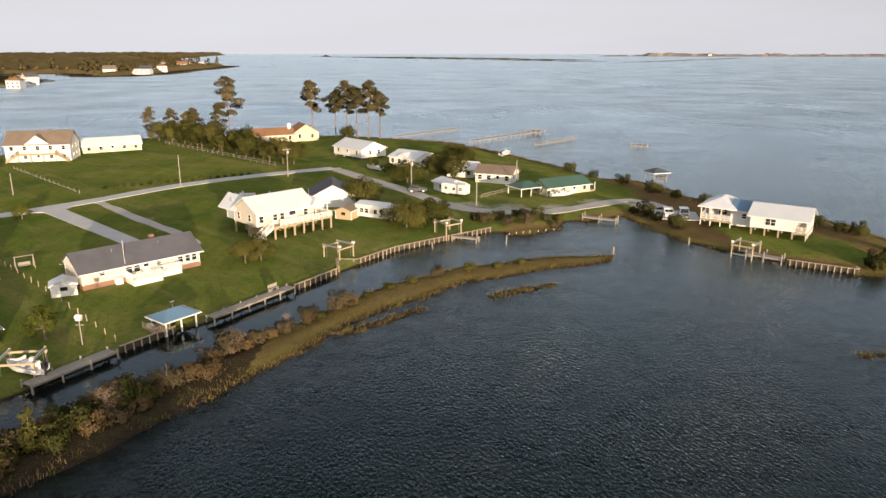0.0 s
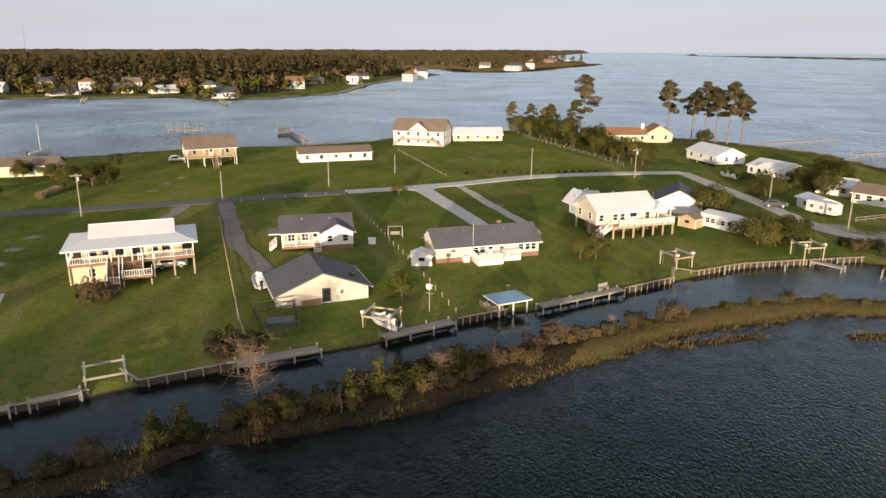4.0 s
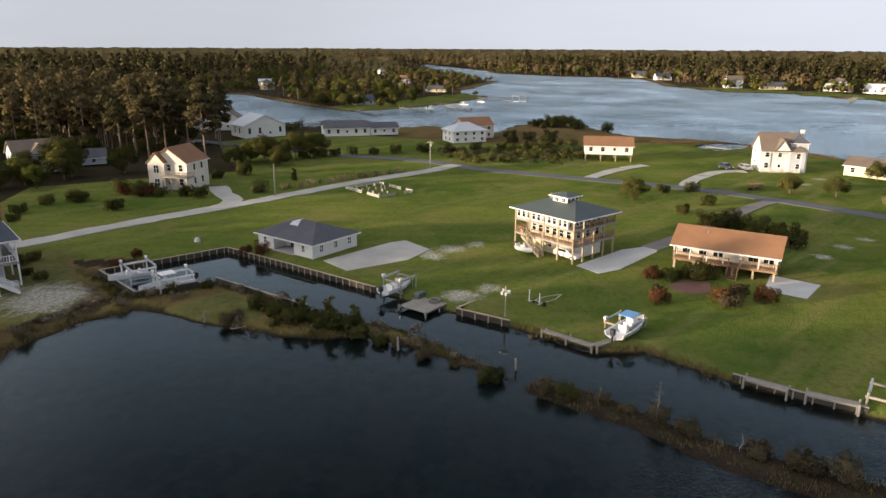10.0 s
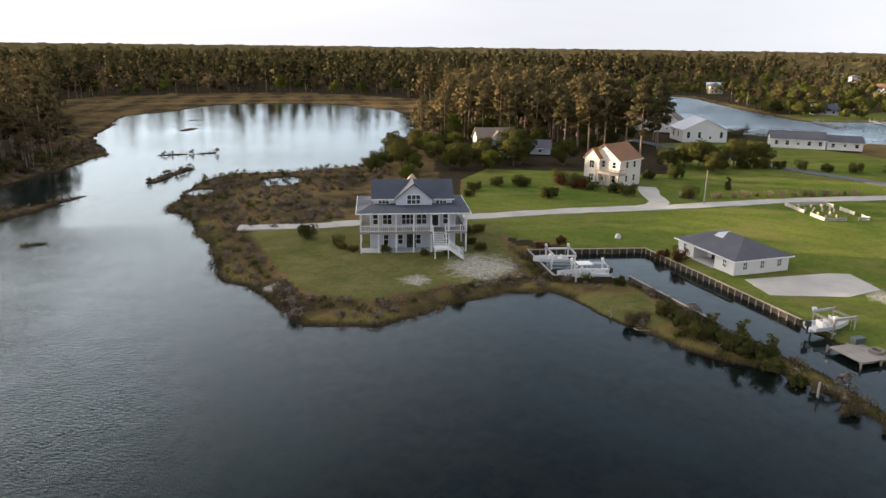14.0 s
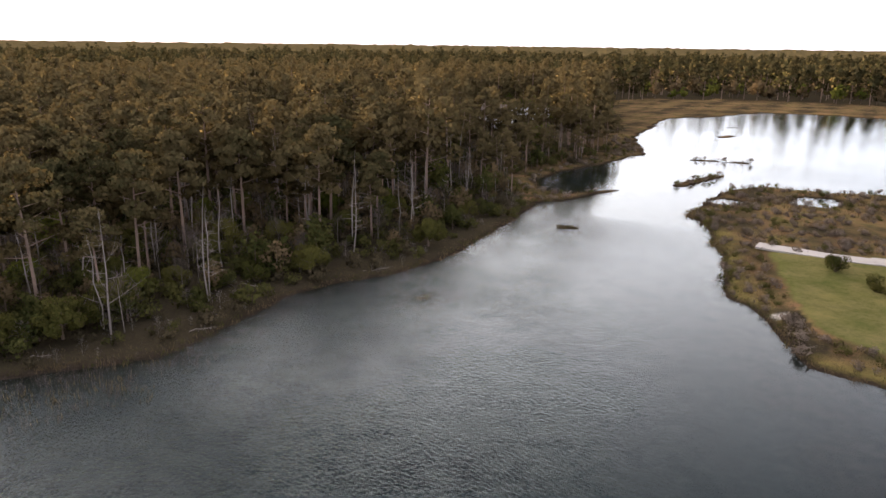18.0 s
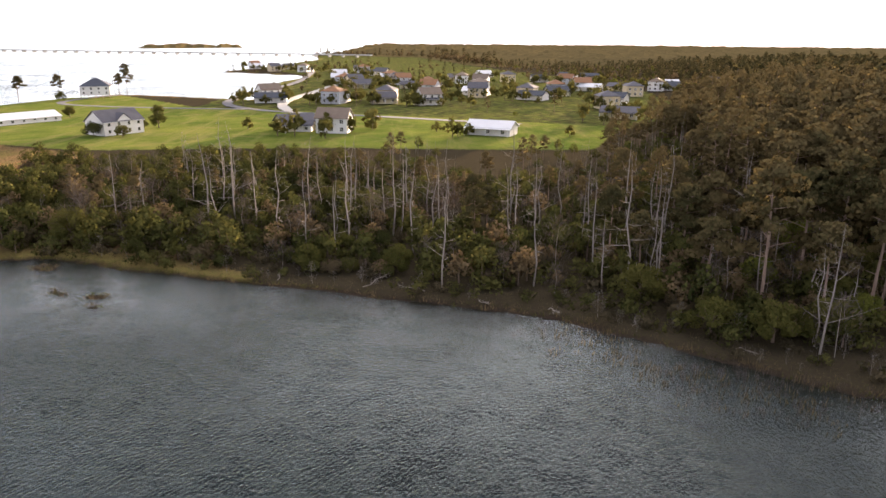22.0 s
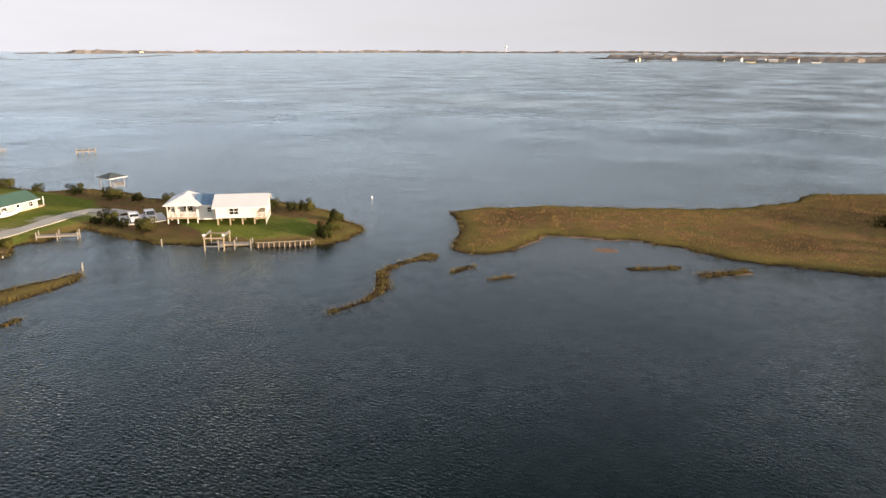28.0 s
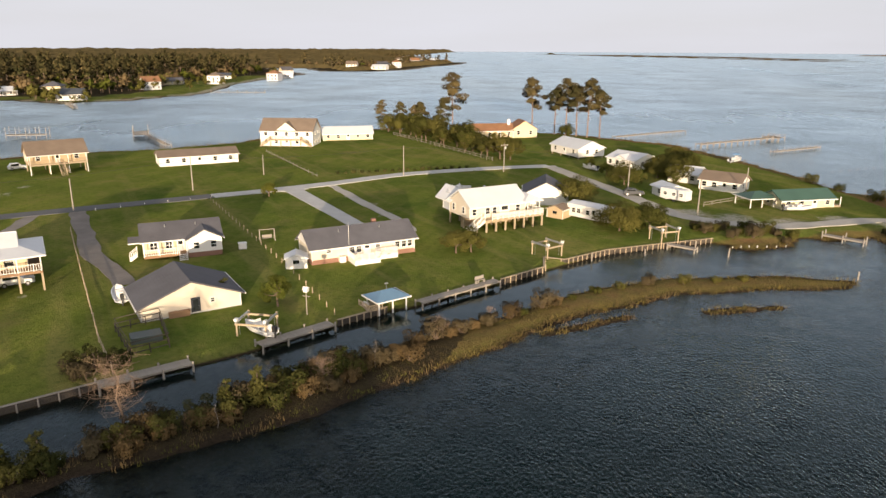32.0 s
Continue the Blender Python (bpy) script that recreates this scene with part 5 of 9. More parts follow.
# grey-blue house on the point
h = house("grey-blue two-storey house with dark roof and double porches", -75.2, -71.3, 133)
walls(h, 1.6, 14.7, 2.6, 11.5, 0.0, 3.0, "greyblue", name="lower_wall")
walls(h, 1.6, 14.7, 2.6, 11.5, 3.2, 6.2, "greyblue")
walls(h, 2.2, 14.2, 3.6, 10.6, 6.2, 7.8, "greyblue", 2.1, name="upper_wall")
deck(h, 0, 16.3, 0, 12, 3.3, "wood")
part("porch_floor", Shape().box(0.2, 0.2, 0, 16.1, 2.6, 0.12), M["concrete"], h)
roof(h, "hip", 0, 16.3, 0, 12, 6.15, 1.15, "navy", 0.45, inset=3.6, name="porch_roof")
roof(h, "gable", 2.2, 14.2, 3.6, 10.6, 7.8, 2.1, "navy", 0.4)
walls(h, 5.6, 11.0, 2.9, 6.8, 6.4, 7.85, "greyblue", 2.2, "y", "dormer_wall")
roof(h, "gable", 5.6, 11.0, 2.9, 7.2, 7.85, 2.2, "navy", 0.35, "y", name="dormer_roof")
part("chimney_hood", Shape().add([(7.1, 7.0, 9.4), (9.5, 7.0, 9.4), (9.5, 8.6, 9.4), (7.1, 8.6, 9.4), (8.3, 7.8, 10.9)], [(0, 1, 4), (1, 2, 4), (2, 3, 4), (3, 0, 4), (3, 2, 1, 0)]), M["tan"], h)
window(h, 8.3, 7.0, 2.0, 1.35, "f", 2.9, 3)
window(h, 3.7, 6.95, 1.6, 0.75, "f", 3.6, 3)
window(h, 12.6, 6.95, 1.6, 0.75, "f", 3.6, 3)
for px, pw, nb in ((2.4, 0.7, 1), (4.2, 1.3, 2), (7.4, 1.9, 3), (9.5, 1.5, 2)):
    window(h, px, 3.9, pw, 1.6, "f", 2.6, nb)
door(h, 11.6, 3.35, 1.3, 2.1, "f", 2.6, glazed=True)
window(h, 13.2, 3.9, 0.7, 1.6, "f", 2.6)
for px in (4.0, 6.2, 9.0, 13.4):
    window(h, px, 0.7, 0.7, 1.5, "f", 2.6)
door(h, 7.9, 0.12, 1.2, 2.1, "f", 2.6, "cardark", True)
for py in (5, 8.5):
    window(h, 14.7, 3.9, 0.9, 1.4, "r", py)
    window(h, 1.6, 3.9, 0.9, 1.4, "l", py)
posts(h, [(px, 0.15) for px in spread(0.15, 16.15, 7)] + [(16.15, 6), (16.15, 11.8), (0.15, 6), (0.15, 11.8)], 0, 6.2, 0.2, "trim", "porch_post")
railing(h, [(0.08, 11.8), (0.08, 0.08), (11.0, 0.08)], 3.3)
railing(h, [(13.0, 0.08), (16.22, 0.08), (16.22, 11.8)], 3.3)
stairs(h, 12.0, 0, 3.3, 0, -1, 1.9, "trim", bottom=1.7)
deck(h, 11.0, 13.2, -3.6, -2.2, 1.7, "trim", "landing")
stairs(h, 13.2, -2.9, 1.7, 1, 0, 1.3, "trim")
posts(h, [(11.1, -3.5), (13.1, -3.5)], 0, 1.7, 0.14, "trim", "landing_post")

# white garage with a low gable towards the canal
h = house("white garage with broad slate-blue gable roof", -58.3, 61.1, 51, "garage")
walls(h, 0, 11.6, 0, 8.6, 0, 1.75, "ivory", 2.25, "y")
roof(h, "gable", 0, 11.6, 0, 8.6, 1.75, 2.3, "slate", 0.5, "y")
part("foundation", Shape().box(-0.06, -0.06, 0, 11.66, 8.66, 0.18), M["concrete"], h)
door(h, 6.2, 0.15, 0.9, 1.75, "f", 0, "cardark", True)
window(h, 8.2, 1.1, 0.45, 0.5, "f", 0)
garage_door(h, 0, 0.1, 2.8, 1.6, "l", 4.3)
part("log_bin", Shape().box(3.0, -0.5, 0, 5.4, -0.06, 0.75), M["railwood"], h)

# small white house on a brick base
h = house("white cottage on brick base with slate-blue roof", -75.6, 79.8, 43)
part("foundation", Shape().box(0.9, 1.6, 0, 12.1, 8.0, 0.75).box(7.2, 0, 0, 12.1, 1.7, 0.75), M["brick"], h)
walls(h, 0.9, 12.1, 1.6, 8.0, 0.75, 2.85, "yellow", 1.75)
walls(h, 7.2, 12.1, 0, 2.0, 0.75, 2.85, "white", 1.25, "y", "wing_wall")
roof(h, "gable", 0.9, 12.1, 1.2, 8.2, 2.85, 1.85, "slate", 0.4, vents=2)
roof(h, "gable", 7.2, 12.1, 0, 4.4, 2.85, 1.3, "slate", 0.35, "y", name="wing_roof")
deck(h, 0.9, 7.2, 0.0, 1.6, 0.8, "railwood")
roof(h, "gable", -0.9, 1.1, 1.8, 4.4, 2.6, 0.5, "slate", 0.2, name="entry_roof")
posts(h, [(px, 0.1) for px in spread(1.0, 7.0, 4)], 0.8, 2.8, 0.12, "trim", "porch_post")
railing(h, [(0.95, 0.05), (5.6, 0.05)], 0.8)
stairs(h, 6.4, 0, 0.8, 0, -1, 1.1, "trim")
stairs(h, 0.0, 1.8, 0.9, -1, 0, 1.1, "trim")
for px in (2.4, 4.6):
    window(h, px, 1.3, 1.0, 1.1, "f", 1.6, 2)
door(h, 6.2, 0.8, 0.9, 1.9, "f", 1.6)
for px in (8.4, 10.9):
    window(h, px, 1.35, 0.75, 0.95, "f", 0)
window(h, 12.1, 1.4, 0.8, 1.0, "r", 5.0)

# long low house with a white deck
h = house("long pale house with slate roof and white deck", -50.8, 87.6, 46)
part("foundation", Shape().box(-0.05, -0.05, 0, 16.6, 6.8, 0.7), M["brick"], h)
walls(h, 0, 16.5, 0, 6.7, 0.55, 2.5, "ivory", 1.85)
roof(h, "gable", 0, 16.5, 0, 6.7, 2.5, 1.95, "slate", 0.5, vents=2)
part("gable_panel", Shape().add([(-0.56, 1.2, 3.0), (-0.56, 5.5, 3.0), (-0.56, 3.35, 4.25), (-0.5, 1.2, 3.0), (-0.5, 5.5, 3.0), (-0.5, 3.35, 4.25)], [(0, 2, 1), (3, 4, 5), (0, 1, 4, 3), (1, 2, 5, 4), (2, 0, 3, 5)]), M["trim"], h)
for px, pw, ph in ((2.6, 0.7, 0.5), (6.2, 0.8, 1.3), (7.3, 0.8, 1.3), (10.4, 0.7, 0.5)):
    window(h, px, 1.1 + (0.5 if ph < 1 else 0), pw, ph, "f", 0)
for px in (13.6, 14.7, 15.7):
    window(h, px, 1.1, 0.7, 1.1, "f", 0)
door(h, 8.6, 0.6, 0.95, 1.85, "f", 0)
deck(h, 5.6, 9.6, -3.0, 0, 0.7, "trim")
railing(h, [(5.6, 0), (5.6, -2.95), (9.6, -2.95), (9.6, -1.4)], 0.7, gap=0.16)
part("skirt", Shape().box(5.6, -2.99, 0, 9.6, -2.93, 0.55).box(5.58, -2.95, 0, 5.64, 0, 0.55).box(9.56, -2.95, 0, 9.62, 0, 0.55), M["trim"], h)
deck(h, 9.9, 13.0, -1.6, 0, 0.7, "trim", "side_deck")
railing(h, [(9.9, -1.55), (13.0, -1.55), (13.0, 0)], 0.7, gap=0.16)
part("side_skirt", Shape().box(9.9, -1.59, 0, 13.0, -1.53, 0.5), M["trim"], h)
part("heat_pump", Shape().box(4.0, -1.0, 0.1, 4.9, -0.2, 1.0), M["trim"], h)
part("antenna", Shape().tube([(5.7, -0.15, 0), (5.7, -0.15, 6.0)], [0.05, 0.03], 6), M["steel"], h)
part("chimney", Shape().box(11.2, 4.4, 3.4, 11.9, 5.0, 4.9), M["brick"], h)
s = thing("storage_shed", "small white metal shed beside the long house", "shed", -53.4, 84.6, 0.8, 30)
walls(s, 0, 3.0, 0, 2.6, 0, 1.5, "white", 0.6, "y")
roof(s, "gable", 0, 3.0, 0, 2.6, 1.5, 0.6, "whitemetal", 0.15, "y")
door(s, 1.5, 0.02, 1.2, 1.4)

# large white stilt house
h = house("large white stilt house with white metal roof and deck", -42.6, 121.0, -41)
h.matrix_basis = pose(-33.9, 113.4, 1.5, 0, 0, 47)
walls(h, 0, 11.5, 1.2, 8.6, 1.5, 3.75, "ivory", 2.1)
walls(h, 0.6, 8.5, 8.6, 12.2, 1.4, 3.7, "greyblue", 1.6, "x", "rear_wall")
roof(h, "gable", 0, 11.5, 0.9, 8.9, 3.75, 2.25, "whitemetal", 0.4)
roof(h, "gable", 0.0, 3.5, 8.0, 13.0, 3.7, 1.8, "whitemetal", 0.4, "y", name="rear_roof")
roof(h, "hip", 11.0, 14.2, 0.4, 6.5, 3.7, 1.2, "whitemetal", 0.35, inset=1.6, name="porch_roof")
deck(h, 1.8, 14.2, -0.8, 1.2, 1.5, "palewood")
deck(h, 11.5, 14.2, 1.2, 6.5, 1.5, "palewood", "porch_deck")
railing(h, [(3.4, -0.75), (14.15, -0.75), (14.15, 6.4)], 1.5, gap=0.16)
posts(h, [(px, py) for px in spread(0.4, 14.0, 8) for py in (-0.6, 4.0, 9.0)], -0.75, 1.5, 0.26, "palewood", "support_post")
posts(h, [(11.6, 0.5), (14.1, 0.5), (14.1, 3.4), (14.1, 6.4)], 1.5, 3.75, 0.15, "trim", "porch_post")
stairs(h, 1.9, -0.2, 1.5, -1, -0.0, 1.2, "trim", bottom=-0.7)
for px in (0.9, 3.6, 5.0, 9.9):
    window(h, px, 2.15, 0.8, 1.05, "f", 1.2)
door(h, 7.1, 1.5, 1.8, 1.9, "f", 1.2, glazed=False)
for py in (3.4, 7.0):
    window(h, 0, 2.2, 0.8, 1.1, "l", py)
part("foundation_screen", Shape().box(0.4, 5.0, -0.75, 11.2, 5.1, 1.45), M["tan"], h)
h = house("white garage with slate roof behind trees", -31.0, 139.5, 12, "garage")
walls(h, 0, 9, 0, 9, 0, 2.3, "white", 2.2, "y")
roof(h, "gable", 0, 9, 0, 9, 2.3, 2.3, "slate", 0.4, "y")
garage_door(h, 4.5, 0, 4.2, 2.0)

# mobile home with a little tan shed
h = house("white mobile home with pale roof under trees", -20.6, 131.5, -28, "mobile_home")
walls(h, 0, 9.5, 0, 3.6, 0.4, 2.6, "white")
roof(h, "gable", 0, 9.5, 0, 3.6, 2.6, 0.35, "whitemetal", 0.12)
for px in (1.4, 2.5, 4.6, 7.6):
    window(h, px, 1.2, 0.8, 0.8)
door(h, 5.9, 0.4, 0.8, 1.9)
s = thing("storage_shed", "small tan wooden shed with dark roof", "shed", -24.3, 130.2, 0.8, -20)
walls(s, 0, 3.4, 0, 2.8, 0, 1.7, "tan", 0.7, "y")
roof(s, "gable", 0, 3.4, 0, 2.8, 1.7, 0.7, "taupe", 0.2, "y")
door(s, 1.7, 0, 1.2, 1.5, mat="tan")


def simple_house(label, x, y, angle, w, d, eave, rise, wall="white", top="slate", along="x", stilt=0.0, wins=3, kind="gable", name="house", storeys=1, porch=0.0, rail="trim", dormer=0.0):
    """A plainer house for farther off, still with windows, posts and porch."""
    h = house(label, x, y, angle, name)
    back = porch
    walls(h, 0, w, back, d, stilt, eave, wall, rise if kind == "gable" else 0, along)
    roof(h, kind, 0, w, 0 if porch else back, d, eave, rise, top, 0.45, along)
    if stilt:
        posts(h, [(px, py) for px in spread(0.3, w - 0.3, max(3, int(w / 3))) for py in (back + 0.3, d - 0.3)], 0, stilt, 0.28, "palewood", "support_post")
    if porch:
        deck(h, 0, w, 0, back, stilt + 0.1, "palewood")
        posts(h, [(px, 0.12) for px in spread(0.12, w - 0.12, max(3, int(w / 2.8)))], 0, eave, 0.16, "trim", "porch_post")
        railing(h, [(0.05, back), (0.05, 0.05), (w * 0.45, 0.05)], stilt + 0.1, rail)
        railing(h, [(w * 0.62, 0.05), (w - 0.05, 0.05), (w - 0.05, back)], stilt + 0.1, rail)
        if stilt > 0.6:
            stairs(h, w * 0.53, 0, stilt + 0.1, 0, -1, 1.3, "palewood", rail)
    tall = (eave - stilt) / storeys
    for fl in range(storeys):
        for k in range(wins):
            px = w * (k + 0.5) / wins
            if k == wins // 2 and fl == 0 and wins > 2:
                door(h, px, stilt + 0.1, 0.95, min(1.95, tall - 0.2), "f", back)
            else:
                window(h, px, stilt + fl * tall + tall * 0.36, 0.95, tall * 0.45, "f", back)
        for py in (d * 0.35, d * 0.7):
            window(h, w, stilt + fl * tall + tall * 0.36, 0.85, tall * 0.45, "r", py)
            window(h, 0, stilt + fl * tall + tall * 0.36, 0.85, tall * 0.45, "l", py)
    if dormer:
        walls(h, w * 0.3, w * 0.7, -0.1, d * 0.5, eave - 0.3, eave, wall, dormer, "y", "dormer_wall")
        roof(h, "gable", w * 0.3, w * 0.7, -0.1, d * 0.5, eave, dormer, top, 0.3, "y", name="dormer_roof")
    return h


# the cluster by the outer shore
simple_house("white cottage with pale metal roof by the sound", -39.4, 213.5, -46, 14, 9, 3.0, 1.9, top="whitemetal", stilt=0.6)
simple_house("low white house with grey metal roof between trees", -20.6, 195.4, -36, 9.5, 9, 2.5, 1.4, top="whitemetal", wins=4, dormer=1.0)
simple_house("white house with grey roof beside the sandy lane", 3.1, 169.9, -20, 9, 6.5, 2.3, 1.5, top="taupe", wins=4)
simple_house("white house wing with pale roof", -4.0, 177.5, -20, 7, 6, 2.2, 1.4, top="whitemetal")
h = simple_house("low white shed with metal roof", -6.7, 160.2, -58, 6, 4.6, 2.0, 0.7, top="whitemetal", wins=1, name="storage_shed")
h = simple_house("pale yellow cottage with green metal roof", 18.6, 152.5, 31, 12, 6.0, 1.9, 1.4, "yellow", "green", wins=4)
roof(h, "hip", -5.6, 1.0, 2.0, 7.5, 1.8, 1.2, "green", 0.3, name="carport_roof")
posts(h, [(-5.4, 2.2), (-2.8, 2.2), (-5.4, 7.3), (-0.2, 2.2)], 0, 1.85, 0.15, "trim", "carport_post")
deck(h, 12, 13.8, 0, 6.0, 0.3, "palewood", "side_porch")
posts(h, [(13.7, 0.2), (13.7, 3.0), (13.7, 5.8)], 0, 2.0, 0.15, "trim", "porch_post")
# white house on the outer point
h = house("white raised house with grey roof and screened porches", 43.9, 127.8, -33)
walls(h, 5.6, 9.2, 0.2, 7.0, 0.6, 3.4, "white", name="middle_wall")
roof(h, "gable", 5.2, 9.6, 0.2, 7.0, 3.4, 1.3, "bluemetal", 0.3, "x", name="middle_roof")
walls(h, 1.0, 5.6, 2.4, 8.0, 1.2, 3.4, "white")
deck(h, 0, 5.6, 0, 3.0, 1.2, "palewood")
roof(h, "hip", 0, 5.9, 0, 8.0, 3.4, 1.7, "whitemetal", 0.4, inset=2.6, name="porch_roof")
posts(h, [(px, 0.12) for px in spread(0.12, 5.4, 4)] + [(0.12, 3), (0.12, 6)], 0, 3.4, 0.16, "trim", "porch_post")
railing(h, [(0.08, 5), (0.08, 0.08), (5.5, 0.08)], 1.2, gap=0.15)
walls(h, 9.2, 16.2, -2.2, 5.4, 1.3, 3.4, "white", 1.5)
roof(h, "gable", 9.0, 18.2, -2.2, 5.4, 3.4, 1.5, "whitemetal", 0.45)
deck(h, 16.2, 18.2, -2.2, 5.4, 1.3, "palewood", "side_porch")
posts(h, [(18.1, py) for py in spread(-2.1, 5.3, 5)], 0, 3.4, 0.15, "trim", "porch_post")
railing(h, [(16.2, -2.15), (18.15, -2.15), (18.15, 5.3)], 1.3, gap=0.15)
posts(h, [(px, py) for px in spread(9.4, 16.0, 4) for py in (-2.0, 1.6, 5.2)], 0, 1.3, 0.25, "palewood", "support_post")
window(h, 12.4, 2.0, 1.6, 1.1, "f", -2.2, 2)
window(h, 7.6, 2.1, 0.7, 0.8, "f", 0.2)
window(h, 3.4, 1.9, 1.4, 1.1, "f", 2.4, 2)
for py in (0, 3.5):
    window(h, 16.2, 2.0, 0.9, 1.1, "r", py)

# along the bay side of the lane
h = simple_house("large white house with taupe roof and twin stairs", -130.6, 196.2, 15, 17, 10, 4.9, 3.4, top="taupe", wins=5, storeys=2, dormer=2.6)
deck(h, 3.5, 13.5, -2.0, 0, 2.3, "palewood")
railing(h, [(3.5, 0), (3.5, -1.95), (13.5, -1.95), (13.5, 0)], 2.3, "palewood")
posts(h, [(px, -1.8) for px in spread(3.6, 13.4, 4)], 0, 2.3, 0.18, "palewood", "deck_post")
stairs(h, 3.5, -1.2, 2.3, -1, 0, 1.2, "palewood", "palewood")
stairs(h, 13.5, -1.2, 2.3, 1, 0, 1.2, "palewood", "palewood")
simple_house("long pale yellow outbuilding with white roof", -118.1, 214.7, 33, 17, 7, 2.2, 2.0, "yellow", "whitemetal", wins=5, name="outbuilding")
h = simple_house("pale cottage with brown roof and chimney", -71.3, 239.2, 29, 14, 8, 2.6, 2.0, "cream", "brown", wins=4)
part("chimney", Shape().box(12.4, 3.0, 3.0, 13.4, 4.0, 6.2), M["white"], h)
simple_house("white gabled cottage wing with brown roof", -59.5, 245.8, 29, 9, 8, 3.0, 2.8, "cream", "brown", along="y", wins=2)
simple_house("low white house with flat taupe roof", -132.1, 150.8, 47, 20.5, 8, 2.4, 1.3, top="taupe", wins=5)
simple_house("tan stilt house with brown roof and front stairs", -152.0, 128.7, 56, 13, 9, 5.0, 2.8, "tan", "taupe", stilt=2.5, porch=1.8, wins=3, rail="palewood")
simple_house("low yellow house with taupe roof", -182.0, 93.3, 45, 15.5, 8, 2.6, 1.7, "yellow", "taupe", wins=4)
h = simple_house("tall white house with taupe roof and tower", -184.3, 73.5, 83, 9.5, 10, 5.6, 4.0, top="taupe", wins=3, storeys=2, porch=1.6, dormer=2.8)
walls(h, 7.0, 11.0, 1.0, 5.0, 0, 7.4, "greyblue", name="tower_wall")
roof(h, "hip", 7.0, 11.0, 1.0, 5.0, 7.4, 2.4, "slate", 0.3, name="tower_roof")
part("chimney", Shape().box(10.4, 6.0, 4.0, 11.2, 7.0, 10.4), M["white"], h)
for fl in (1.0, 3.6, 5.6):
    window(h, 9.0, fl, 0.9, 1.2, "f", 1.0)
simple_house("white stilt house with brown roof", -199.7, 30.6, 83, 13, 8, 4.4, 2.0, "white", "brown", stilt=1.9, wins=4)
simple_house("white two-storey house with pale roof", -233.4, -7.6, 116, 12, 9, 3.8, 2.6, top="whitemetal", wins=4, storeys=2, kind="hip")
simple_house("house wing with red-brown roof", -245.0, -4.0, 116, 11, 9, 4.4, 2.4, "ivory", "brown", wins=3, storeys=2)
simple_house("long low house with slate roof by the creek", -247.2, -53.5, 109, 16, 9, 2.9, 2.0, top="slate", wins=5)
simple_house("low white wing with grey roof by the creek", -252.8, -38.0, 109, 10, 8, 2.5, 1.6, top="slate", wins=3)
simple_house("white barn-like house with grey metal roof", -239.0, -79.4, 130, 15, 12, 4.2, 3.4, top="whitemetal", along="y", wins=4)
h = simple_house("tall cream gabled house with arched windows and deck", -151.6, -71.4, 78, 8.8, 8, 6.2, 3.0, "ivory", "brown", along="y", wins=3, storeys=2)
walls(h, 0.0, 4.0, -1.2, 3, 0, 6.2, "ivory", 2.0, "y", "gable_wall")
roof(h, "gable", 0, 4.0, -1.2, 4, 6.2, 2.0, "brown", 0.3, "y", name="gable_roof")
for z0 in (0.9, 3.9):
    window(h, 2.0, z0, 1.2, 1.6, "f", -1.2, 2)
deck(h, 4.1, 10.6, -2.6, 0, 3.4, "wood")
railing(h, [(4.1, -2.55), (10.6, -2.55), (10.6, 0)], 3.4, "wood")
posts(h, [(px, -2.4) for px in spread(4.3, 10.4, 4)], 0, 3.4, 0.2, "wood", "deck_post")
h = simple_house("white house with twin gables among trees", -164.9, -111.6, 135, 11, 9, 4.8, 3.0, top="taupe", wins=3, storeys=2, dormer=2.4)
deck(h, -5, 3, -2.6, 0, 2.2, "railwood")
railing(h, [(-5, -2.55), (3, -2.55)], 2.2, "railwood")
simple_house("small grey outbuilding among trees", -180.6, -104.2, 125, 6, 6, 1.9, 1.9, "greyblue", "slate", wins=1, name="outbuilding")
simple_house("white house with red roof beyond the pines", -261, -113.5, 100, 13, 10, 4.6, 3.2, top="redroof", wins=3, storeys=2)
simple_house("white two-storey house by the creek", -262, -98, 100, 9, 9, 4.2, 3.4, top="taupe", wins=3, storeys=2, along="y")
# across the field to the east
h = simple_house("white stilt house with dark hipped roof in a field", 414, -124, -115, 15, 13, 6.0, 4.4, top="navy", wins=4, storeys=2, kind="hip", stilt=1.5)
simple_house("long low white building with pale roof", 298, -59.6, -74, 25, 9, 1.9, 1.9, top="whitemetal", wins=6)
simple_house("grey-white house with dark gable roof and porch", 244.6, -80, -74, 15, 10, 4.6, 3.4, "white", "slate", wins=4, storeys=2, dormer=2.4)
simple_house("small white cottage by the shore", 369, -54, -56, 12, 7, 2.6, 1.8, top="whitemetal", wins=3)
simple_house("white garage at the field's edge", 217.4, -134.3, -135, 7, 7, 2.0, 1.6, top="slate", wins=2, name="garage")
simple_house("small white outbuilding at the field's edge", 207, -142.5, -135, 6, 6, 2.0, 1.5, top="slate", wins=2, name="outbuilding")


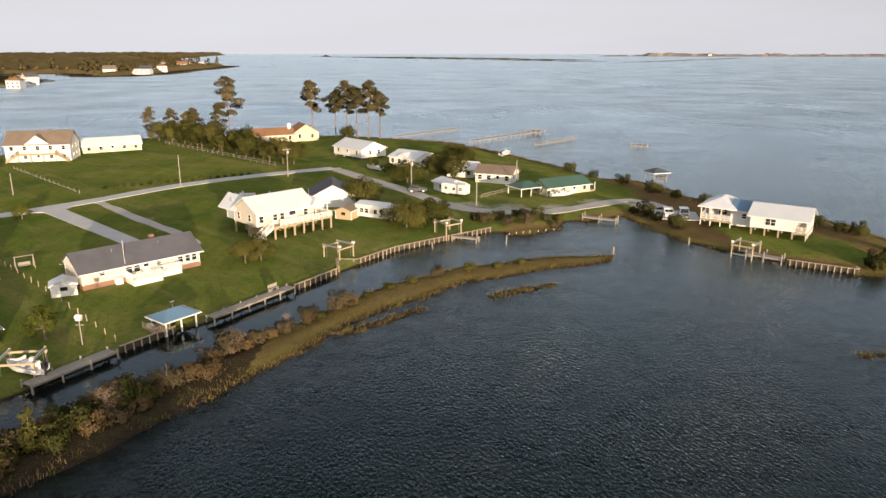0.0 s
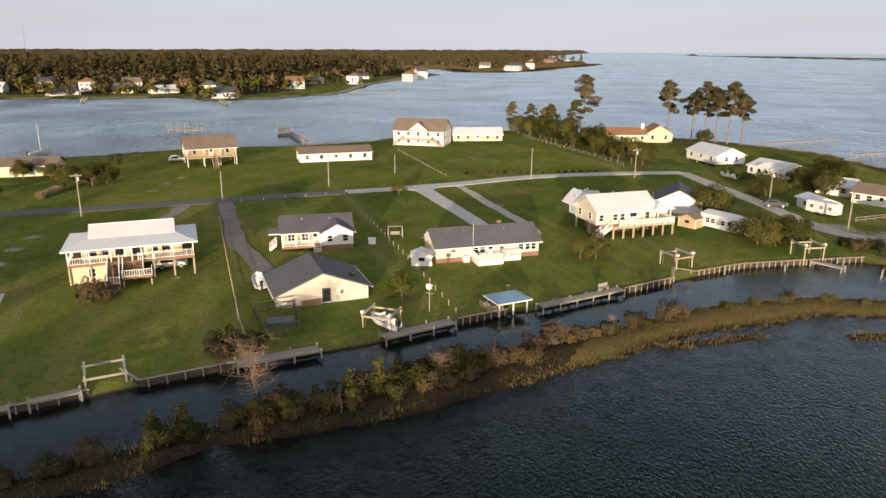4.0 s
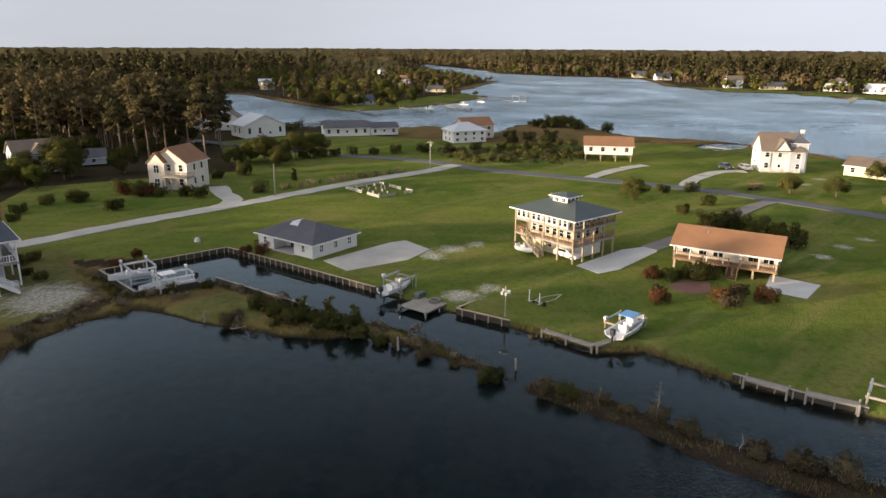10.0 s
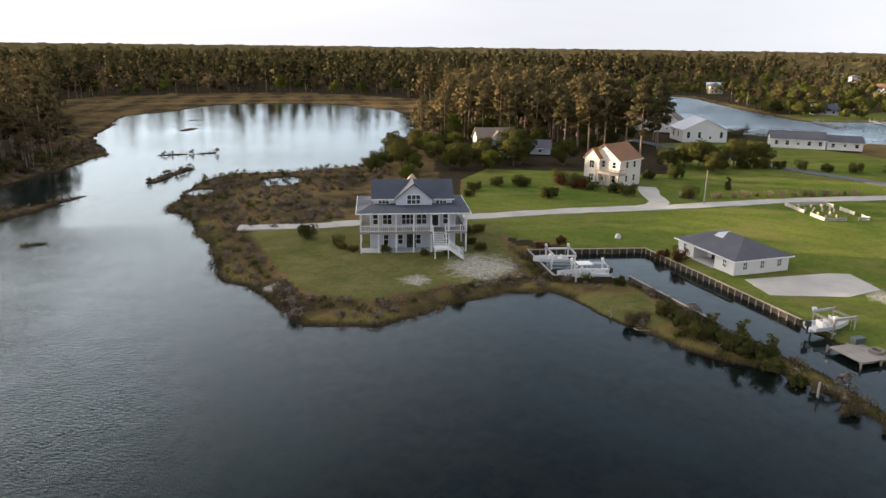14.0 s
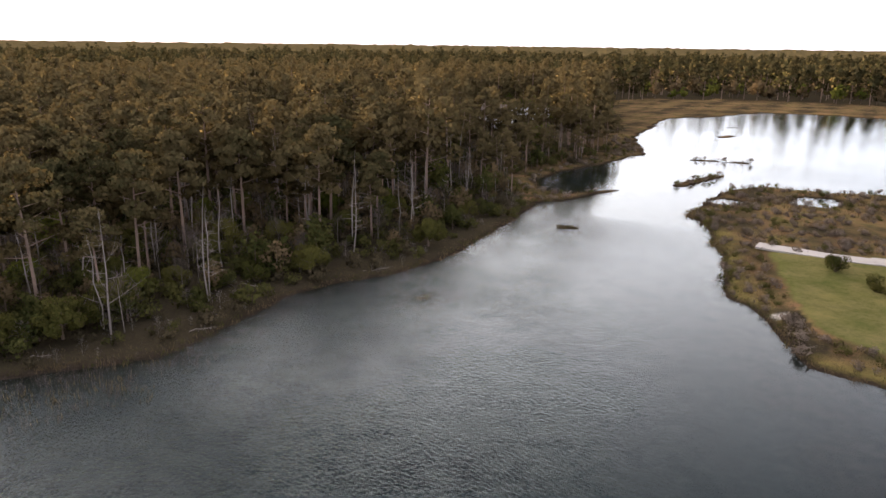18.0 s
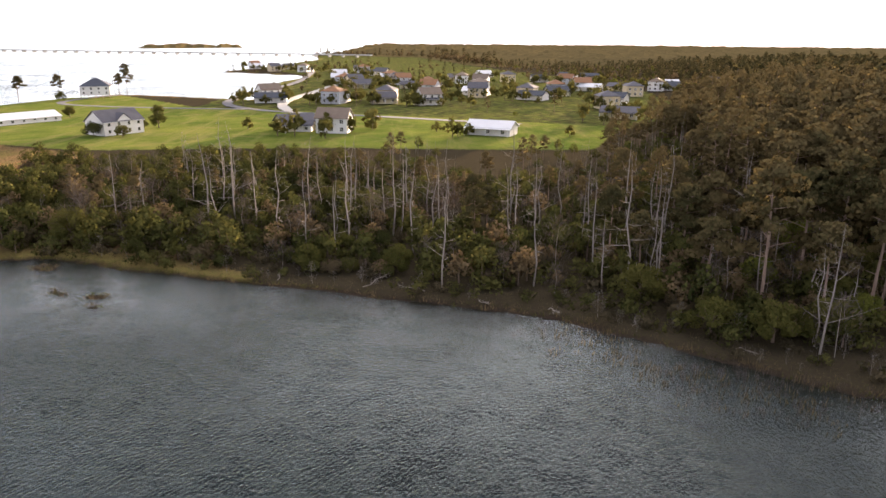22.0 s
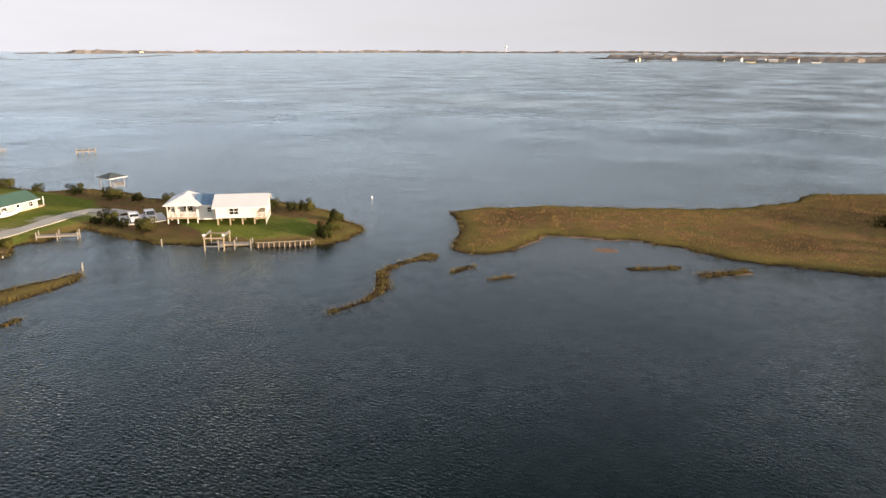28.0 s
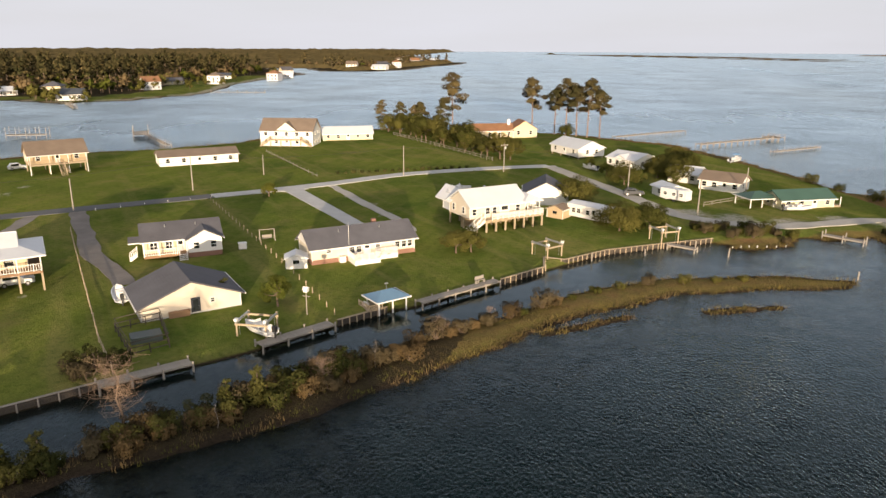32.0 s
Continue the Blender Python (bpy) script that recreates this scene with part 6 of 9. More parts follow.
# ---- canal walls, docks, boats ----
def bulkhead(label, points, top=0.88, mat="palewood", step=1.5):
    """A timber retaining wall along the water with its cap and piles."""
    root = thing("bulkhead", label, "bulkhead", *points[0], 0)
    o = Vector((*points[0], 0))
    bk = ("bulkhead_board", top)
    if bk not in CACHE:
        CACHE[bk] = Shape().box(-0.135, -0.06, -0.8, 0.135, 0.06, top - 0.08).mesh("board", M["darkwood"])
    key = ("bulkhead_pile", top, mat)
    if key not in CACHE:
        CACHE[key] = Shape().tube([(0, 0, -1.0), (0, 0, top + 0.03)], [0.085, 0.075], 7).mesh("support_post", M[mat])
    for a, b in zip(points, points[1:]):
        a, b = Vector((*a, 0)) - o, Vector((*b, 0)) - o
        d = (b - a).normalized()
        out = Vector((d.y, -d.x, 0))
        n = max(1, int((b - a).length / 0.28))
        turn = math.degrees(math.atan2(d.y, d.x))
        for k in range(n):
            p = a.lerp(b, (k + 0.5) / n) + out * random.uniform(-0.06, -0.03)
            part("board", CACHE[bk], None, root, at=pose(p.x, p.y, 0, 0, 0, turn))
        part("cap", Shape().beam(a + Vector((0, 0, top - 0.04)), b + Vector((0, 0, top - 0.04)), 0.28, 0.08), M[mat], root)
        part("waler", Shape().beam(a + out * 0.12 + Vector((0, 0, top - 0.3)), b + out * 0.12 + Vector((0, 0, top - 0.3)), 0.12, 0.18), M["darkwood"], root)
        m = max(1, int((b - a).length / step))
        for k in range(m):
            p = a.lerp(b, (k + 0.5) / m) + out * 0.24
            part("support_post", CACHE[key], None, root, at=pose(p.x, p.y, random.uniform(-0.06, 0.06)))
    return root


def walkway(label, points, width=1.3, top=0.95, mat="wood", name="dock", rails=False, pile_top=None, step=2.4):
    """A plank walk on piles along a line."""
    root = thing(name, label, "dock", *points[0], 0)
    o = Vector((*points[0], 0))
    f = Shape()
    hi = pile_top or top + 0.1
    key = ("dock_pile", hi, mat)
    if key not in CACHE:
        CACHE[key] = Shape().tube([(0, 0, -1.2), (0, 0, hi)], [0.12, 0.11], 7).mesh("support_post", M[mat])
    pk = ("dock_plank", width, mat)
    if pk not in CACHE:
        CACHE[pk] = Shape().box(-0.14, -width / 2, -0.05, 0.14, width / 2, 0).mesh("plank", M[mat])
    total = 0
    for a, b in zip(points, points[1:]):
        a, b = Vector((*a, 0)) - o, Vector((*b, 0)) - o
        d, up = (b - a).normalized(), Vector((0, 0, 1))
        side = Vector((-d.y, d.x, 0))
        turn = math.degrees(math.atan2(d.y, d.x))
        for e in (-1, 1):
            f.beam(a + side * e * (width / 2 - 0.15) + up * (top - 0.15), b + side * e * (width / 2 - 0.15) + up * (top - 0.15), 0.1, 0.2)
        n = int((b - a).length / 0.3)
        for k in range(n):
            p = a.lerp(b, (k + 0.5) / n)
            if total < 130 and o.length < 140:
                part("plank", CACHE[pk], None, root, at=pose(p.x, p.y, top, 0, 0, turn))
            else:
                f.add([p + d * s * 0.14 + side * t * width / 2 + up * z for z in (top - 0.05, top) for s, t in ((-1, -1), (1, -1), (1, 1), (-1, 1))],
                      [(3, 2, 1, 0), (4, 5, 6, 7), (0, 1, 5, 4), (1, 2, 6, 5), (2, 3, 7, 6), (3, 0, 4, 7)])
            total += 1
        m = max(1, int((b - a).length / step))
        for k in range(m + 1):
            for e in (-1, 1):
                p = a.lerp(b, k / m) + side * e * (width / 2 + 0.06)
                part("support_post", CACHE[key], None, root, at=pose(p.x, p.y, random.uniform(-0.05, 0.15)))
        if rails:
            for e in (-1, 1):
                f.beam(a + side * e * width / 2 + up * (top + 0.9), b + side * e * width / 2 + up * (top + 0.9), 0.09, 0.06)
    part("stringer", f, M[mat], root)
    return root


def boat_lift(label, x, y, angle, w=3.0, d=3.6, top=2.6, mat="palewood", motor=True):
    root = thing("boat_lift", label, "boat lift", x, y, 0, angle)
    key = ("lift_pile", top, mat)
    if key not in CACHE:
        CACHE[key] = Shape().tube([(0, 0, -1.2), (0, 0, top)], [0.12, 0.10], 8).mesh("support_post", M[mat])
    for px in (0, w):
        for py in (0, d):
            part("support_post", CACHE[key], None, root, at=pose(px, py, 0))
    for px in (0, w):
        part("top_beam", Shape().box(px - 0.09, -0.2, top - 0.35, px + 0.09, d + 0.2, top - 0.1), M["steel"], root)
        if motor:
            part("motor", Shape().box(px - 0.16, -0.25, top - 0.1, px + 0.16, 0.2, top + 0.2), M["trim"], root)
    for py in (0.0, d):
        part("cross_beam", Shape().box(-0.2, py - 0.07, top - 0.62, w + 0.2, py + 0.07, top - 0.4), M[mat], root)
    for py in (0.5, d - 0.5):
        part("cradle_beam", Shape().box(0.1, py - 0.08, 0.45, w - 0.1, py + 0.08, 0.65), M["steel"], root)
    for px in (0.1, w - 0.1):
        for py in (0.5, d - 0.5):
            part("cable", Shape().beam((px, py, 0.6), (px, py, top - 0.2), 0.03), M["steel"], root)
    return root


def boat(label, x, y, z, angle, length=6.5, beam=2.3, cover=None, ttop=False):
    """An open motor boat: lofted hull, inner deck, console, outboard."""
    root = thing("motor_boat", label, "boat", x, y, z, angle)
    key = ("boat", length, beam)
    if key not in CACHE:
        s, i, n = Shape(), Shape(), 9
        rows = []
        for k in range(n + 1):
            t = k / n
            half = beam / 2 * (1 - max(0, (t - 0.45) / 0.55) ** 2.2) + 0.02
            keel, sheer = 0.12 + 0.55 * max(0, (t - 0.6) / 0.4) ** 2, 0.95 + 0.32 * t * t
            px = -length / 2 + length * t
            rows.append([(px, -half, sheer), (px, -half * 0.86, keel + 0.35), (px, 0, keel), (px, half * 0.86, keel + 0.35), (px, half, sheer), (px, half * 0.86, sheer), (px, half * 0.8, 0.5), (px, -half * 0.8, 0.5), (px, -half * 0.86, sheer)])
        verts = [p for r in rows for p in r]
        faces = [(a * 9 + b, a * 9 + (b + 1) % 9, (a + 1) * 9 + (b + 1) % 9, (a + 1) * 9 + b) for a in range(n) for b in range(9)]
        s.add(verts, [f[::-1] for f in faces] + [tuple(range(9)), tuple(range(n * 9, n * 9 + 9))[::-1]])
        con = Shape().box(-0.5, -0.45, 0.5, 0.4, 0.45, 1.35).add([(0.1, -0.42, 1.35), (0.4, -0.42, 1.35), (0.1, 0.42, 1.35), (0.4, 0.42, 1.35), (0.05, -0.4, 1.8), (0.05, 0.4, 1.8)], [(0, 1, 4), (1, 3, 5, 4), (3, 2, 5), (2, 0, 4, 5), (0, 2, 3, 1)])
        seat = Shape().box(-1.5, -0.5, 0.5, -0.9, 0.5, 1.0).box(-1.55, -0.5, 1.0, -1.42, 0.5, 1.35)
        motor = Shape().box(-length / 2 - 0.55, -0.22, 0.85, -length / 2 - 0.05, 0.22, 1.5).tube([(-length / 2 - 0.3, 0, 0.9), (-length / 2 - 0.32, 0, -0.05)], [0.13, 0.09], 7)
        CACHE[key] = [s.mesh("hull", M["hull"]), con.mesh("console", M["hull"]), seat.mesh("seat", M["trim"]), motor.mesh("outboard_motor", M["black"])]
    for nm, me in zip(("hull", "console", "seat", "outboard_motor"), CACHE[key]):
        part(nm, me, None, root)
    if ttop or cover:
        t = Shape().box(-1.1, -0.85, 2.25, 0.9, 0.85, 2.33)
        part("canopy", t, M[cover or "trim"], root)
        for px in (-0.8, 0.6):
            for py in (-0.6, 0.6):
                part("canopy_pole", Shape().beam((px, py, 0.6), (px * 1.05, py * 1.2, 2.27), 0.05), M["steel"], root)
    return root


bulkhead("pale timber bulkhead round the canal head", [(-93.3, -52.8), (-99.6, -45.9), (-106.1, -38.8), (-96.5, -24.3), (-88.6, -12.6)], step=1.2)
bulkhead("pale timber bulkhead beside the boat ramp", [(-84.2, 0.6), (-81.4, -1.5), (-77.8, 4.8)])
bulkhead("weathered timber bulkhead below the cream house", [(-65.2, 26.2), (-61.6, 31.4), (-59.0, 36.0)], mat="wood")
bulkhead("weathered timber bulkhead along the mown canal bank", [(-60.5, 40.5), (-56.6, 39.6), (-51, 48.3)], mat="wood")
bulkhead("pale timber bulkhead beside the boathouse", [(-37.3, 69.6), (-33.6, 75.6)], step=1.0)
bulkhead("sunlit timber bulkhead curving along the lawn", [(-23.0, 90.9), (-18.5, 98.6), (-19.5, 103.5), (-16.2, 103.4), (-11, 110.8), (-3.8, 117), (5.3, 124.3)], step=1.0)
bulkhead("white timber bulkhead on the outer point", [(50.2, 105.2), (58.4, 100.4), (58.9, 101.8)], step=0.8)
bulkhead("grey timber edge round the boat slip", [(-88.6, -35.8), (-89.2, -36.8), (-84.6, -43.3), (-93.0, -52.4)], 0.9, "wood")
bulkhead("low grey timber edging on the canal's inner bank", [(-81.8, -20.2), (-86.6, -27.5), (-91.6, -35.2)], 0.7, "wood")
walkway("weathered grey walkway along the canal bank", [(-51.2, 47.2), (-46.2, 54.4)], 1.6, 0.84, pile_top=1.1)
walkway("weathered grey walkway beside the boat lift", [(-42.0, 60.4), (-37.6, 68.6)], 1.6, 0.84, pile_top=1.1)
walkway("grey plank walkway from the boathouse", [(-30.4, 78.4), (-23.4, 90.0)], 1.4)
walkway("short weathered grey mooring dock", [(-64.2, 27.0), (-62.0, 30.2)], 0.9)
walkway("grey plank mooring dock with low rails", [(-75.4, 8.6), (-71.4, 13.6)], 0.8, 0.75)
walkway("short plank dock by the lift", [(-71.4, 13.6), (-73.4, 16.4)], 0.9, 0.8)
walkway("square grey plank dock beside the ramp", [(-81.2, -7.0), (-85.6, -3.9)], 4.2, 0.62)
walkway("small plank dock below the bulkhead", [(-1.6, 118.2), (2.6, 116.6)], 1.2, 0.8)
walkway("small plank dock at the cove", [(23.6, 134.0), (29.4, 131.0)], 1.4, 0.8, pile_top=1.4)
walkway("plank dock at the outer point", [(45.4, 108.6), (49.6, 105.4)], 1.5, 0.9, pile_top=1.6)
walkway("narrow plank pier beside the canal lift", [(-61.4, 31.6), (-59.4, 35.4)], 0.9, 0.95)
walkway("long timber pier into the sound", [(-25.2, 259), (-2.3, 288)], 1.8, 1.3, "wood", pile_top=1.6, step=3.5)
walkway("long timber pier with end platform", [(3, 247), (28.8, 277)], 2.0, 1.4, "wood", pile_top=1.8, step=3.0)
walkway("square platform at the pier's end", [(26, 279), (31, 276)], 4.5, 1.4, "wood", rails=True, pile_top=2.3, step=1.6)
walkway("derelict low timber pier", [(25, 242), (40.5, 260)], 1.2, 0.7, pile_top=1.4, step=3.0)
walkway("lone timber platform on piles in the sound", [(57, 240), (62, 238.4)], 3.0, 1.0, pile_top=1.6, step=1.6)
walkway("timber pier into the bay", [(-157, 184), (-183.5, 204)], 1.6, 1.3, rails=True, pile_top=2.0, step=3.5)
walkway("boat platform at the end of the bay pier", [(-183, 201), (-192, 211)], 5.0, 1.4, pile_top=3.6, step=2.5)
walkway("timber boat dock out in the bay", [(-216, 192), (-228, 186)], 3.0, 1.3, pile_top=4.0, step=3.0)
walkway("small floating dock in the marsh pond", [(-236, 76), (-231, 81)], 2.4, 0.5)
boat_lift("weathered timber boat lift at the bulkhead", -59.8, 36.2, 57, 3.6, 3.4, 2.0, "wood", False)
boat_lift("boat lift with white top beams by the walkway", -45.6, 61.6, 10, 3.4, 3.2, 2.7)
boat_lift("pale timber boat lift below the lawn", -18.8, 102.6, 55, 3.0, 3.4, 3.0)
boat_lift("pale timber boat lift near the cove", -2.8, 117.6, 38, 3.2, 3.4, 3.2)
boat_lift("sunlit pale timber boat lift on the outer point", 43.0, 109.0, -40, 3.2, 3.6, 2.6)
boat_lift("timber boat lift with raised boat", -76.3, 15.6, 50, 3.2, 3.4, 2.0)
boat_lift("white boat lift frame in the slip", -94.2, -46.2, -48, 3.4, 4.0, 2.6, "trim")
boat_lift("white boat lift frame at the slip's mouth", -91.2, -39.2, -50, 4.4, 3.0, 2.4, "trim")
boat_lift("grey boat lift beside the plank dock", -88.2, -11.4, 55, 3.0, 3.0, 2.6, "wood")
boat("white open boat with blue canopy on a lift", -75.1, 18.0, 0.75, 140, 6.6, 2.4, "bluecover")
boat("white motor boat on a lift by the walkway", -43.8, 63.2, 0.7, 164, 4.6, 1.9)
boat("white motor boat in the slip", -90.6, -47.0, 0.35, -46, 5.6, 2.1)
boat("long white motor boat moored in the slip", -87.6, -40.4, 0.2, -46, 7.4, 2.4, ttop=True)
boat("white motor boat beside the plank dock", -87.9, -9.6, 0.5, 145, 5.6, 2.1)
pit = Shape()
for k in range(14):
    a = 2 * math.pi * k / 14
    pit.beam((0.62 * math.cos(a), 0.62 * math.sin(a), 0.02), (0.62 * math.cos(a), 0.62 * math.sin(a), 0.34), 0.27)
solid("fire_pit", pit, M["darkgravel"], "round dark stone fire pit on the plank dock", "fire pit", at=pose(-84.0, -4.4, 0.62))
solid("deck_box", Shape().box(-0.7, -0.4, 0, 0.7, 0.4, 0.6).box(-0.74, -0.44, 0.6, 0.74, 0.44, 0.68), M["greenroof"], "grey-green storage box on the plank dock", "box", at=pose(-85.6, -6.4, 0.62, 0, 0, 145))
boat("small boat under the house", -105.6, 8.2, 0.9, 43, 3.2, 1.1)
boat("boat on the gravel beside the garage", -66.4, 66.4, 0.95, 140, 5.0, 1.9)
boat("grey boat parked on the lawn", -47.6, 147.6, 0.9, 10, 5.5, 2.0)
boat("white boat in front of the green-roofed cottage", 21.6, 151.8, 0.9, 20, 5.5, 2.0)
boat("boat under a blue cover near the shore", 13.0, 214.0, 0.9, 60, 6.0, 2.2, "bluecover")
boat("white boat parked beside the lane", -24.0, 186.5, 0.9, 140, 5.5, 2.1)
boat("white sailing skiff on the bay", -214.0, 126.0, 0.0, 80, 7.0, 2.2)
solid("sailboat_mast", Shape().tube([(0, 0, 0.6), (0, 0, 9.5)], [0.07, 0.05], 6), M["trim"], "slim white mast of the moored skiff", "mast", at=pose(-214.0, 126.0, 0))

# boathouse with a blue metal roof
b = thing("boathouse", "open boathouse with blue metal roof over the canal", "boathouse", -35.6, 75.2, 0, 55)
b.scale = (0.86, 0.86, 0.86)
roof(b, "hip", 0, 5.0, -2.2, 1.6, 2.0, 1.1, "bluemetal", 0.3, inset=1.9)
posts(b, [(px, py) for px in (0.2, 2.5, 4.8) for py in (-2.0, 1.4)], -1.0, 2.05, 0.18, "trim", "post")
part("ceiling_beam", Shape().box(0.1, -2.1, 1.8, 4.9, -1.9, 2.0).box(0.1, 1.3, 1.8, 4.9, 1.5, 2.0), M["trim"], b)
deck(b, -1.2, 1.0, -1.8, 1.6, 0.95, "palewood", "platform")
railing(b, [(-1.1, 1.5), (-1.1, -1.7), (0.9, -1.7)], 0.95, "palewood", 0.7)
part("bench", Shape().box(-0.8, -0.2, 1.32, -0.3, 1.2, 1.4).box(-0.8, -0.2, 0.95, -0.7, 1.2, 1.32), M["trim"], b)
part("weather_vane", Shape().tube([(2.5, -0.3, 2.9), (2.5, -0.3, 4.0)], [0.03, 0.03], 5).box(2.2, -0.32, 3.9, 2.8, -0.28, 4.08), M["steel"], b)
# gazebo on the outer shore
g = thing("gazebo", "small grey waterside gazebo on posts", "gazebo", 46.5, 170.5, 0.3, 20)
roof(g, "hip", 0, 4, 0, 4, 2.6, 1.2, "greenroof", 0.4)
posts(g, [(0.2, 0.2), (3.8, 0.2), (0.2, 3.8), (3.8, 3.8)], 0, 2.6, 0.16, "wood", "post")
railing(g, [(0.2, 0.2), (3.8, 0.2), (3.8, 3.8)], 0.5, "wood")


# ---- poles, lamps, fences ----
def utility_pole(label, x, y, tall=7.6, arm=True, angle=0.0, box=True):
    r = thing("utility_pole", label, "pole", x, y, 0.7, angle, "poles along the lane")
    part("pole", Shape().tube([(0, 0, 0), (0.03, 0, tall * 0.6), (0.05, 0.02, tall)], [0.15, 0.125, 0.10], 8), M["wood"], r)
    if arm:
        part("crossarm", Shape().box(-1.0, -0.06, tall - 0.6, 1.0, 0.06, tall - 0.46), M["wood"], r)
        for px in (-0.9, -0.4, 0.4, 0.9):
            part("insulator", Shape().tube([(px, 0, tall - 0.46), (px, 0, tall - 0.3)], [0.05, 0.04], 6), M["trim"], r)
    if box:
        part("transformer", Shape().tube([(0.32, 0, tall - 1.5), (0.32, 0, tall - 0.8)], [0.2, 0.2], 10), M["steel"], r)
    return r


for px, py, tall, arm in ((-182.9, -11.8, 7.5, True), (-124.8, 79.5, 8.5, True), (-145.4, -42.2, 7.0, False), (-112.0, 103.0, 6.5, False), (-103.5, 127.8, 7.6, False), (-100.1, 150.7, 5.0, False), (-66.6, 161.5, 7.6, False), (2.8, 142.2, 7.0, False), (-44.5, 175.6, 7.5, True), (-88.0, -77.5, 7.0, True), (-12, 161, 7.0, True), (12.5, 163, 6.5, False)):
    utility_pole("weathered wooden utility pole beside the lane", px, py, tall, arm, random.uniform(20, 70), arm)
w = Shape()
line = [(-182.9, -11.8, 7.4), (-124.8, 79.5, 8.4), (-103.5, 127.8, 7.9), (-66.6, 161.5, 7.9), (-44.5, 175.6, 7.5), (-12, 161, 7.2)]
for a, b in zip(line, line[1:]):
    a, b = Vector(a), Vector(b)
    pts = [a.lerp(b, k / 8) - Vector((0, 0, 1.6 * (1 - (2 * k / 8 - 1) ** 2) * (b - a).length / 100)) for k in range(9)]
    w.tube(pts, [0.025] * 9, 4)
solid("power_line", w, M["black"], "thin sagging power line between poles", "cable")
l = thing("yard_lamp", "grey yard post with a white bird house", "lamp", -41.6, 70.0, 0.75)
part("post", Shape().tube([(0, 0, 0), (0, 0, 3.0)], [0.07, 0.06], 8), M["wood"], l)
part("crossbar", Shape().box(-0.5, -0.04, 2.35, 0.5, 0.04, 2.43), M["wood"], l)
part("bird_house", Shape().box(-0.25, -0.25, 2.95, 0.25, 0.25, 3.35).gable(-0.25, 0.25, -0.25, 0.25, 3.35, 0.2, 0.08, 0.04), M["trim"], l)
l = thing("lantern_post", "tall pale lamp post with five lanterns by the canal", "lamp", -79.2, 4.3, 0.75)
part("post", Shape().tube([(0, 0, 0), (0, 0, 3.8)], [0.1, 0.07], 8), M["palewood"], l)
for k in range(5):
    a = k * 1.2566
    q = part("lantern", Shape().tube([(0.45 * math.cos(a), 0.45 * math.sin(a), 2.8 + 0.2 * (k % 2)), (0.45 * math.cos(a), 0.45 * math.sin(a), 3.15 + 0.2 * (k % 2))], [0.12, 0.16], 8), M["trim"], l)
    part("bracket", Shape().beam((0, 0, 3.3), (0.45 * math.cos(a), 0.45 * math.sin(a), 3.15 + 0.2 * (k % 2)), 0.05), M["steel"], q)


def fence(label, points, gap=2.4, tall=1.1, mat="wood", rails=2, cat="fence"):
    root = thing("fence", label, cat, *points[0], 0.75)
    o = Vector((*points[0], 0))
    key = ("fence_post", tall, mat)
    if key not in CACHE:
        CACHE[key] = Shape().box(-0.045, -0.045, 0, 0.045, 0.045, tall).mesh("post", M[mat])
    for a, b in zip(points, points[1:]):
        a, b = Vector((*a, 0)) - o, Vector((*b, 0)) - o
        n = max(1, int((b - a).length / gap))
        for k in range(n + 1):
            p = a.lerp(b, k / n)
            part("post", CACHE[key], None, root, at=pose(p.x, p.y, random.uniform(-0.08, 0.04), random.uniform(-3, 3), random.uniform(-3, 3), 0))
        for k in range(rails):
            z = Vector((0, 0, tall * (0.4 + 0.5 * k)))
            part("rail", Shape().beam(a + z, b + z, 0.05, 0.09), M[mat], root)
    return root


fence("weathered split-rail fence between two lawns", [(-99.3, 90.2), (-79, 72.6), (-58.6, 55.0), (-51.4, 49.4)], rails=2, mat="palewood")
fence("line of white fence posts with wire", [(-93.2, 120.4), (-70.4, 100.1), (-53.6, 85.4), (-46.9, 79), (-38.4, 71)], 2.6, 0.85, "palewood", 0)
fence("row of short wooden posts along the track", [(-121.2, 184.7), (-103, 168), (-86, 152.5)], 3.0, 1.0, "wood", 1)
fence("row of white marker posts along the lane", [(-108.4, 104.9), (-95.1, 123.3)], 4.0, 0.5, "trim", 0)
fence("wire fence along the tree row", [(-102, 238), (-78, 216), (-52, 192)], 3.0, 1.2, "wood", 2)
fence("low wire fence by the lane", [(4, 150), (12, 160), (20, 166)], 2.4, 1.0, "wood", 2)
fence("row of old mooring stakes off the cove", [(8.2, 119.4), (12, 121), (16.4, 122.6)], 1.3, 0.3, "trim", 0)
fence("row of old stakes in the sound", [(36, 205), (50, 218), (62, 222)], 3.0, 0.5, "wood", 0)
fence("dark wooden pen fence behind the garage", [(-59.1, 57.9), (-56.7, 62.3), (-50.5, 56.5), (-52.5, 53.1), (-59.1, 57.9)], 1.6, 1.2, "darkwood", 3)
solid("pen_tank", Shape().box(-1.6, -1.0, 0, 1.6, 1.0, 0.7), M["greenroof"], "dark blue-grey tank inside the pen", "tank", at=pose(-54.4, 57.4, 0.8, 0, 0, 48))
solid("well_cover", Shape().tube([(0, 0, 0), (0, 0, 0.25), (0, 0, 0.6), (0, 0, 0.72)], [0.55, 0.52, 0.36, 0.1], 10), M["concrete"], "pale domed well cover on the grass", "well cover", at=pose(-109.2, -44.8, 0.8))
solid("utility_box", Shape().box(-0.6, -0.45, 0, 0.6, 0.45, 0.9).box(-0.65, -0.5, 0.9, 0.65, 0.5, 0.96), M["trim"], "white utility box beside the fence", "utility box", at=pose(-65.7, 91.8, 0.8, 0, 0, 40))
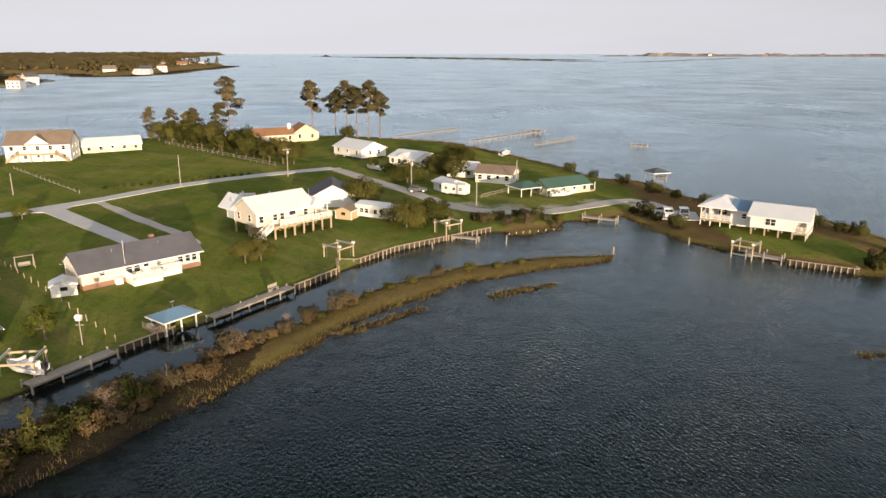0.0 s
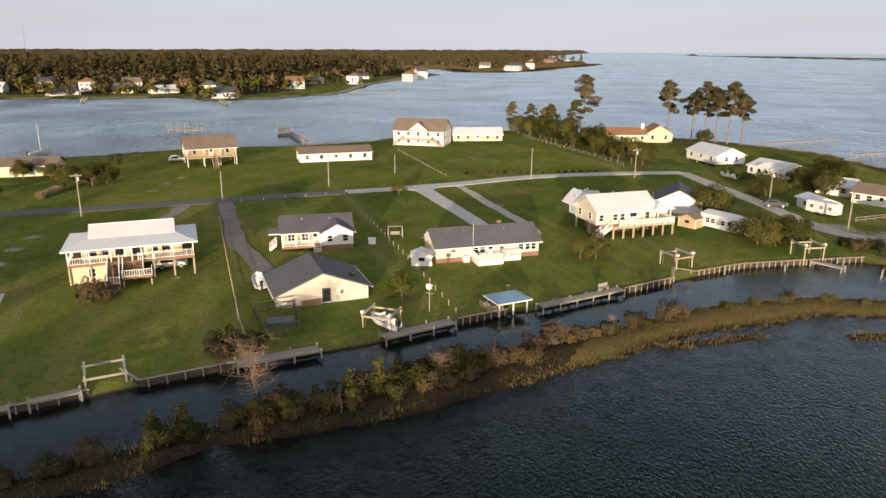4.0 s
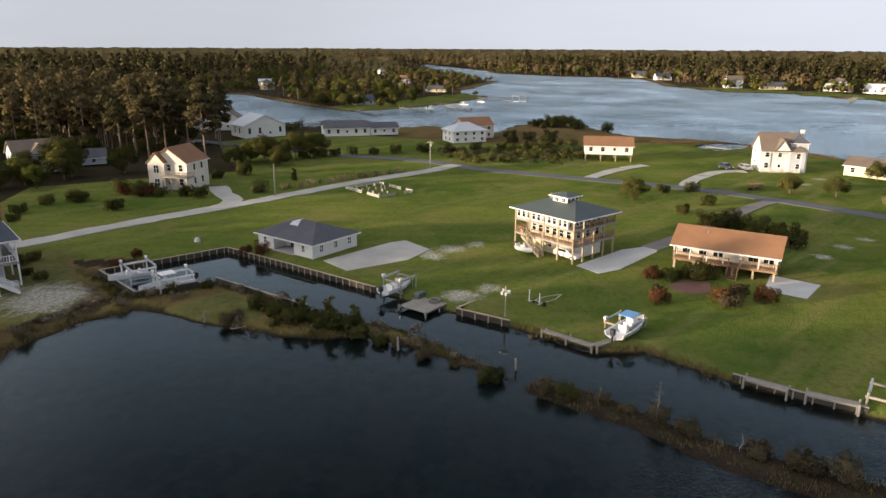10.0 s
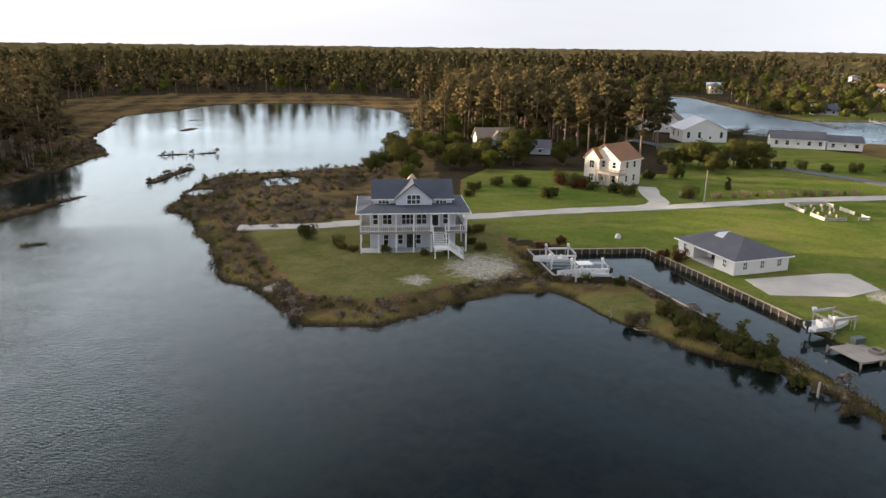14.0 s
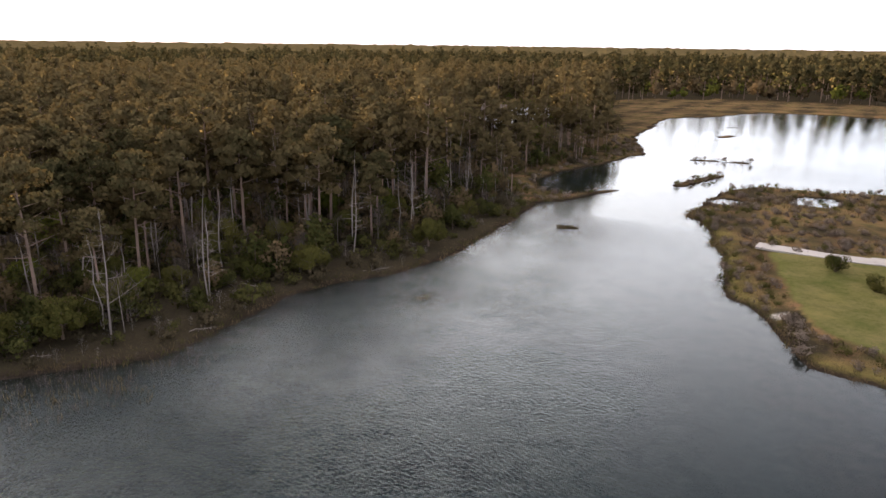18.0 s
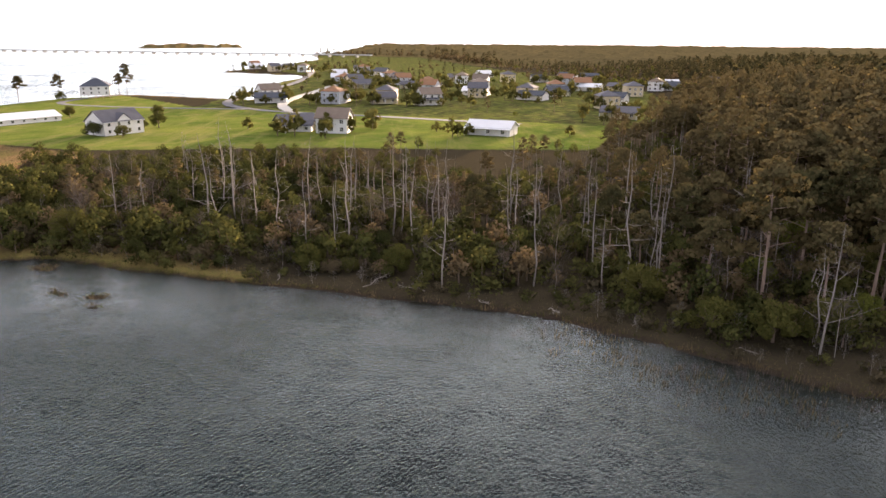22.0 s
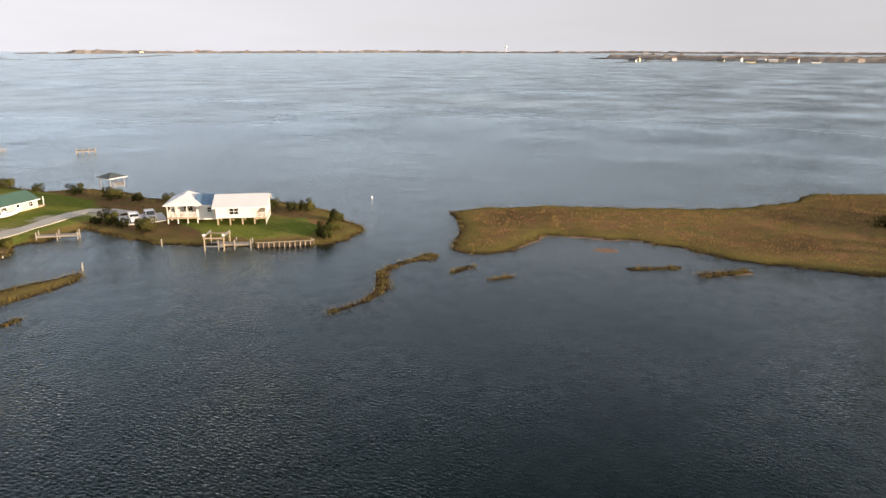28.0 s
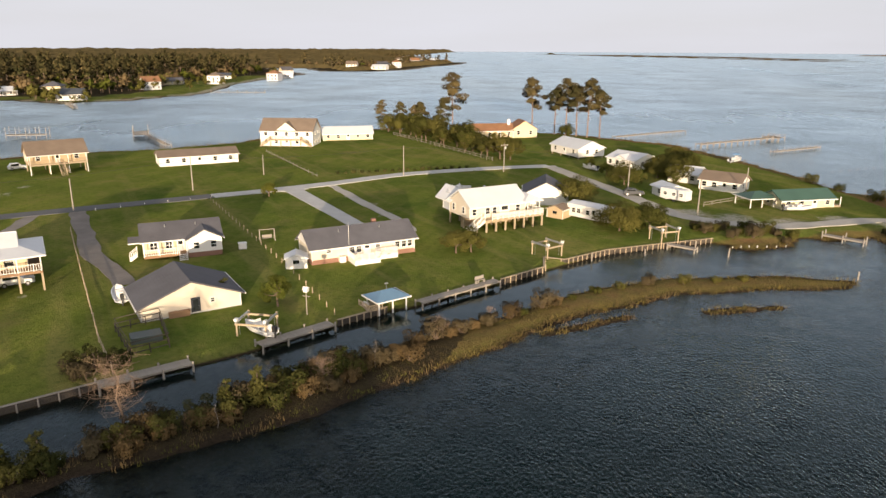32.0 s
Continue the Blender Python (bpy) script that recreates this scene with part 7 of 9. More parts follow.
b = thing("garden_bench", "grey wooden bench on the canal walkway", "bench", -25.2, 88.0, 0.95, 58)
part("seat", Shape().box(-0.8, -0.2, 0.42, 0.8, 0.2, 0.48), M["wood"], b)
part("backrest", Shape().box(-0.8, 0.18, 0.5, 0.8, 0.24, 0.95), M["wood"], b)
for px in (-0.7, 0.7):
    part("leg", Shape().box(px - 0.05, -0.18, 0, px + 0.05, 0.2, 0.42), M["wood"], b)
s = thing("swing_frame", "wooden swing frame on the lawn", "swing", -64.7, 97.3, 0.8, 40)
part("frame", Shape().beam((-1.2, -0.8, 0), (-1.2, 0, 1.9), 0.1).beam((-1.2, 0.8, 0), (-1.2, 0, 1.9), 0.1).beam((1.2, -0.8, 0), (1.2, 0, 1.9), 0.1).beam((1.2, 0.8, 0), (1.2, 0, 1.9), 0.1).beam((-1.3, 0, 1.9), (1.3, 0, 1.9), 0.1), M["wood"], s)
part("seat", Shape().box(-0.8, -0.25, 0.45, 0.8, 0.25, 0.52).box(-0.8, 0.2, 0.52, 0.8, 0.26, 0.95), M["wood"], s)
plot = thing("fence", "low weathered white board fence round a burial plot", "fence", -154.6, -28.8, 0.75, 43)
board = Shape().box(0, -0.03, 0.1, 2.1, 0.03, 0.34).box(0, -0.03, 0.42, 2.1, 0.03, 0.72).mesh("board", M["plotboard"])
for q in range(6):
    if q != 3:
        part("board", board, None, plot, at=pose(2.15 * q, 0, 0, random.uniform(-4, 4)))
    if q not in (1, 4):
        part("board", board, None, plot, at=pose(2.15 * q, 8.9, 0, random.uniform(-4, 4)))
for q in range(4):
    for px in (0.0, 12.9):
        if (q, px) != (2, 12.9):
            part("board", board, None, plot, at=pose(px, 0.1 + 2.2 * q, 0, 0, random.uniform(-4, 4), 90))
post_mesh = Shape().box(-0.07, -0.07, 0, 0.07, 0.07, 0.85).mesh("post", M["plotboard"])
for px in spread(0, 12.9, 7):
    for py in (0.0, 8.9):
        part("post", post_mesh, None, plot, at=pose(px, py, 0))
stone = solid("headstone", Shape().prism([(-0.3, -0.09), (0.3, -0.09), (0.3, 0.09), (-0.3, 0.09)], 0, 0.6).prism([(-0.2, -0.09), (0.2, -0.09), (0.2, 0.09), (-0.2, 0.09)], 0.6, 0.72), M["wood"], "small grey weathered headstone in the grass", "headstone", "headstones in the burial plot", at=pose(-152.2, -24.6, 0.75, 0, 0, 43))
for q in range(13):
    ax, ay = 1.6 + 2.1 * (q % 5) + random.uniform(-0.4, 0.4), 2.0 + 2.4 * (q // 5) + random.uniform(-0.3, 0.3)
    copy_thing(stone, plot.matrix_basis @ pose(ax, ay, 0, random.uniform(-5, 5), 0, random.uniform(-8, 8)) @ Matrix.Diagonal((random.uniform(0.7, 1.2), 1, random.uniform(0.6, 1.2), 1)))
t = thing("boat_trailer", "empty galvanised boat trailer on the bank", "trailer", -84.0, 9.4, 0.8, 130)
part("frame", Shape().beam((-2, -0.7, 0.4), (1.2, -0.7, 0.45), 0.08).beam((-2, 0.7, 0.4), (1.2, 0.7, 0.45), 0.08).beam((1.2, -0.7, 0.45), (3, 0, 0.5), 0.08).beam((1.2, 0.7, 0.45), (3, 0, 0.5), 0.08).beam((-1, -0.8, 0.4), (-1, 0.8, 0.4), 0.1), M["steel"], t)
for py in (-0.9, 0.9):
    part("wheel", Shape().tube([(-1, py - 0.1, 0.3), (-1, py + 0.1, 0.3)], [0.3, 0.3], 12), M["black"], t)
    part("guide_post", Shape().beam((-1.8, py, 0.4), (-1.8, py, 1.9), 0.09), M["trim"], t)
solid("channel_marker", Shape().tube([(0, 0, -1), (0, 0, 0.85)], [0.07, 0.06], 8).box(-0.12, -0.03, 0.5, 0.12, 0.03, 0.78), M["trim"], "white marker post in the channel", "marker", at=pose(87.5, 124, 0))
for px, py in ((-12.6, 106.6), (-5, 112.5), (2.5, 118.5), (7.5, 116.0), (-70.5, -7.5), (24.6, 110.4), (-66.4, 5.0), (38.6, 116.4)):
    solid("mooring_post", Shape().tube([(0, 0, -1), (0, 0, 1.3)], [0.13, 0.11], 7), M["wood"], "weathered wooden mooring pile in the water", "pile", "mooring piles", at=pose(px, py, random.uniform(-0.2, 0.3), random.uniform(-4, 4), random.uniform(-4, 4), 0))


def car(label, x, y, angle, paint="carwhite", tall=1.5, z=0.9):
    r = thing("car", label, "car", x, y, z, angle)
    pts = [(-2.2, 0.35), (-2.2, 0.95), (-1.9, 1.05), (-1.5, tall), (0.3, tall), (1.0, 1.0), (2.1, 0.85), (2.2, 0.4)]
    n = len(pts)
    s = Shape().add([(a, -0.86, b) for a, b in pts] + [(a, 0.86, b) for a, b in pts], [tuple(range(n)), tuple(range(n, 2 * n))[::-1]] + [((k + 1) % n, k, k + n, (k + 1) % n + n) for k in range(n)])
    body = part("body", s, M[paint], r)
    g = Shape().box(-1.45, -0.875, 1.05, 0.3, 0.875, tall - 0.1).add([(0.36, -0.75, tall - 0.06), (0.36, 0.75, tall - 0.06), (1.0, 0.75, 1.04), (1.0, -0.75, 1.04), (0.34, 0, tall - 0.1)], [(0, 3, 2, 1), (0, 1, 4)])
    part("window", g, M["glass"], body)
    for px in (-1.35, 1.35):
        for py in (-0.8, 0.8):
            w = part("wheel", Shape().tube([(px, py - 0.1, 0.33), (px, py + 0.1, 0.33)], [0.33, 0.33], 14), M["black"], r)
            part("rim", Shape().tube([(px, py - 0.11, 0.33), (px, py + 0.11, 0.33)], [0.18, 0.18], 10), M["steel"], w)
    for py in (-0.6, 0.6):
        part("headlight", Shape().box(2.12, py - 0.18, 0.65, 2.21, py + 0.18, 0.8), M["trim"], body)
    return r


car("white car parked by the raised house", 40.4, 135.8, 262, "carwhite", 1.6, 0.45)
car("white van parked by the raised house", 43.2, 135.0, 262, "carwhite", 1.75, 0.5)
slab("driveway_parking", [(38, 133.6), (45.6, 132.4), (47, 139.5), (38.5, 142)], M["concrete"], "pale sandy parking space by the raised house", "driveway", 0.47)
car("dark car parked on the gravel drive", -188.4, 66.0, 20, "cardark")
car("silver car parked on the gravel drive", -187.0, 70.6, 15, "steel")
car("white pickup truck on the lawn", -163.1, 134.4, 60, "carwhite", 1.7)
car("dark car beside the sandy lane", -10.4, 156.4, 10, "cardark")
car("white car parked under the stilt house", -83.4, 66.0, 50, "carwhite", 1.5)
car("white car under the tall house", -103.6, 14.6, 43, "carwhite", 1.5)
c = thing("caravan", "white caravan parked beside the shed", "caravan", -1.6, 153.6, 0.85, -30)
part("body", Shape().box(-3, -1.15, 0.5, 3, 1.15, 2.5).box(-3.0, -1.1, 2.5, 2.6, 1.1, 2.62), M["hull"], c)
for px in (-1.8, 0.2, 1.9):
    window(c, px, 1.3, 0.8, 0.6, "f", -1.15)
for py in (-1.0, 1.0):
    part("wheel", Shape().tube([(0.2, py - 0.1, 0.35), (0.2, py + 0.1, 0.35)], [0.35, 0.35], 12), M["black"], c)


# ---- plants ----
rng = np.random.default_rng(7)


def leaf_cloud(centres, radii, count, size, flat=0.7, lift=0.0):
    """Single leaves or needle tufts scattered in rounded clumps: corners of loose triangles."""
    centres, radii = np.asarray(centres, float), np.asarray(radii, float)
    pick = rng.choice(len(centres), count, p=radii**2 / (radii**2).sum())
    d = rng.normal(size=(count, 3))
    d /= np.linalg.norm(d, axis=1, keepdims=True)
    r = radii[pick] * rng.uniform(0.35, 1.0, count) ** 0.6
    p = centres[pick] + d * r[:, None] * np.array([1, 1, flat])
    a = rng.normal(size=(count, 3))
    a /= np.linalg.norm(a, axis=1, keepdims=True)
    b = np.cross(a, d + 0.4 * rng.normal(size=(count, 3)))
    b /= np.linalg.norm(b, axis=1, keepdims=True) + 1e-9
    s = size * rng.uniform(0.6, 1.4, count)[:, None]
    tri = np.stack([p - a * s * 0.6 - b * s * 0.35, p + a * s * 0.6 - b * s * 0.3, p + b * s * 0.8 + np.array([0, 0, lift])], 1)
    return tri.reshape(-1, 3)


def tris(n, start=0):
    return (np.arange(3 * n).reshape(-1, 3) + start).astype(np.int32)


def puffs(corners):
    """For each corner the way out of its crown, for the soft light on a mass of leaves."""
    c = np.asarray(corners).reshape(-1, 3, 3).mean(1)
    d = (c - c.mean(0)) / (c.std(0) + 0.05)
    d[:, 2] += 0.4
    d /= np.linalg.norm(d, axis=1, keepdims=True) + 1e-6
    return np.repeat(d, 3, axis=0)


def give_way(me, ways):
    me.attributes.new("puff", "FLOAT_VECTOR", "POINT").data.foreach_set("vector", np.asarray(ways, np.float32).ravel())


def leaf_mesh(name, corners, material, crown=False):
    me = mesh_from(name, corners, tris(len(corners) // 3), material)
    if crown:
        give_way(me, puffs(corners))
    return me


def limb_points(base, tip, bend, n=4):
    b, t = Vector(base), Vector(tip)
    off = Vector(rng.normal(size=3)) * bend
    return [b.lerp(t, k / (n - 1)) + off * math.sin(math.pi * k / (n - 1)) for k in range(n)]


def make_pine(tall, leaves, size, seed, bare=0.55):
    """A tall pine: long bare trunk, a few limbs, flat tufted crown."""
    wood = Shape()
    lean = rng.normal(size=2) * 0.25
    wood.tube([(lean[0] * t * t * 2, lean[1] * t * t * 2, tall * t * 0.97) for t in (0, 0.3, 0.6, 0.85, 1)], [0.24, 0.2, 0.15, 0.09, 0.03], 6)
    cs, rs = [], []
    for k in range(13):
        t = bare + (1 - bare) * (k / 12) ** 0.85
        a = k * 2.4 + rng.uniform(-0.4, 0.4)
        reach = (1.2 + 2.9 * (1 - ((t - bare) / (1 - bare)) ** 1.6)) * rng.uniform(0.6, 1.15) * tall / 17
        z = tall * t
        tip = (lean[0] * 2 * t * t + math.cos(a) * reach, lean[1] * 2 * t * t + math.sin(a) * reach, z + reach * 0.25)
        wood.tube(limb_points((lean[0] * 2 * t * t, lean[1] * 2 * t * t, z - 0.2), tip, 0.08), [0.07, 0.055, 0.04, 0.02], 4)
        cs.append(tip)
        rs.append(rng.uniform(1.2, 2.0) * tall / 17)
        cs.append((tip[0] * 0.5, tip[1] * 0.5, tip[2] + 0.3))
        rs.append(rng.uniform(1.0, 1.6) * tall / 17)
    for k in range(4):
        z = tall * rng.uniform(0.12, max(bare, 0.25))
        a = rng.uniform(0, 6.28)
        wood.tube(limb_points((0, 0, z), (math.cos(a) * 1.1, math.sin(a) * 1.1, z + 0.3), 0.05), [0.05, 0.04, 0.03, 0.015], 4)
    return wood, leaf_cloud(cs, rs, leaves, size, 0.55)


def make_broad(tall, wide, leaves, size, seed):
    """A round broad-leaved tree with forked limbs."""
    wood = Shape().tube([(0, 0, 0), (0.05, 0.03, tall * 0.18), (0, 0.08, tall * 0.35)], [0.22, 0.17, 0.14], 7)
    cs, rs = [], []
    for k in range(9):
        a = k * 2.4 + rng.uniform(-0.3, 0.3)
        r = wide / 2 * math.sqrt((k + 0.6) / 9.5)
        z = tall * (0.92 - 0.5 * (r / (wide / 2)) ** 2) * rng.uniform(0.9, 1.05)
        tip = (math.cos(a) * r, math.sin(a) * r, z)
        wood.tube(limb_points((0, 0.05, tall * rng.uniform(0.22, 0.36)), tip, 0.15), [0.11, 0.08, 0.05, 0.02], 5)
        cs.append((tip[0], tip[1], tip[2] - 0.25))
        rs.append(wide * rng.uniform(0.17, 0.25))
        cs.append((tip[0] * 0.75, tip[1] * 0.75, tip[2] - tall * 0.18))
        rs.append(wide * rng.uniform(0.13, 0.2))
    return wood, leaf_cloud(cs, rs, leaves, size, 0.8)


def twig_cloud(tall, count, wide=0.34):
    """Fine bare twigs that rise and fan out from a stem: corners of thin slivers."""
    z = tall * rng.uniform(0.15, 0.95, count)
    a = rng.uniform(0, 6.283, count)
    r = tall * wide * rng.uniform(0, 1, count) * np.sin(np.clip(z / tall, 0.1, 0.95) * 3.0)
    out = np.stack([np.cos(a), np.sin(a), np.zeros(count)], -1)
    p = out * r[:, None] + np.stack([np.zeros(count), np.zeros(count), z], -1)
    d = out * rng.uniform(0.2, 0.9, (count, 1)) + rng.normal(size=(count, 3)) * 0.3 + np.array([0, 0, 0.7])
    d *= (rng.uniform(0.5, 1.3, count) * tall / 6 / np.linalg.norm(d, axis=1))[:, None]
    s = np.cross(d, rng.normal(size=(count, 3)))
    s *= 0.035 / (np.linalg.norm(s, axis=1, keepdims=True) + 1e-9)
    return np.stack([p - s, p + s, p + d], 1).reshape(-1, 3)


def make_bush(tall, wide, leaves, size, seed, spread_low=True):
    wood = Shape()
    cs, rs = [], []
    for k in range(7):
        a, r = k * 2.4, wide * 0.42 * math.sqrt((k + 0.4) / 7)
        z = tall * rng.uniform(0.45, 0.85) * (1 - 0.3 * r / wide)
        tip = (math.cos(a) * r, math.sin(a) * r, z)
        wood.tube(limb_points((math.cos(a) * 0.12, math.sin(a) * 0.12, 0), tip, 0.08), [0.05, 0.04, 0.03, 0.012], 4)
        cs += [tip, (tip[0] * 1.05, tip[1] * 1.05, z * 0.5)]
        rs += [tall * rng.uniform(0.2, 0.3), tall * rng.uniform(0.16, 0.26)]
    return wood, leaf_cloud(cs, rs, leaves, size, 0.9)


def make_dead(tall, seed, twigs=26, fine=3, reach_of=0.3):
    """A bare, bleached tree with many fine branches."""
    wood = Shape()
    lean = rng.normal(size=2) * 0.3
    kink = rng.normal(size=(5, 2)) * 0.22
    kink[0] = 0
    wood.tube([(lean[0] * t + kink[i][0], lean[1] * t + kink[i][1], tall * t) for i, t in enumerate((0, 0.25, 0.5, 0.75, 1))], [0.125, 0.105, 0.08, 0.05, 0.012], 6)
    for k in range(twigs):
        t = 0.25 + 0.72 * k / twigs
        a = k * 2.4 + rng.uniform(-0.5, 0.5)
        form = 0.4 + 0.6 * math.sin(math.pi * min(1.0, (t - 0.15) / 0.85)) if twigs >= 30 else 1.15 - t
        reach = tall * reach_of * form * rng.uniform(0.3, 1.3)
        if twigs < 30 and rng.uniform() < 0.35:
            continue
        b = Vector((lean[0] * t, lean[1] * t, tall * t))
        e = b + Vector((math.cos(a) * reach, math.sin(a) * reach, reach * rng.uniform(-0.1, 0.6)))
        pts = limb_points(b, e, 0.1)
        wood.tube(pts, [0.05 * (1.2 - t), 0.035 * (1.2 - t), 0.025 * (1.2 - t), 0.008], 4)
        for q in range(fine):
            m = pts[1 + q % 2] if q < 3 else pts[2].lerp(pts[3], rng.uniform())
            f = m + Vector(rng.normal(size=3)) * reach * 0.3 + Vector((0, 0, reach * 0.15))
            wood.tube([m, m.lerp(f, 0.5), f], [0.018, 0.013, 0.005], 3)
    return wood


KINDS = {}


def kind_of(name):
    """Builds each variety of plant once: its wood and its leaves."""
    if name in KINDS:
        return KINDS[name]
    fam, k = name.split(":")
    k = int(k)
    if fam == "pine":
        w, l = make_pine((16.5, 14.5, 18, 15.5)[k % 4], 2600, 0.40, k, (0.48, 0.54, 0.42, 0.5)[k % 4])
        made = (w.mesh("trunk", M["pinebark"]), leaf_mesh("crown", l, M["pine"], True))
    elif fam == "broad":
        w, l = make_broad((6.0, 5.0, 7.0)[k % 3], (6.8, 5.4, 6.4)[k % 3], 4800, 0.20, k)
        made = (w.mesh("trunk", M["bark"]), leaf_mesh("crown", l, M["broad"], True))
    elif fam == "oak":
        w, l = make_broad((5.0, 5.6)[k % 2], (9.0, 8.2)[k % 2], 7000, 0.20, k)
        made = (w.mesh("trunk", M["bark"]), leaf_mesh("crown", l, M["broad"], True))
    elif fam == "spring":
        w, l = make_broad((5.2, 6.2)[k % 2], (4.8, 5.0)[k % 2], 3400, 0.19, k)
        made = (w.mesh("trunk", M["bark"]), leaf_mesh("crown", l, M["spring"], True))
    elif fam == "cedar":
        w = Shape().tube([(0, 0, 0), (0, 0, 3.4)], [0.1, 0.02], 5)
        cs = [(rng.normal() * 0.2, rng.normal() * 0.2, z) for z in np.linspace(0.5, 3.3, 8)]
        made = (w.mesh("trunk", M["bark"]), leaf_mesh("crown", leaf_cloud(cs, [0.25 + 0.75 * (1 - c[2] / 3.7) for c in cs], 900, 0.2), M["bushy"]))
    elif fam in ("bush", "redbush", "oliveb", "greenb", "rustb"):
        w, l = make_bush((2.2, 1.7, 2.6)[k % 3], (2.8, 2.4, 3.0)[k % 3], 1500, 0.135, k)
        made = (w.mesh("stem", M["bark"]), leaf_mesh("foliage", l, M[{"bush": "bushy", "redbush": "redleaf", "oliveb": "olive", "greenb": "broad", "rustb": "rustleaf"}[fam]], True))
    elif fam == "dead":
        made = (make_dead((7.5, 9.5, 6.0, 12.0)[k % 4], k).mesh("trunk", M["dead"]), None)
    elif fam == "bleached":
        made = (make_dead((8.0, 6.5)[k % 2], k, 64, 7, 0.36).mesh("trunk", M["twig"]), None)
    elif fam == "snag":
        made = (make_dead((13.0, 11.0, 15.0)[k % 3], k, 18, 3, 0.27).mesh("trunk", M["dead"]), None)
    else:
        c = []
        for q in range(170):
            a, r = rng.uniform(0, 6.28), rng.uniform(0, 0.45)
            x, y, o = math.cos(a) * r, math.sin(a) * r, rng.normal(size=2) * 0.3
            c += [(x - 0.03, y, 0), (x + 0.03, y, 0), (x + o[0] + x * 0.8, y + o[1] + y * 0.8, rng.uniform(0.8, 1.5))]
        made = (None, leaf_mesh("foliage", np.array(c), M["pampas"]))
    KINDS[name] = made
    return made


WORDS = {"oak": ("oak_tree", "tree", "low spreading olive-green oak by the houses"), "pine": ("pine_tree", "tree", "tall pine with bare red-brown trunk and dark crown"), "broad": ("tree", "tree", "round dense green tree on the grass"), "spring": ("tree", "tree", "light green spring-leaved tree"),
         "cedar": ("cedar_tree", "tree", "small dark conical cedar"), "bush": ("shrub", "shrub", "dark green wax myrtle shrub"), "redbush": ("shrub", "shrub", "reddish-brown leafy shrub by the house"),
         "rustb": ("shrub", "shrub", "rust-brown twiggy shrub on the canal berm"), "oliveb": ("shrub", "shrub", "dry olive-brown twiggy shrub"), "greenb": ("shrub", "shrub", "rounded green garden shrub"), "dead": ("dead_tree", "tree", "bare bleached dead tree with fine branches"), "bleached": ("dead_tree", "tree", "leafless pinkish-grey tree with dense fine twigs"),
         "snag": ("dead_tree", "tree", "tall bare bleached pine snag"), "pampas": ("plume_grass", "ornamental grass", "pale plume grass tuft beside the lane")}


def plant(name, x, y, scale=1.0, z=None, turn=None, tilt=0.0):
    fam = name.split(":")[0]
    n, cat, label = WORDS[fam]
    if z is None:
        px, py = np.array([x]), np.array([y])
        z = float(height_of(land(px, py), lawns(px, py), px, py)[0]) - 0.05
    root = thing(n, label, cat, 0, 0, 0)
    root.matrix_basis = pose(x, y, max(z, -0.2), tilt, 0, rng.uniform(0, 360) if turn is None else turn) @ Matrix.Diagonal((scale, scale, scale * rng.uniform(0.92, 1.08), 1))
    for me in kind_of(name):
        if me:
            part(me.name.split(".")[0], me, None, root)
    return root


def row(fam, variants, places, lo=0.85, hi=1.15, z=None):
    for k, (x, y) in enumerate(places):
        plant(f"{fam}:{k % variants}", x, y, rng.uniform(lo, hi), z)


row("pine", 4, [(-56.4, 264), (-47.5, 262), (-43, 260), (-38.8, 258), (-34.6, 256), (-30.5, 258), (-84, 252)], 1.0, 1.2)
row("broad", 3, [(-107.5, 246), (-101.2, 242), (-92, 235), (-86, 229), (-78, 222), (-70.7, 217), (-63, 209), (-56, 201), (-51, 196.5), (-47.8, 196), (-74, 226), (-96, 240), (-67, 213), (-59, 205), (-81, 226), (-89, 233), (-76, 219), (-65, 208)], 1.05, 1.5)
row("pine", 4, [(-103, 248), (-97, 246), (-112, 250), (-92, 240), (-80, 230)], 0.6, 0.8)
plant("oak:0", -21.1, 142.8, 1.1)
row("oak", 2, [(-10.2, 124), (-5.3, 127.1), (-6.5, 180.7), (-1.6, 193), (-13.5, 168.5)], 0.85, 1.0)
row("broad", 3, [(-3.2, 199.3), (-6.5, 180.7), (0.1, 189.6), (-41.2, 251), (1, 196), (-2, 172)], 0.8, 1.12)
row("broad", 3, [(-32.9, 100.9), (-30.9, 102.4)], 0.62, 0.75)
row("spring", 2, [(-18.8, 179.4), (-24, 187), (-84, 127.9), (-46.4, 71.2), (-172, 104.7)], 0.55, 0.75)
row("broad", 3, [(-148.1, 33.5), (-156.8, 69.5), (-153.6, 78), (-150.8, 99.8), (-173.4, 97), (-150, 103), (-154, 96), (-168.8, 101)], 0.75, 1.0)
row("greenb", 3, [(-155.5, 41.5), (-135.3, 40.5), (-172.9, 122.2), (-143.2, 47.7), (-127, 44.4), (-125.3, 46), (-119.5, 52), (-118, 55), (-121, 49), (-157.2, 48.3)], 1.0, 1.5)
row("redbush", 3, [(-85.4, 23.9), (-95.2, 25.2), (-84.9, 31.7), (-85.7, 37.1)], 1.0, 1.3)
row("bush", 3, [(-126.8, 41.9), (-124.9, 43.3), (-124.0, 44.9), (-123.2, 46.5), (-113.7, 50.7), (-111.4, 51.0), (-118.2, 53.3)], 1.1, 1.5)
row("greenb", 3, [(-94.2, 27.7), (-95.5, 29.5), (-94.4, 31.1), (-95.1, 33.0)], 0.9, 1.2)
row("oliveb", 3, [(-84.0, 32.5), (-88.6, 35.0)], 0.9, 1.2)
row("oliveb", 3, [(-54.0, 47.6), (-53.2, 49.4), (-80.9, 51.2), (-79.5, 53.2)], 0.9, 1.3)
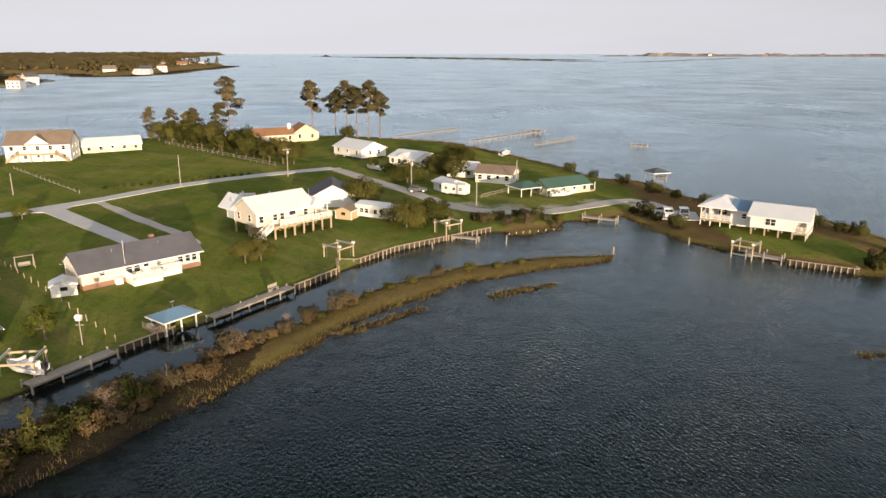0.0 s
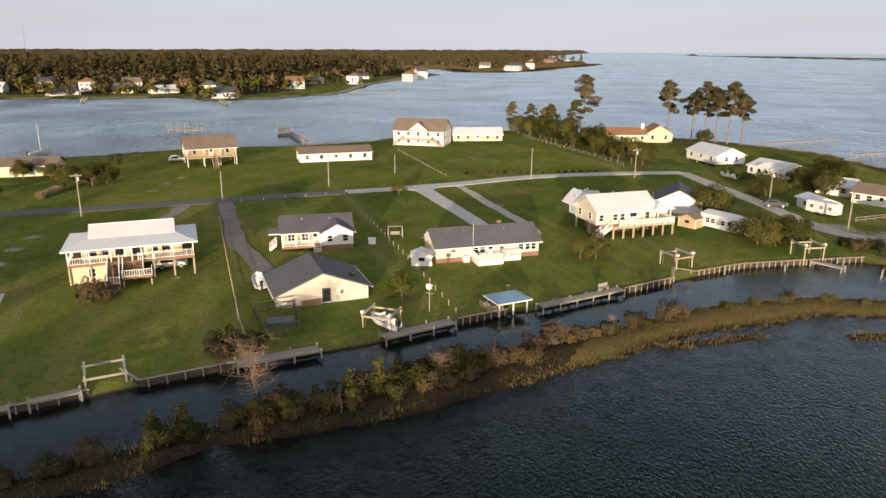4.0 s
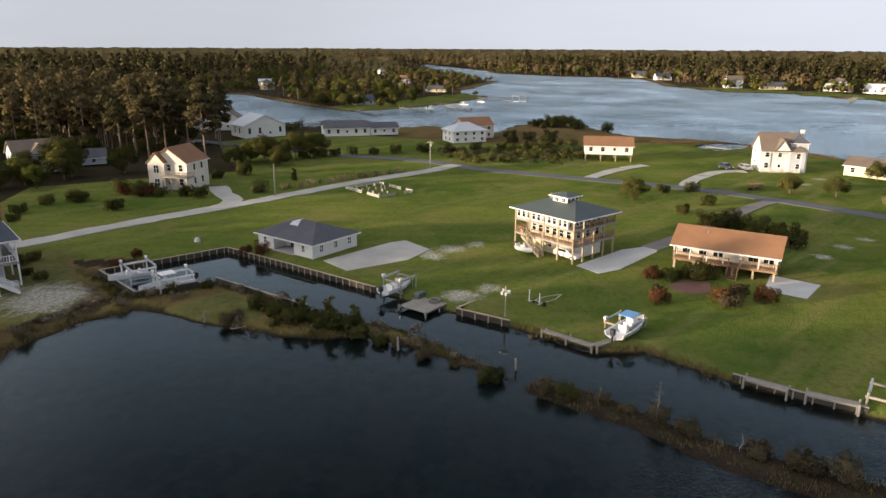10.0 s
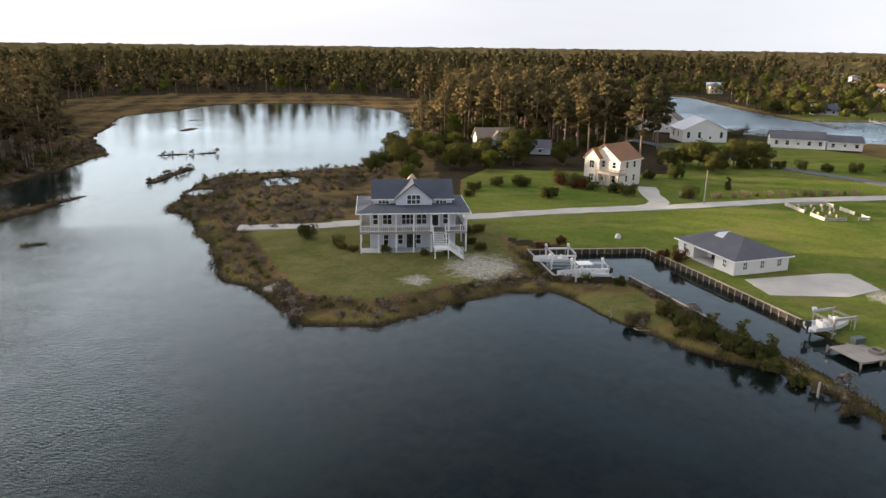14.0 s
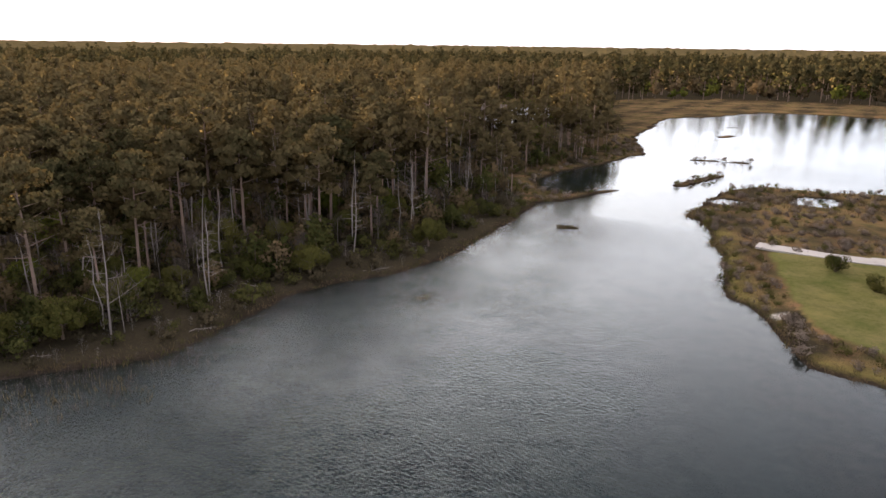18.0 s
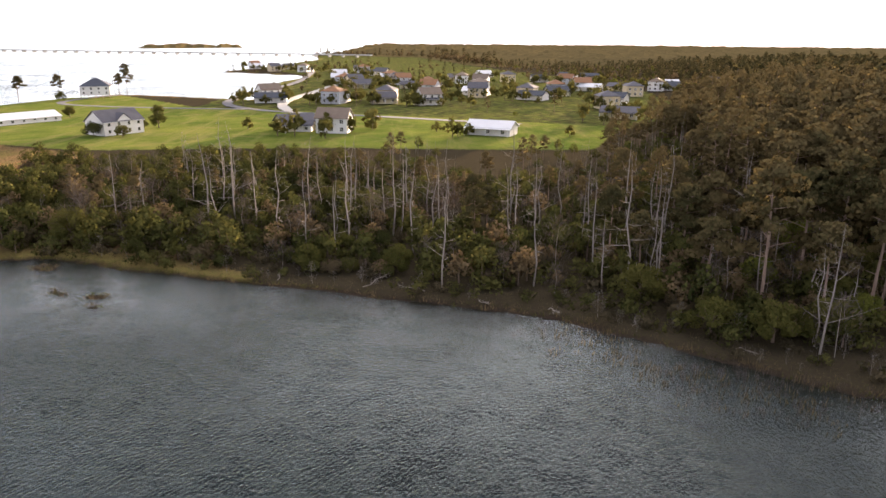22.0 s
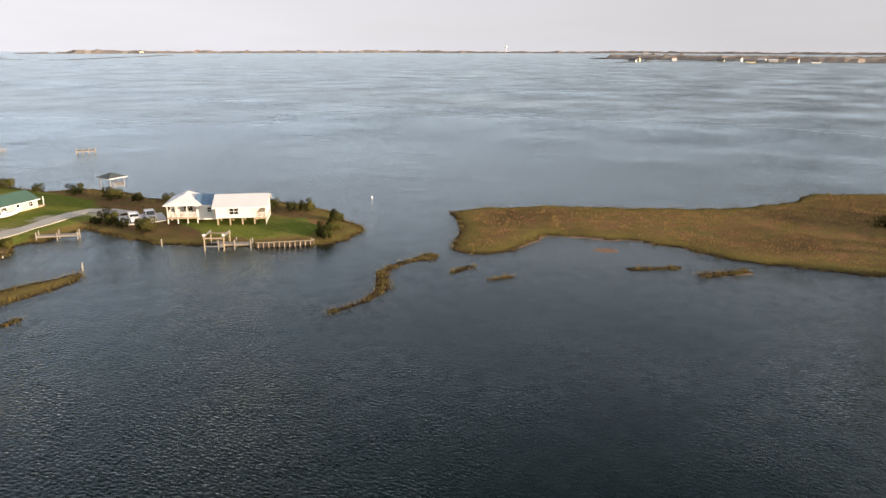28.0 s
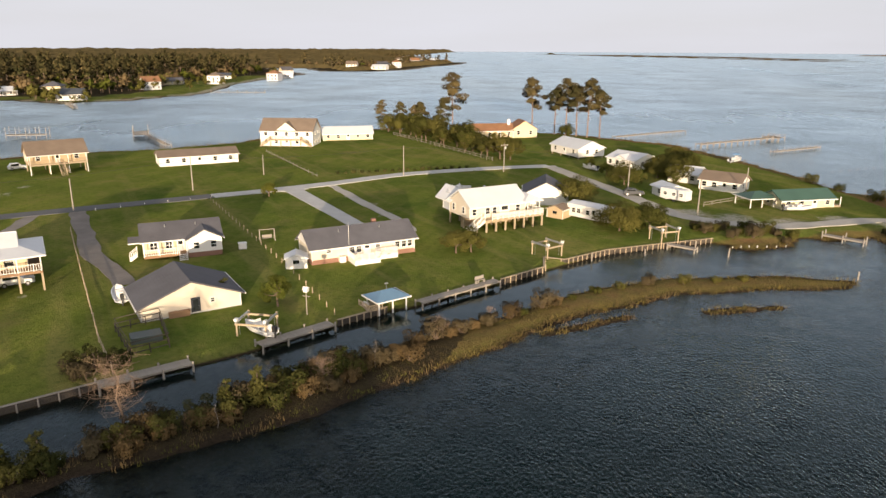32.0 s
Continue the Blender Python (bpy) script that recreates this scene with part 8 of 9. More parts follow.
row("bush", 3, [(-55.0, 49.2), (-52.4, 51.0)], 1.1, 1.3)
row("redbush", 3, [(-96.0, -51.4), (-100.4, -50.6), (-102.8, -32.2), (-104, -35)], 0.8, 1.0)
row("greenb", 3, [(-78.3, -68.8), (-80.7, -63.2), (-83.4, -60.9), (-75.5, -73.0), (-75.4, -75.4), (-76.6, -77.4), (-88.6, -58.4), (-90.4, -61.6)], 0.55, 0.8)
row("greenb", 3, [(-94.8, -65.3), (-97.1, -64.8), (-76, -83.9), (-77.8, -87), (-88.4, -35.2), (-108, -88), (-113, -84), (-120, -83), (-104, -84)], 0.8, 1.2)
row("greenb", 3, [(-136.9, -80.8), (-129.6, -69.4), (-145.4, -75.5), (-134, -85.1), (-125.9, -85.7), (-149, -46.5), (-200.4, -44.6), (-203.2, -40.7), (-205, -36), (-198, -49)], 1.0, 1.6)
row("bush", 3, [(-143.4, -66.2), (-144.0, -61.2), (-143.8, -71.0), (-142.8, -57.6), (-206, -30), (-209, -24), (-212, -16), (-214, -8), (-216, 0), (-218, 8), (-222, 16)], 1.1, 1.6)
row("redbush", 3, [(-144.5, -74.0), (-143.5, -69.0)], 1.2, 1.5)
for px, py in ((-78.6, -29.6), (-76.0, -31.0), (-74.6, -27.4), (-52.6, -62.0), (-56.4, -84.0)):
    plant("dead:2", px, py, rng.uniform(0.35, 0.5), 0.35, tilt=78)
row("cedar", 1, [(-164, -43.0), (-53.5, 70.4)], 0.9, 1.1)
row("broad", 3, [(-155.1, -119.2), (-157.8, -115.3), (-162.3, -98.3), (-195.8, -133.9), (-198, -130.9), (-172.6, -88.6), (-190, -61.8), (-192.7, -55.9), (-196.4, -120.9), (-140.1, -118.7), (-130.7, -119), (-184, -64)], 0.9, 1.35)
row("spring", 2, [(-149.7, -97.1), (-124, -103), (-146, -108), (-160, -108)], 0.8, 1.2)
row("pine", 4, [(-181.5, -70.9), (-217.3, -79.8), (-226.7, -84), (-240.3, -90), (-227.6, -89.2), (-212, -88), (-205, -92), (-198, -94), (-222, -96), (-190, -98)], 1.0, 1.2)
row("bush", 3, [(-290, 24.3), (-289.3, 30), (-293.2, 35.1), (-296, 30), (-284, 26), (-280, 40), (-274, 50), (-300, 32), (-252, 12), (-246, 18), (-240, 12), (-236, 24), (-250, 26)], 1.3, 2.2)
row("snag", 3, [(-290, 27), (-294, 31)], 0.5, 0.6)
row("pampas", 1, [(-148.6 - 29 * t + rng.uniform(-1, 1), -47.0 + 28 * t + rng.uniform(-1, 1)) for t in np.linspace(0, 1, 16)], 0.9, 1.4)
row("pampas", 1, [(-147 - 5 * t, 85 + 8 * t) for t in np.linspace(0, 1, 12)] + [(-160 - 2 * t, 62 + 3 * t) for t in np.linspace(0, 1, 5)], 1.0, 1.4)
row("bush", 3, [(36.1, 136.3), (37.5, 132.9), (68, 123.8), (70, 121.9), (61.7, 101.7), (28.6, 185.9), (51.7, 149.1), (47.4, 154.5), (43.8, 159.5), (55, 146), (59, 141.5), (63, 137), (66, 133), (34.5, 139), (39.5, 127), (63, 104), (66, 106), (33, 178), (39, 170), (70.5, 112), (65, 128)], 0.9, 1.5)
row("oliveb", 3, [(6.7, 131), (2.3, 130.9), (11.8, 127.5), (8.5, 126.2), (15.5, 130.3), (4, 127.5), (12, 131), (17, 128)], 0.7, 1.0)
row("greenb", 3, [(5.5, 129.2), (9.6, 129.0), (13.4, 129.6), (7.4, 132.6), (10.6, 133.4), (14.6, 132.4), (18.4, 131.0), (2.6, 129.0)], 0.6, 0.9)
row("bush", 3, [(-83.1 + 27.8 * t, 157.9 + 20 * t) for t in np.linspace(0, 1, 18)], 0.35, 0.5)
row("pine", 4, [(384.9, -43.2), (411.6, -73.4), (430.4, -86.7), (422.5, -96.1), (415.9, -114.1), (430, -150), (434, -156)], 0.75, 1.0)
row("broad", 3, [(371, -41), (376, -46), (380, -50), (246, -77), (257, -97), (257.4, -103.1), (240, -84), (316, -90), (400, -110), (300, -120)], 0.7, 1.0)
# the shrubs and trees of the canal's berm
row("bush", 3, [(-46.0, 33.4), (-44.6, 35.2), (-39.6, 42.8), (-36.2, 47.2), (-35.8, 49.8), (-34.6, 51.6), (-33.6, 53.2), (-31.2, 56.2), (-29.9, 58.0), (-38, 45.2), (-41.8, 40.2), (-33.2, 49.8), (-34.9, 54.4)], 0.9, 1.35)
row("oliveb", 3, [(-49.7, 26.2), (-51.6, 23.6), (-48.4, 28.8), (-43.2, 39.0), (-40.4, 43.6), (-37.0, 48.6), (-28.6, 61.0), (-27.6, 62.4), (-24.9, 69.4), (-22.7, 72.0), (-20.6, 75.6), (-15.6, 83.3), (-3.5, 96.8), (-30.4, 54.6), (-32.0, 58.4)], 0.8, 1.2)
row("greenb", 3, [(-12.6, 87.6), (-10, 91.0), (1, 98.6), (5.3, 101.2), (-17.4, 80.2), (-7, 93.4), (9, 103.2)], 0.45, 0.7)
plant("bleached:0", -43.6, 42.4, 0.78)
row("bleached", 2, [(-24.2, 69.8), (-20.6, 76.6), (-31.5, 55.4)], 0.28, 0.4)
row("rustb", 3, [(-40.6, 39.6), (-39.2, 42.2), (-37.4, 44.6), (-34.5, 52.0), (-33.0, 54.6), (-30.8, 58.8), (-28.8, 59.6), (-27.0, 63.5), (-26.0, 66.0), (-23.6, 70.4), (-21.8, 73.6), (-18.6, 78.8), (-14.4, 84.6), (-35.6, 46.4), (-41.6, 42.6), (-31.6, 52.8), (-29.2, 56.6), (-25.4, 63.0), (-33.8, 57.0), (-37.8, 50.6)], 0.7, 1.1)
row("cedar", 1, [(-47.0, 33.6), (-45.4, 35.6), (-36.8, 47.6), (-35.2, 50.0), (-30.2, 57.2), (-77.6, -19.4), (-76.2, -16.0), (-75.0, -13.0)], 0.9, 1.2)
row("dead", 4, [(-36.2, 45.2), (-28.2, 60.4), (-52.2, 22.4), (-56.0, 16.6), (-59.0, 12.2)], 0.25, 0.4)
row("bush", 3, [(-80.0, -25.6), (-78.8, -23.5), (-78.1, -21.1), (-77, -18), (-75.3, -15.5), (-74.9, -13.7), (-73.5, -12.5), (-71.9, -9.6), (-76.4, -20.4), (-75.6, -17.2), (-63.8, 2.2), (-60.4, 9.4)], 0.75, 1.2)
row("oliveb", 3, [(-76.1, -28.4), (-77.2, -27.3), (-71.3, -7.7), (-68.8, -4.4), (-66.9, -1.3), (-61.5, 7.5), (-59.3, 12.5), (-58, 14.5), (-56.4, 16.8), (-54.5, 18.8), (-62.4, -55.4), (-70.4, -49.4)], 0.5, 0.85)

# ---- woods ----
VILLAGE_EAST = [(739, -409), (686, -405), (636, -404), (477, -338), (410, -306), (328, -190), (305, -211), (288, -233), (268, -248), (302, -314), (264, -316), (265, -349), (287, -404), (274, -425), (254, -440), (264, -480), (240, -500), (404, -539), (355, -325), (418, -413), (364, -383)]
STREET = [(734, -406), (660, -388), (644, -413), (425, -304), (392, -298), (344, -200), (314, -218), (297, -240), (268, -247), (406, -346), (355, -325), (390, -390), (453, -484), (288, -302), (258, -313), (277, -362), (216, -137), (204, -142), (165, -180), (384, -439), (370, -460)] + [(330 + 42 * q, -300 - 24 * q) for q in range(8)]
VILLAGE_SOUTH = [(282, -402), (235, -385), (250, -456), (170, -583), (168, -265), (320, -340), (543, -385), (412, -345), (378, -540), (450, -372), (706, -430), (-72, -262), (-96, -288), (196, -300), (215, -330), (330, -440)]
BAY_NORTH = [(-569, 229), (-562, 273), (-527, 282), (-514, 313), (-453, 289), (-478, 322), (-442, 324), (-460, 347), (-415, 338), (-373, 338), (-345, 325), (-374, 428), (-410, 492), (-384, 512), (-392, 640), (-420, 690), (-440, 600), (-370, 580), (-781, 171), (-588, 205), (-549, 266), (-508, 309), (-723, 182)]
TIP_NORTH = [(-480, 1225), (-500, 1290), (-530, 1265), (-505, 1400), (-545, 1420), (-440, 985), (-430, 1020), (-470, 1060), (-450, 905), (-420, 930)]
HEAD_WEST = [(-515, -152), (-389, -62), (-606, -63), (-506, -30), (-807, -107), (-572, -171), (-857, -133)]
STRIP_EAST = [(1597, 1045), (1610, 979), (1650, 880), (1698, 860), (1740, 793), (1800, 740), (1900, 680), (1616, 690), (1560, 760), (1882, 650), (1734, 820), (1759, 781), (1660, 662), (1831, 700), (2050, 520), (2150, 330), (1960, 620), (1480, 1000), (1440, 985)]
HOMES = STREET + VILLAGE_EAST + VILLAGE_SOUTH + BAY_NORTH + TIP_NORTH + HEAD_WEST
PROTO = {}


def proto(fam, leaves, size, k, bare=0.0):
    """A light tree for the woods as arrays: corners, triangles, material slots."""
    if fam == "dead":
        w, l = make_dead((12.0, 14.5, 10.0)[k % 3], k, 10, 2, 0.26), None
    elif fam == "broad":
        w, l = make_broad((8.0, 6.5, 9.0)[k % 3], (6.5, 5.5, 6.0)[k % 3], leaves, size, k)
    elif fam == "twiggy":
        tall = (5.5, 7.5, 4.2, 8.5)[k % 4]
        w, l = Shape().tube([(0, 0, 0), (rng.normal() * 0.2, rng.normal() * 0.2, tall * 0.5), (rng.normal() * 0.4, rng.normal() * 0.4, tall * 0.85)], [0.07, 0.05, 0.015], 3), twig_cloud(tall, leaves)
    elif fam == "bush":
        w, l = None, leaf_cloud([(rng.normal() * 0.7, rng.normal() * 0.7, rng.uniform(0.4, 1.6)) for _ in range(5)], [0.9] * 5, leaves, size, 0.8)
    else:
        w, l = make_pine((16.5, 14.5, 18, 15.5)[k % 4], leaves, size, k, bare or (0.45, 0.5, 0.38, 0.48)[k % 4])
    v, t = [np.zeros((0, 3))], []
    if w:
        keep = w.f if leaves > 400 or fam in ("dead", "twiggy") else w.f[:26] if leaves > 180 else w.f[:12]
        v, t = [np.array([tuple(p) for p in w.v])], [(f[0], f[i], f[i + 1]) for f in keep for i in range(1, len(f) - 1)]
    n0, nt = len(v[0]), len(t)
    tri = np.array(t, np.int32).reshape(-1, 3)
    slot = np.zeros(nt, np.int32)
    if l is not None:
        v.append(l)
        tri, slot = np.concatenate([tri, tris(len(l) // 3, n0)]), np.concatenate([slot, np.ones(len(l) // 3, np.int32)])
    ways = np.concatenate([np.zeros((n0, 3))] + ([puffs(l)] if l is not None else []))
    return np.concatenate(v), tri, slot, ways


def stand(name, label, places, protos, materials, scale=(0.8, 1.2), z=0.4, grow=False):
    """Many trees as one mesh."""
    vs, ts, ss, ws, k0, n_at = [], [], [], [], 0, 0
    where = np.array(places).reshape(-1, 2)
    sizes = growth(where[:, 0], where[:, 1]) if grow else None
    for x, y in places:
        v, t, s, w = protos[rng.integers(len(protos))]
        a, q = rng.uniform(0, 6.283), rng.uniform(*scale) * (sizes[n_at] if sizes is not None else 1)
        n_at += 1
        c, d = math.cos(a) * q, math.sin(a) * q
        vs.append(np.stack([v[:, 0] * c - v[:, 1] * d + x, v[:, 0] * d + v[:, 1] * c + y, v[:, 2] * q * rng.uniform(0.9, 1.12) + z], -1))
        ca, sa = math.cos(a), math.sin(a)
        ws.append(np.stack([w[:, 0] * ca - w[:, 1] * sa, w[:, 0] * sa + w[:, 1] * ca, w[:, 2]], -1))
        ts.append(t + k0)
        ss.append(s)
        k0 += len(v)
    me = mesh_from(name, np.concatenate(vs), np.concatenate(ts), M[materials[0]])
    me.materials.append(M[materials[1]])
    me.polygons.foreach_set("material_index", np.concatenate(ss))
    give_way(me, np.concatenate(ws))
    return tagged(new(name, me), label, "woodland", kind="stuff")


def wooded(x, y, margin=5.0):
    d = land(x, y)
    way, far = np.degrees(np.arctan2(-x, y)) % 360, np.hypot(x, y)
    ok = d > np.where((way < 80) & (far > 300) & (x > -640) & (y < 1700), 48.0, margin)
    ok &= (signed(CLEAR_N, x, y) < 0) & (signed(FLATS, x, y) < 0) & (signed(EASTMARSH, x, y) < 0) & (lawns(x, y) < -2)
    ok &= ~((way < 114) & (far < 345)) & ~((way < 152) & (far < 182)) & ~((x > 172) & (y > -150)) & ~((x > 190) & (y > -215))
    ok &= (signed(VILLAGE, x, y) < 0) | (rng.uniform(size=x.shape) < 0.10)
    return ok & in_view(x, y)


def in_view(x, y):
    """Keeps the yards round the distant houses open towards the water."""
    ok = np.ones(x.shape, bool)
    for hx, hy in HOMES:
        hr = math.hypot(hx, hy)
        ahead, aside = (x * hx + y * hy) / hr, np.abs(x * hy - y * hx) / hr
        ok &= (np.hypot(x - hx, y - hy) > 14) & ~((ahead < hr) & (ahead > hr - 70) & (aside < (8 if hx < 0 and hy < -250 else 12)))
    return ok


def growth(x, y):
    """How tall the wood stands: low by the shore and towards the eastern marsh."""
    d = land(x, y)
    way = np.degrees(np.arctan2(-x, y)) % 360
    head = np.where((x < -300) & (y > -200) & (y < 40), 0.62, 1.0)
    return head * np.clip((d + 9) / 27, 0.38, 1.0) * np.clip(1.0 - (way - 200) / 26, 0.40, 1.0)


def way_of(x, y):
    return np.degrees(np.arctan2(-x, y)) % 360


def scatter(r0, r1, gap, jitter=0.45):
    g = np.arange(-r1, r1, gap)
    x, y = [q.ravel() + rng.uniform(-jitter, jitter, q.size) * gap for q in np.meshgrid(g, g)]
    r = np.hypot(x, y)
    k = (r > r0) & (r < r1)
    return x[k], y[k]


x, y = scatter(60, 215, 5.6)
k = wooded(x, y)
x, y = x[k], y[k]
order = np.argsort(x * x + y * y)
near, rest = order[:230], order[230:]
for q, i in enumerate(near):
    edge = land(x[i : i + 1], y[i : i + 1])[0]
    u = rng.uniform()
    g = float(growth(x[i : i + 1], y[i : i + 1])[0])
    if edge < 14:
        g, fam = 1.0, "snag" if u < 0.10 else "bush" if u < 0.58 else "greenb" if u < 0.63 else "oliveb" if u < 0.84 else "broad"
    elif way_of(x[i], y[i]) > 207:
        g, fam = max(g, 0.6), "snag" if u < 0.45 else "bush" if u < 0.62 else "oliveb" if u < 0.68 else "pine" if u < 0.78 else "broad"
        g = 1.15 if fam == "snag" else g
    else:
        fam = "snag" if u < 0.28 else "pine" if u < 0.7 else "spring" if u < 0.78 else "broad"
    plant(f"{fam}:{q}", float(x[i]), float(y[i]), rng.uniform(0.8, 1.15) * (1.3 if fam in ("bush", "greenb", "oliveb") else 0.8 if fam == "broad" else 1.0) * (g if fam in ("pine", "snag", "broad") else 1.0), 0.4)
for px, py in ((20.2, -77.4), (21.4, -79.2), (36, -104), (22, -93), (11, -88), (10, -112), (-2, -114), (-8.4, -109), (-19.7, -119), (32.6, -90.6), (44.5, -84.5), (54.7, -104), (127, -57), (133, -69), (108, -73), (96, -76), (80, -76), (43, -83), (145, -61), (120, -60), (140, -70), (150, -66), (100, -80), (160, -70), (68, -82), (60, -90), (0, -124), (-30, -138), (-42, -160)):
    plant(f"snag:{int(abs(px))}", px, py, rng.uniform(0.75, 1.1), 0.4, tilt=rng.uniform(-3, 3))
pines = [proto("pine", 640, 0.55, k) for k in range(4)]
deads = [proto("dead", 0, 0, k) for k in range(3)]
broads = [proto("broad", 300, 0.55, k) for k in range(3)]
twiggies = [proto("twiggy", 260, 0, k) for k in range(4)]
u = rng.uniform(size=len(rest))
u = np.where((way_of(x[rest], y[rest]) > 207) & (u < 0.5), 0.6 + 0.8 * u, u)
stand("pine_wood", "dense pine wood behind the marsh shore", list(zip(x[rest][u < 0.6], y[rest][u < 0.6])), pines, ("pinebark", "pine"), grow=True)
stand("dead_pines", "bleached dead pines standing in the wood", list(zip(x[rest][(u >= 0.6) & (u < 0.82)], y[rest][(u >= 0.6) & (u < 0.82)])), deads, ("dead", "pine"), grow=True)
stand("mixed_wood", "broad-leaved trees among the pines", list(zip(x[rest][u >= 0.82], y[rest][u >= 0.82])), broads, ("bark", "broad"), grow=True)
x, y = scatter(60, 200, 3.7)
k = wooded(x, y, 7.0) & (land(x, y) < 75)
i = np.flatnonzero(k)
u = rng.uniform(size=len(i))
east = way_of(x[i], y[i]) > 205
bare_here, brown_here = (u < np.where(east, 0.12, 0.30)), (u > 0.36) & (u < np.where(east, 0.52, 0.6))
green_here = u > np.where(east, 0.6, 0.82)
stand("bare_thicket", "grey-brown leafless saplings under the pines", list(zip(x[i][bare_here], y[i][bare_here])), twiggies, ("dead", "greytwig"), (0.5, 1.05))
stand("brown_thicket", "brownish young trees under the pines", list(zip(x[i][brown_here], y[i][brown_here])), broads, ("bark", "thicket"), (0.3, 0.7))
stand("green_thicket", "olive-green young trees under the pines", list(zip(x[i][green_here], y[i][green_here])), broads, ("bark", "bushy"), (0.4, 0.8))
x, y = scatter(60, 230, 3.6)
k = wooded(x, y, 1.4) & (land(x, y) < 40)
bushes = [proto("bush", 210, 0.25, k) for k in range(4)]
i = np.flatnonzero(k)
u = rng.uniform(size=len(i))
stand("undergrowth", "dark green shrubs under the trees", list(zip(x[i][u < 0.6], y[i][u < 0.6])), bushes, ("bark", "bushy"), (0.6, 1.4))
stand("dry_undergrowth", "grey-brown leafless thicket along the shore", list(zip(x[i][u > 0.72], y[i][u > 0.72])), bushes, ("bark", "olive"), (0.5, 1.1))
x, y = scatter(215, 420, 6.6)
k = wooded(x, y)
u = rng.uniform(size=len(x))
pines2 = [proto("pine", 330, 0.72, k, 0.36) for k in range(4)]
broads2 = [proto("broad", 220, 0.72, k) for k in range(3)]
stand("farther_pine_wood", "tall pine wood behind the lagoon", list(zip(x[k & (u < 0.8)], y[k & (u < 0.8)])), pines2, ("pinebark", "pine"), (0.9, 1.25), grow=True)
stand("farther_mixed_wood", "broad-leaved trees in the farther wood", list(zip(x[k & (u >= 0.8)], y[k & (u >= 0.8)])), broads2, ("bark", "spring"), (0.9, 1.3), grow=True)
x, y = scatter(420, 1070, 12.0)
k = wooded(x, y, 3.0) & (signed(CLEAR_N, x, y) < 0)
u = rng.uniform(size=len(x))
u = np.where((x > -900) & (x < -330) & (y > -220) & (y < 40), 0.5 * u + 0.48, u)
u = np.where(land(x, y) < 75, 0.4 + 0.6 * u, u)
pines3 = [proto("pine", 110, 1.3, k, 0.16) for k in range(4)]
broads3 = [proto("broad", 85, 1.25, k) for k in range(3)]
stand("distant_pine_wood", "distant pine woods across the water", list(zip(x[k & (u < 0.5)], y[k & (u < 0.5)])), pines3, ("pinebark", "pine"), (0.9, 1.3), grow=True)
stand("distant_brown_wood", "distant brownish trees across the water", list(zip(x[k & (u >= 0.5) & (u < 0.78)], y[k & (u >= 0.5) & (u < 0.78)])), broads3, ("bark", "thicket"), (1.0, 1.6), grow=True)
stand("distant_mixed_wood", "distant light green trees along the shore", list(zip(x[k & (u >= 0.78)], y[k & (u >= 0.78)])), broads3, ("bark", "spring"), (0.9, 1.4), grow=True)

x, y = scatter(1000, 2500, 15.0)
tip = (x > -700) & (y > 800) & (y < 1900)
k = np.flatnonzero((land(x, y) > np.where(tip, 42, 4)) & (land(x, y) < 95) & (x < 900) & in_view(x, y) & (signed(VILLAGE, x, y) < 0) & ((x < -250) | (y < 1800)))
edge = signed(VILLAGE, x, y)
k = np.concatenate([k, np.flatnonzero((edge < 0) & (edge > -45) & (y < -500) & (land(x, y) > 5))])
half = rng.uniform(size=len(k)) < 0.5
stand("shore_wood", "distant trees along the outer shores", list(zip(x[k][half], y[k][half])), broads3 + pines3, ("bark", "pine"), (0.6, 1.15))
stand("brown_shore_wood", "distant brownish trees along the outer shores", list(zip(x[k][~half], y[k][~half])), broads3, ("bark", "thicket"), (0.8, 1.4))

# yard trees on the headland across the creek
row("spring", 2, [(-502, -92), (-494, -78), (-505, -65), (-598, -191), (-609, -166), (-520, -98), (-560, -120), (-640, -150), (-470, -92)], 1.7, 2.2)
row("spring", 2, [(-407, -38), (-413, -48), (-425, -40), (-380, -76), (-398, -70)], 1.1, 1.4)
row("broad", 3, [(-392, -80), (-401, -92), (-412, -100), (-375, -70), (-430, -58), (-446, -40), (-384, -86), (-418, -84), (-440, -76), (-455, -56)], 1.0, 1.4)
row("pine", 4, [(-451, -124), (-389, -92), (-396, -84), (-462, -35), (-469, -17), (-476, -40), (-440, -112), (-426, -108), (-462, -44), (-410, -98), (-486, -28)], 0.7, 0.95)
row("broad", 3, [(-468, -2), (-612, -12), (-628, -8), (-654, -4), (-640, -12), (-600, -18)], 0.5, 0.7)

# the canopy of the woods that run to the horizon
cx, cy, cf = polar([940 * 1.012**k for k in range(139)], 900)
cd = land(cx, cy)
reach = np.hypot(cx, cy)
bare = (cx > -800) & (cx < 1200) & (cy > 1850) & (cy < 3300)
thick = (cd > np.where(cx < 900, 40, np.where(reach < 2700, 60, 6))) & (signed(VILLAGE, cx, cy) < 0) & ~bare
crest = 12.5 + 3.0 * ripple(cx, cy, 90.0, 1.0) + 2.2 * rng.normal(size=cx.shape) * np.clip(reach / 2500, 0.5, 1.3)
crest = np.where((cx > 1200) & (cy > -700), crest * 0.75, crest) * np.where((cx > -800) & (cy > 700) & (cx < 900), np.clip((cd - 10) / 160, 0.45, 1.0), 1.0)
cz = np.where(thick, crest * np.clip(-signed(VILLAGE, cx, cy) / 150, 0.15, 1.0) * np.clip((reach - 935) / 90, 0.0, 1.0), 0.2)
# the outer strip gets its own canopy in the haze-paled brown
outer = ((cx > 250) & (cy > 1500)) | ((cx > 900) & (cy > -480))
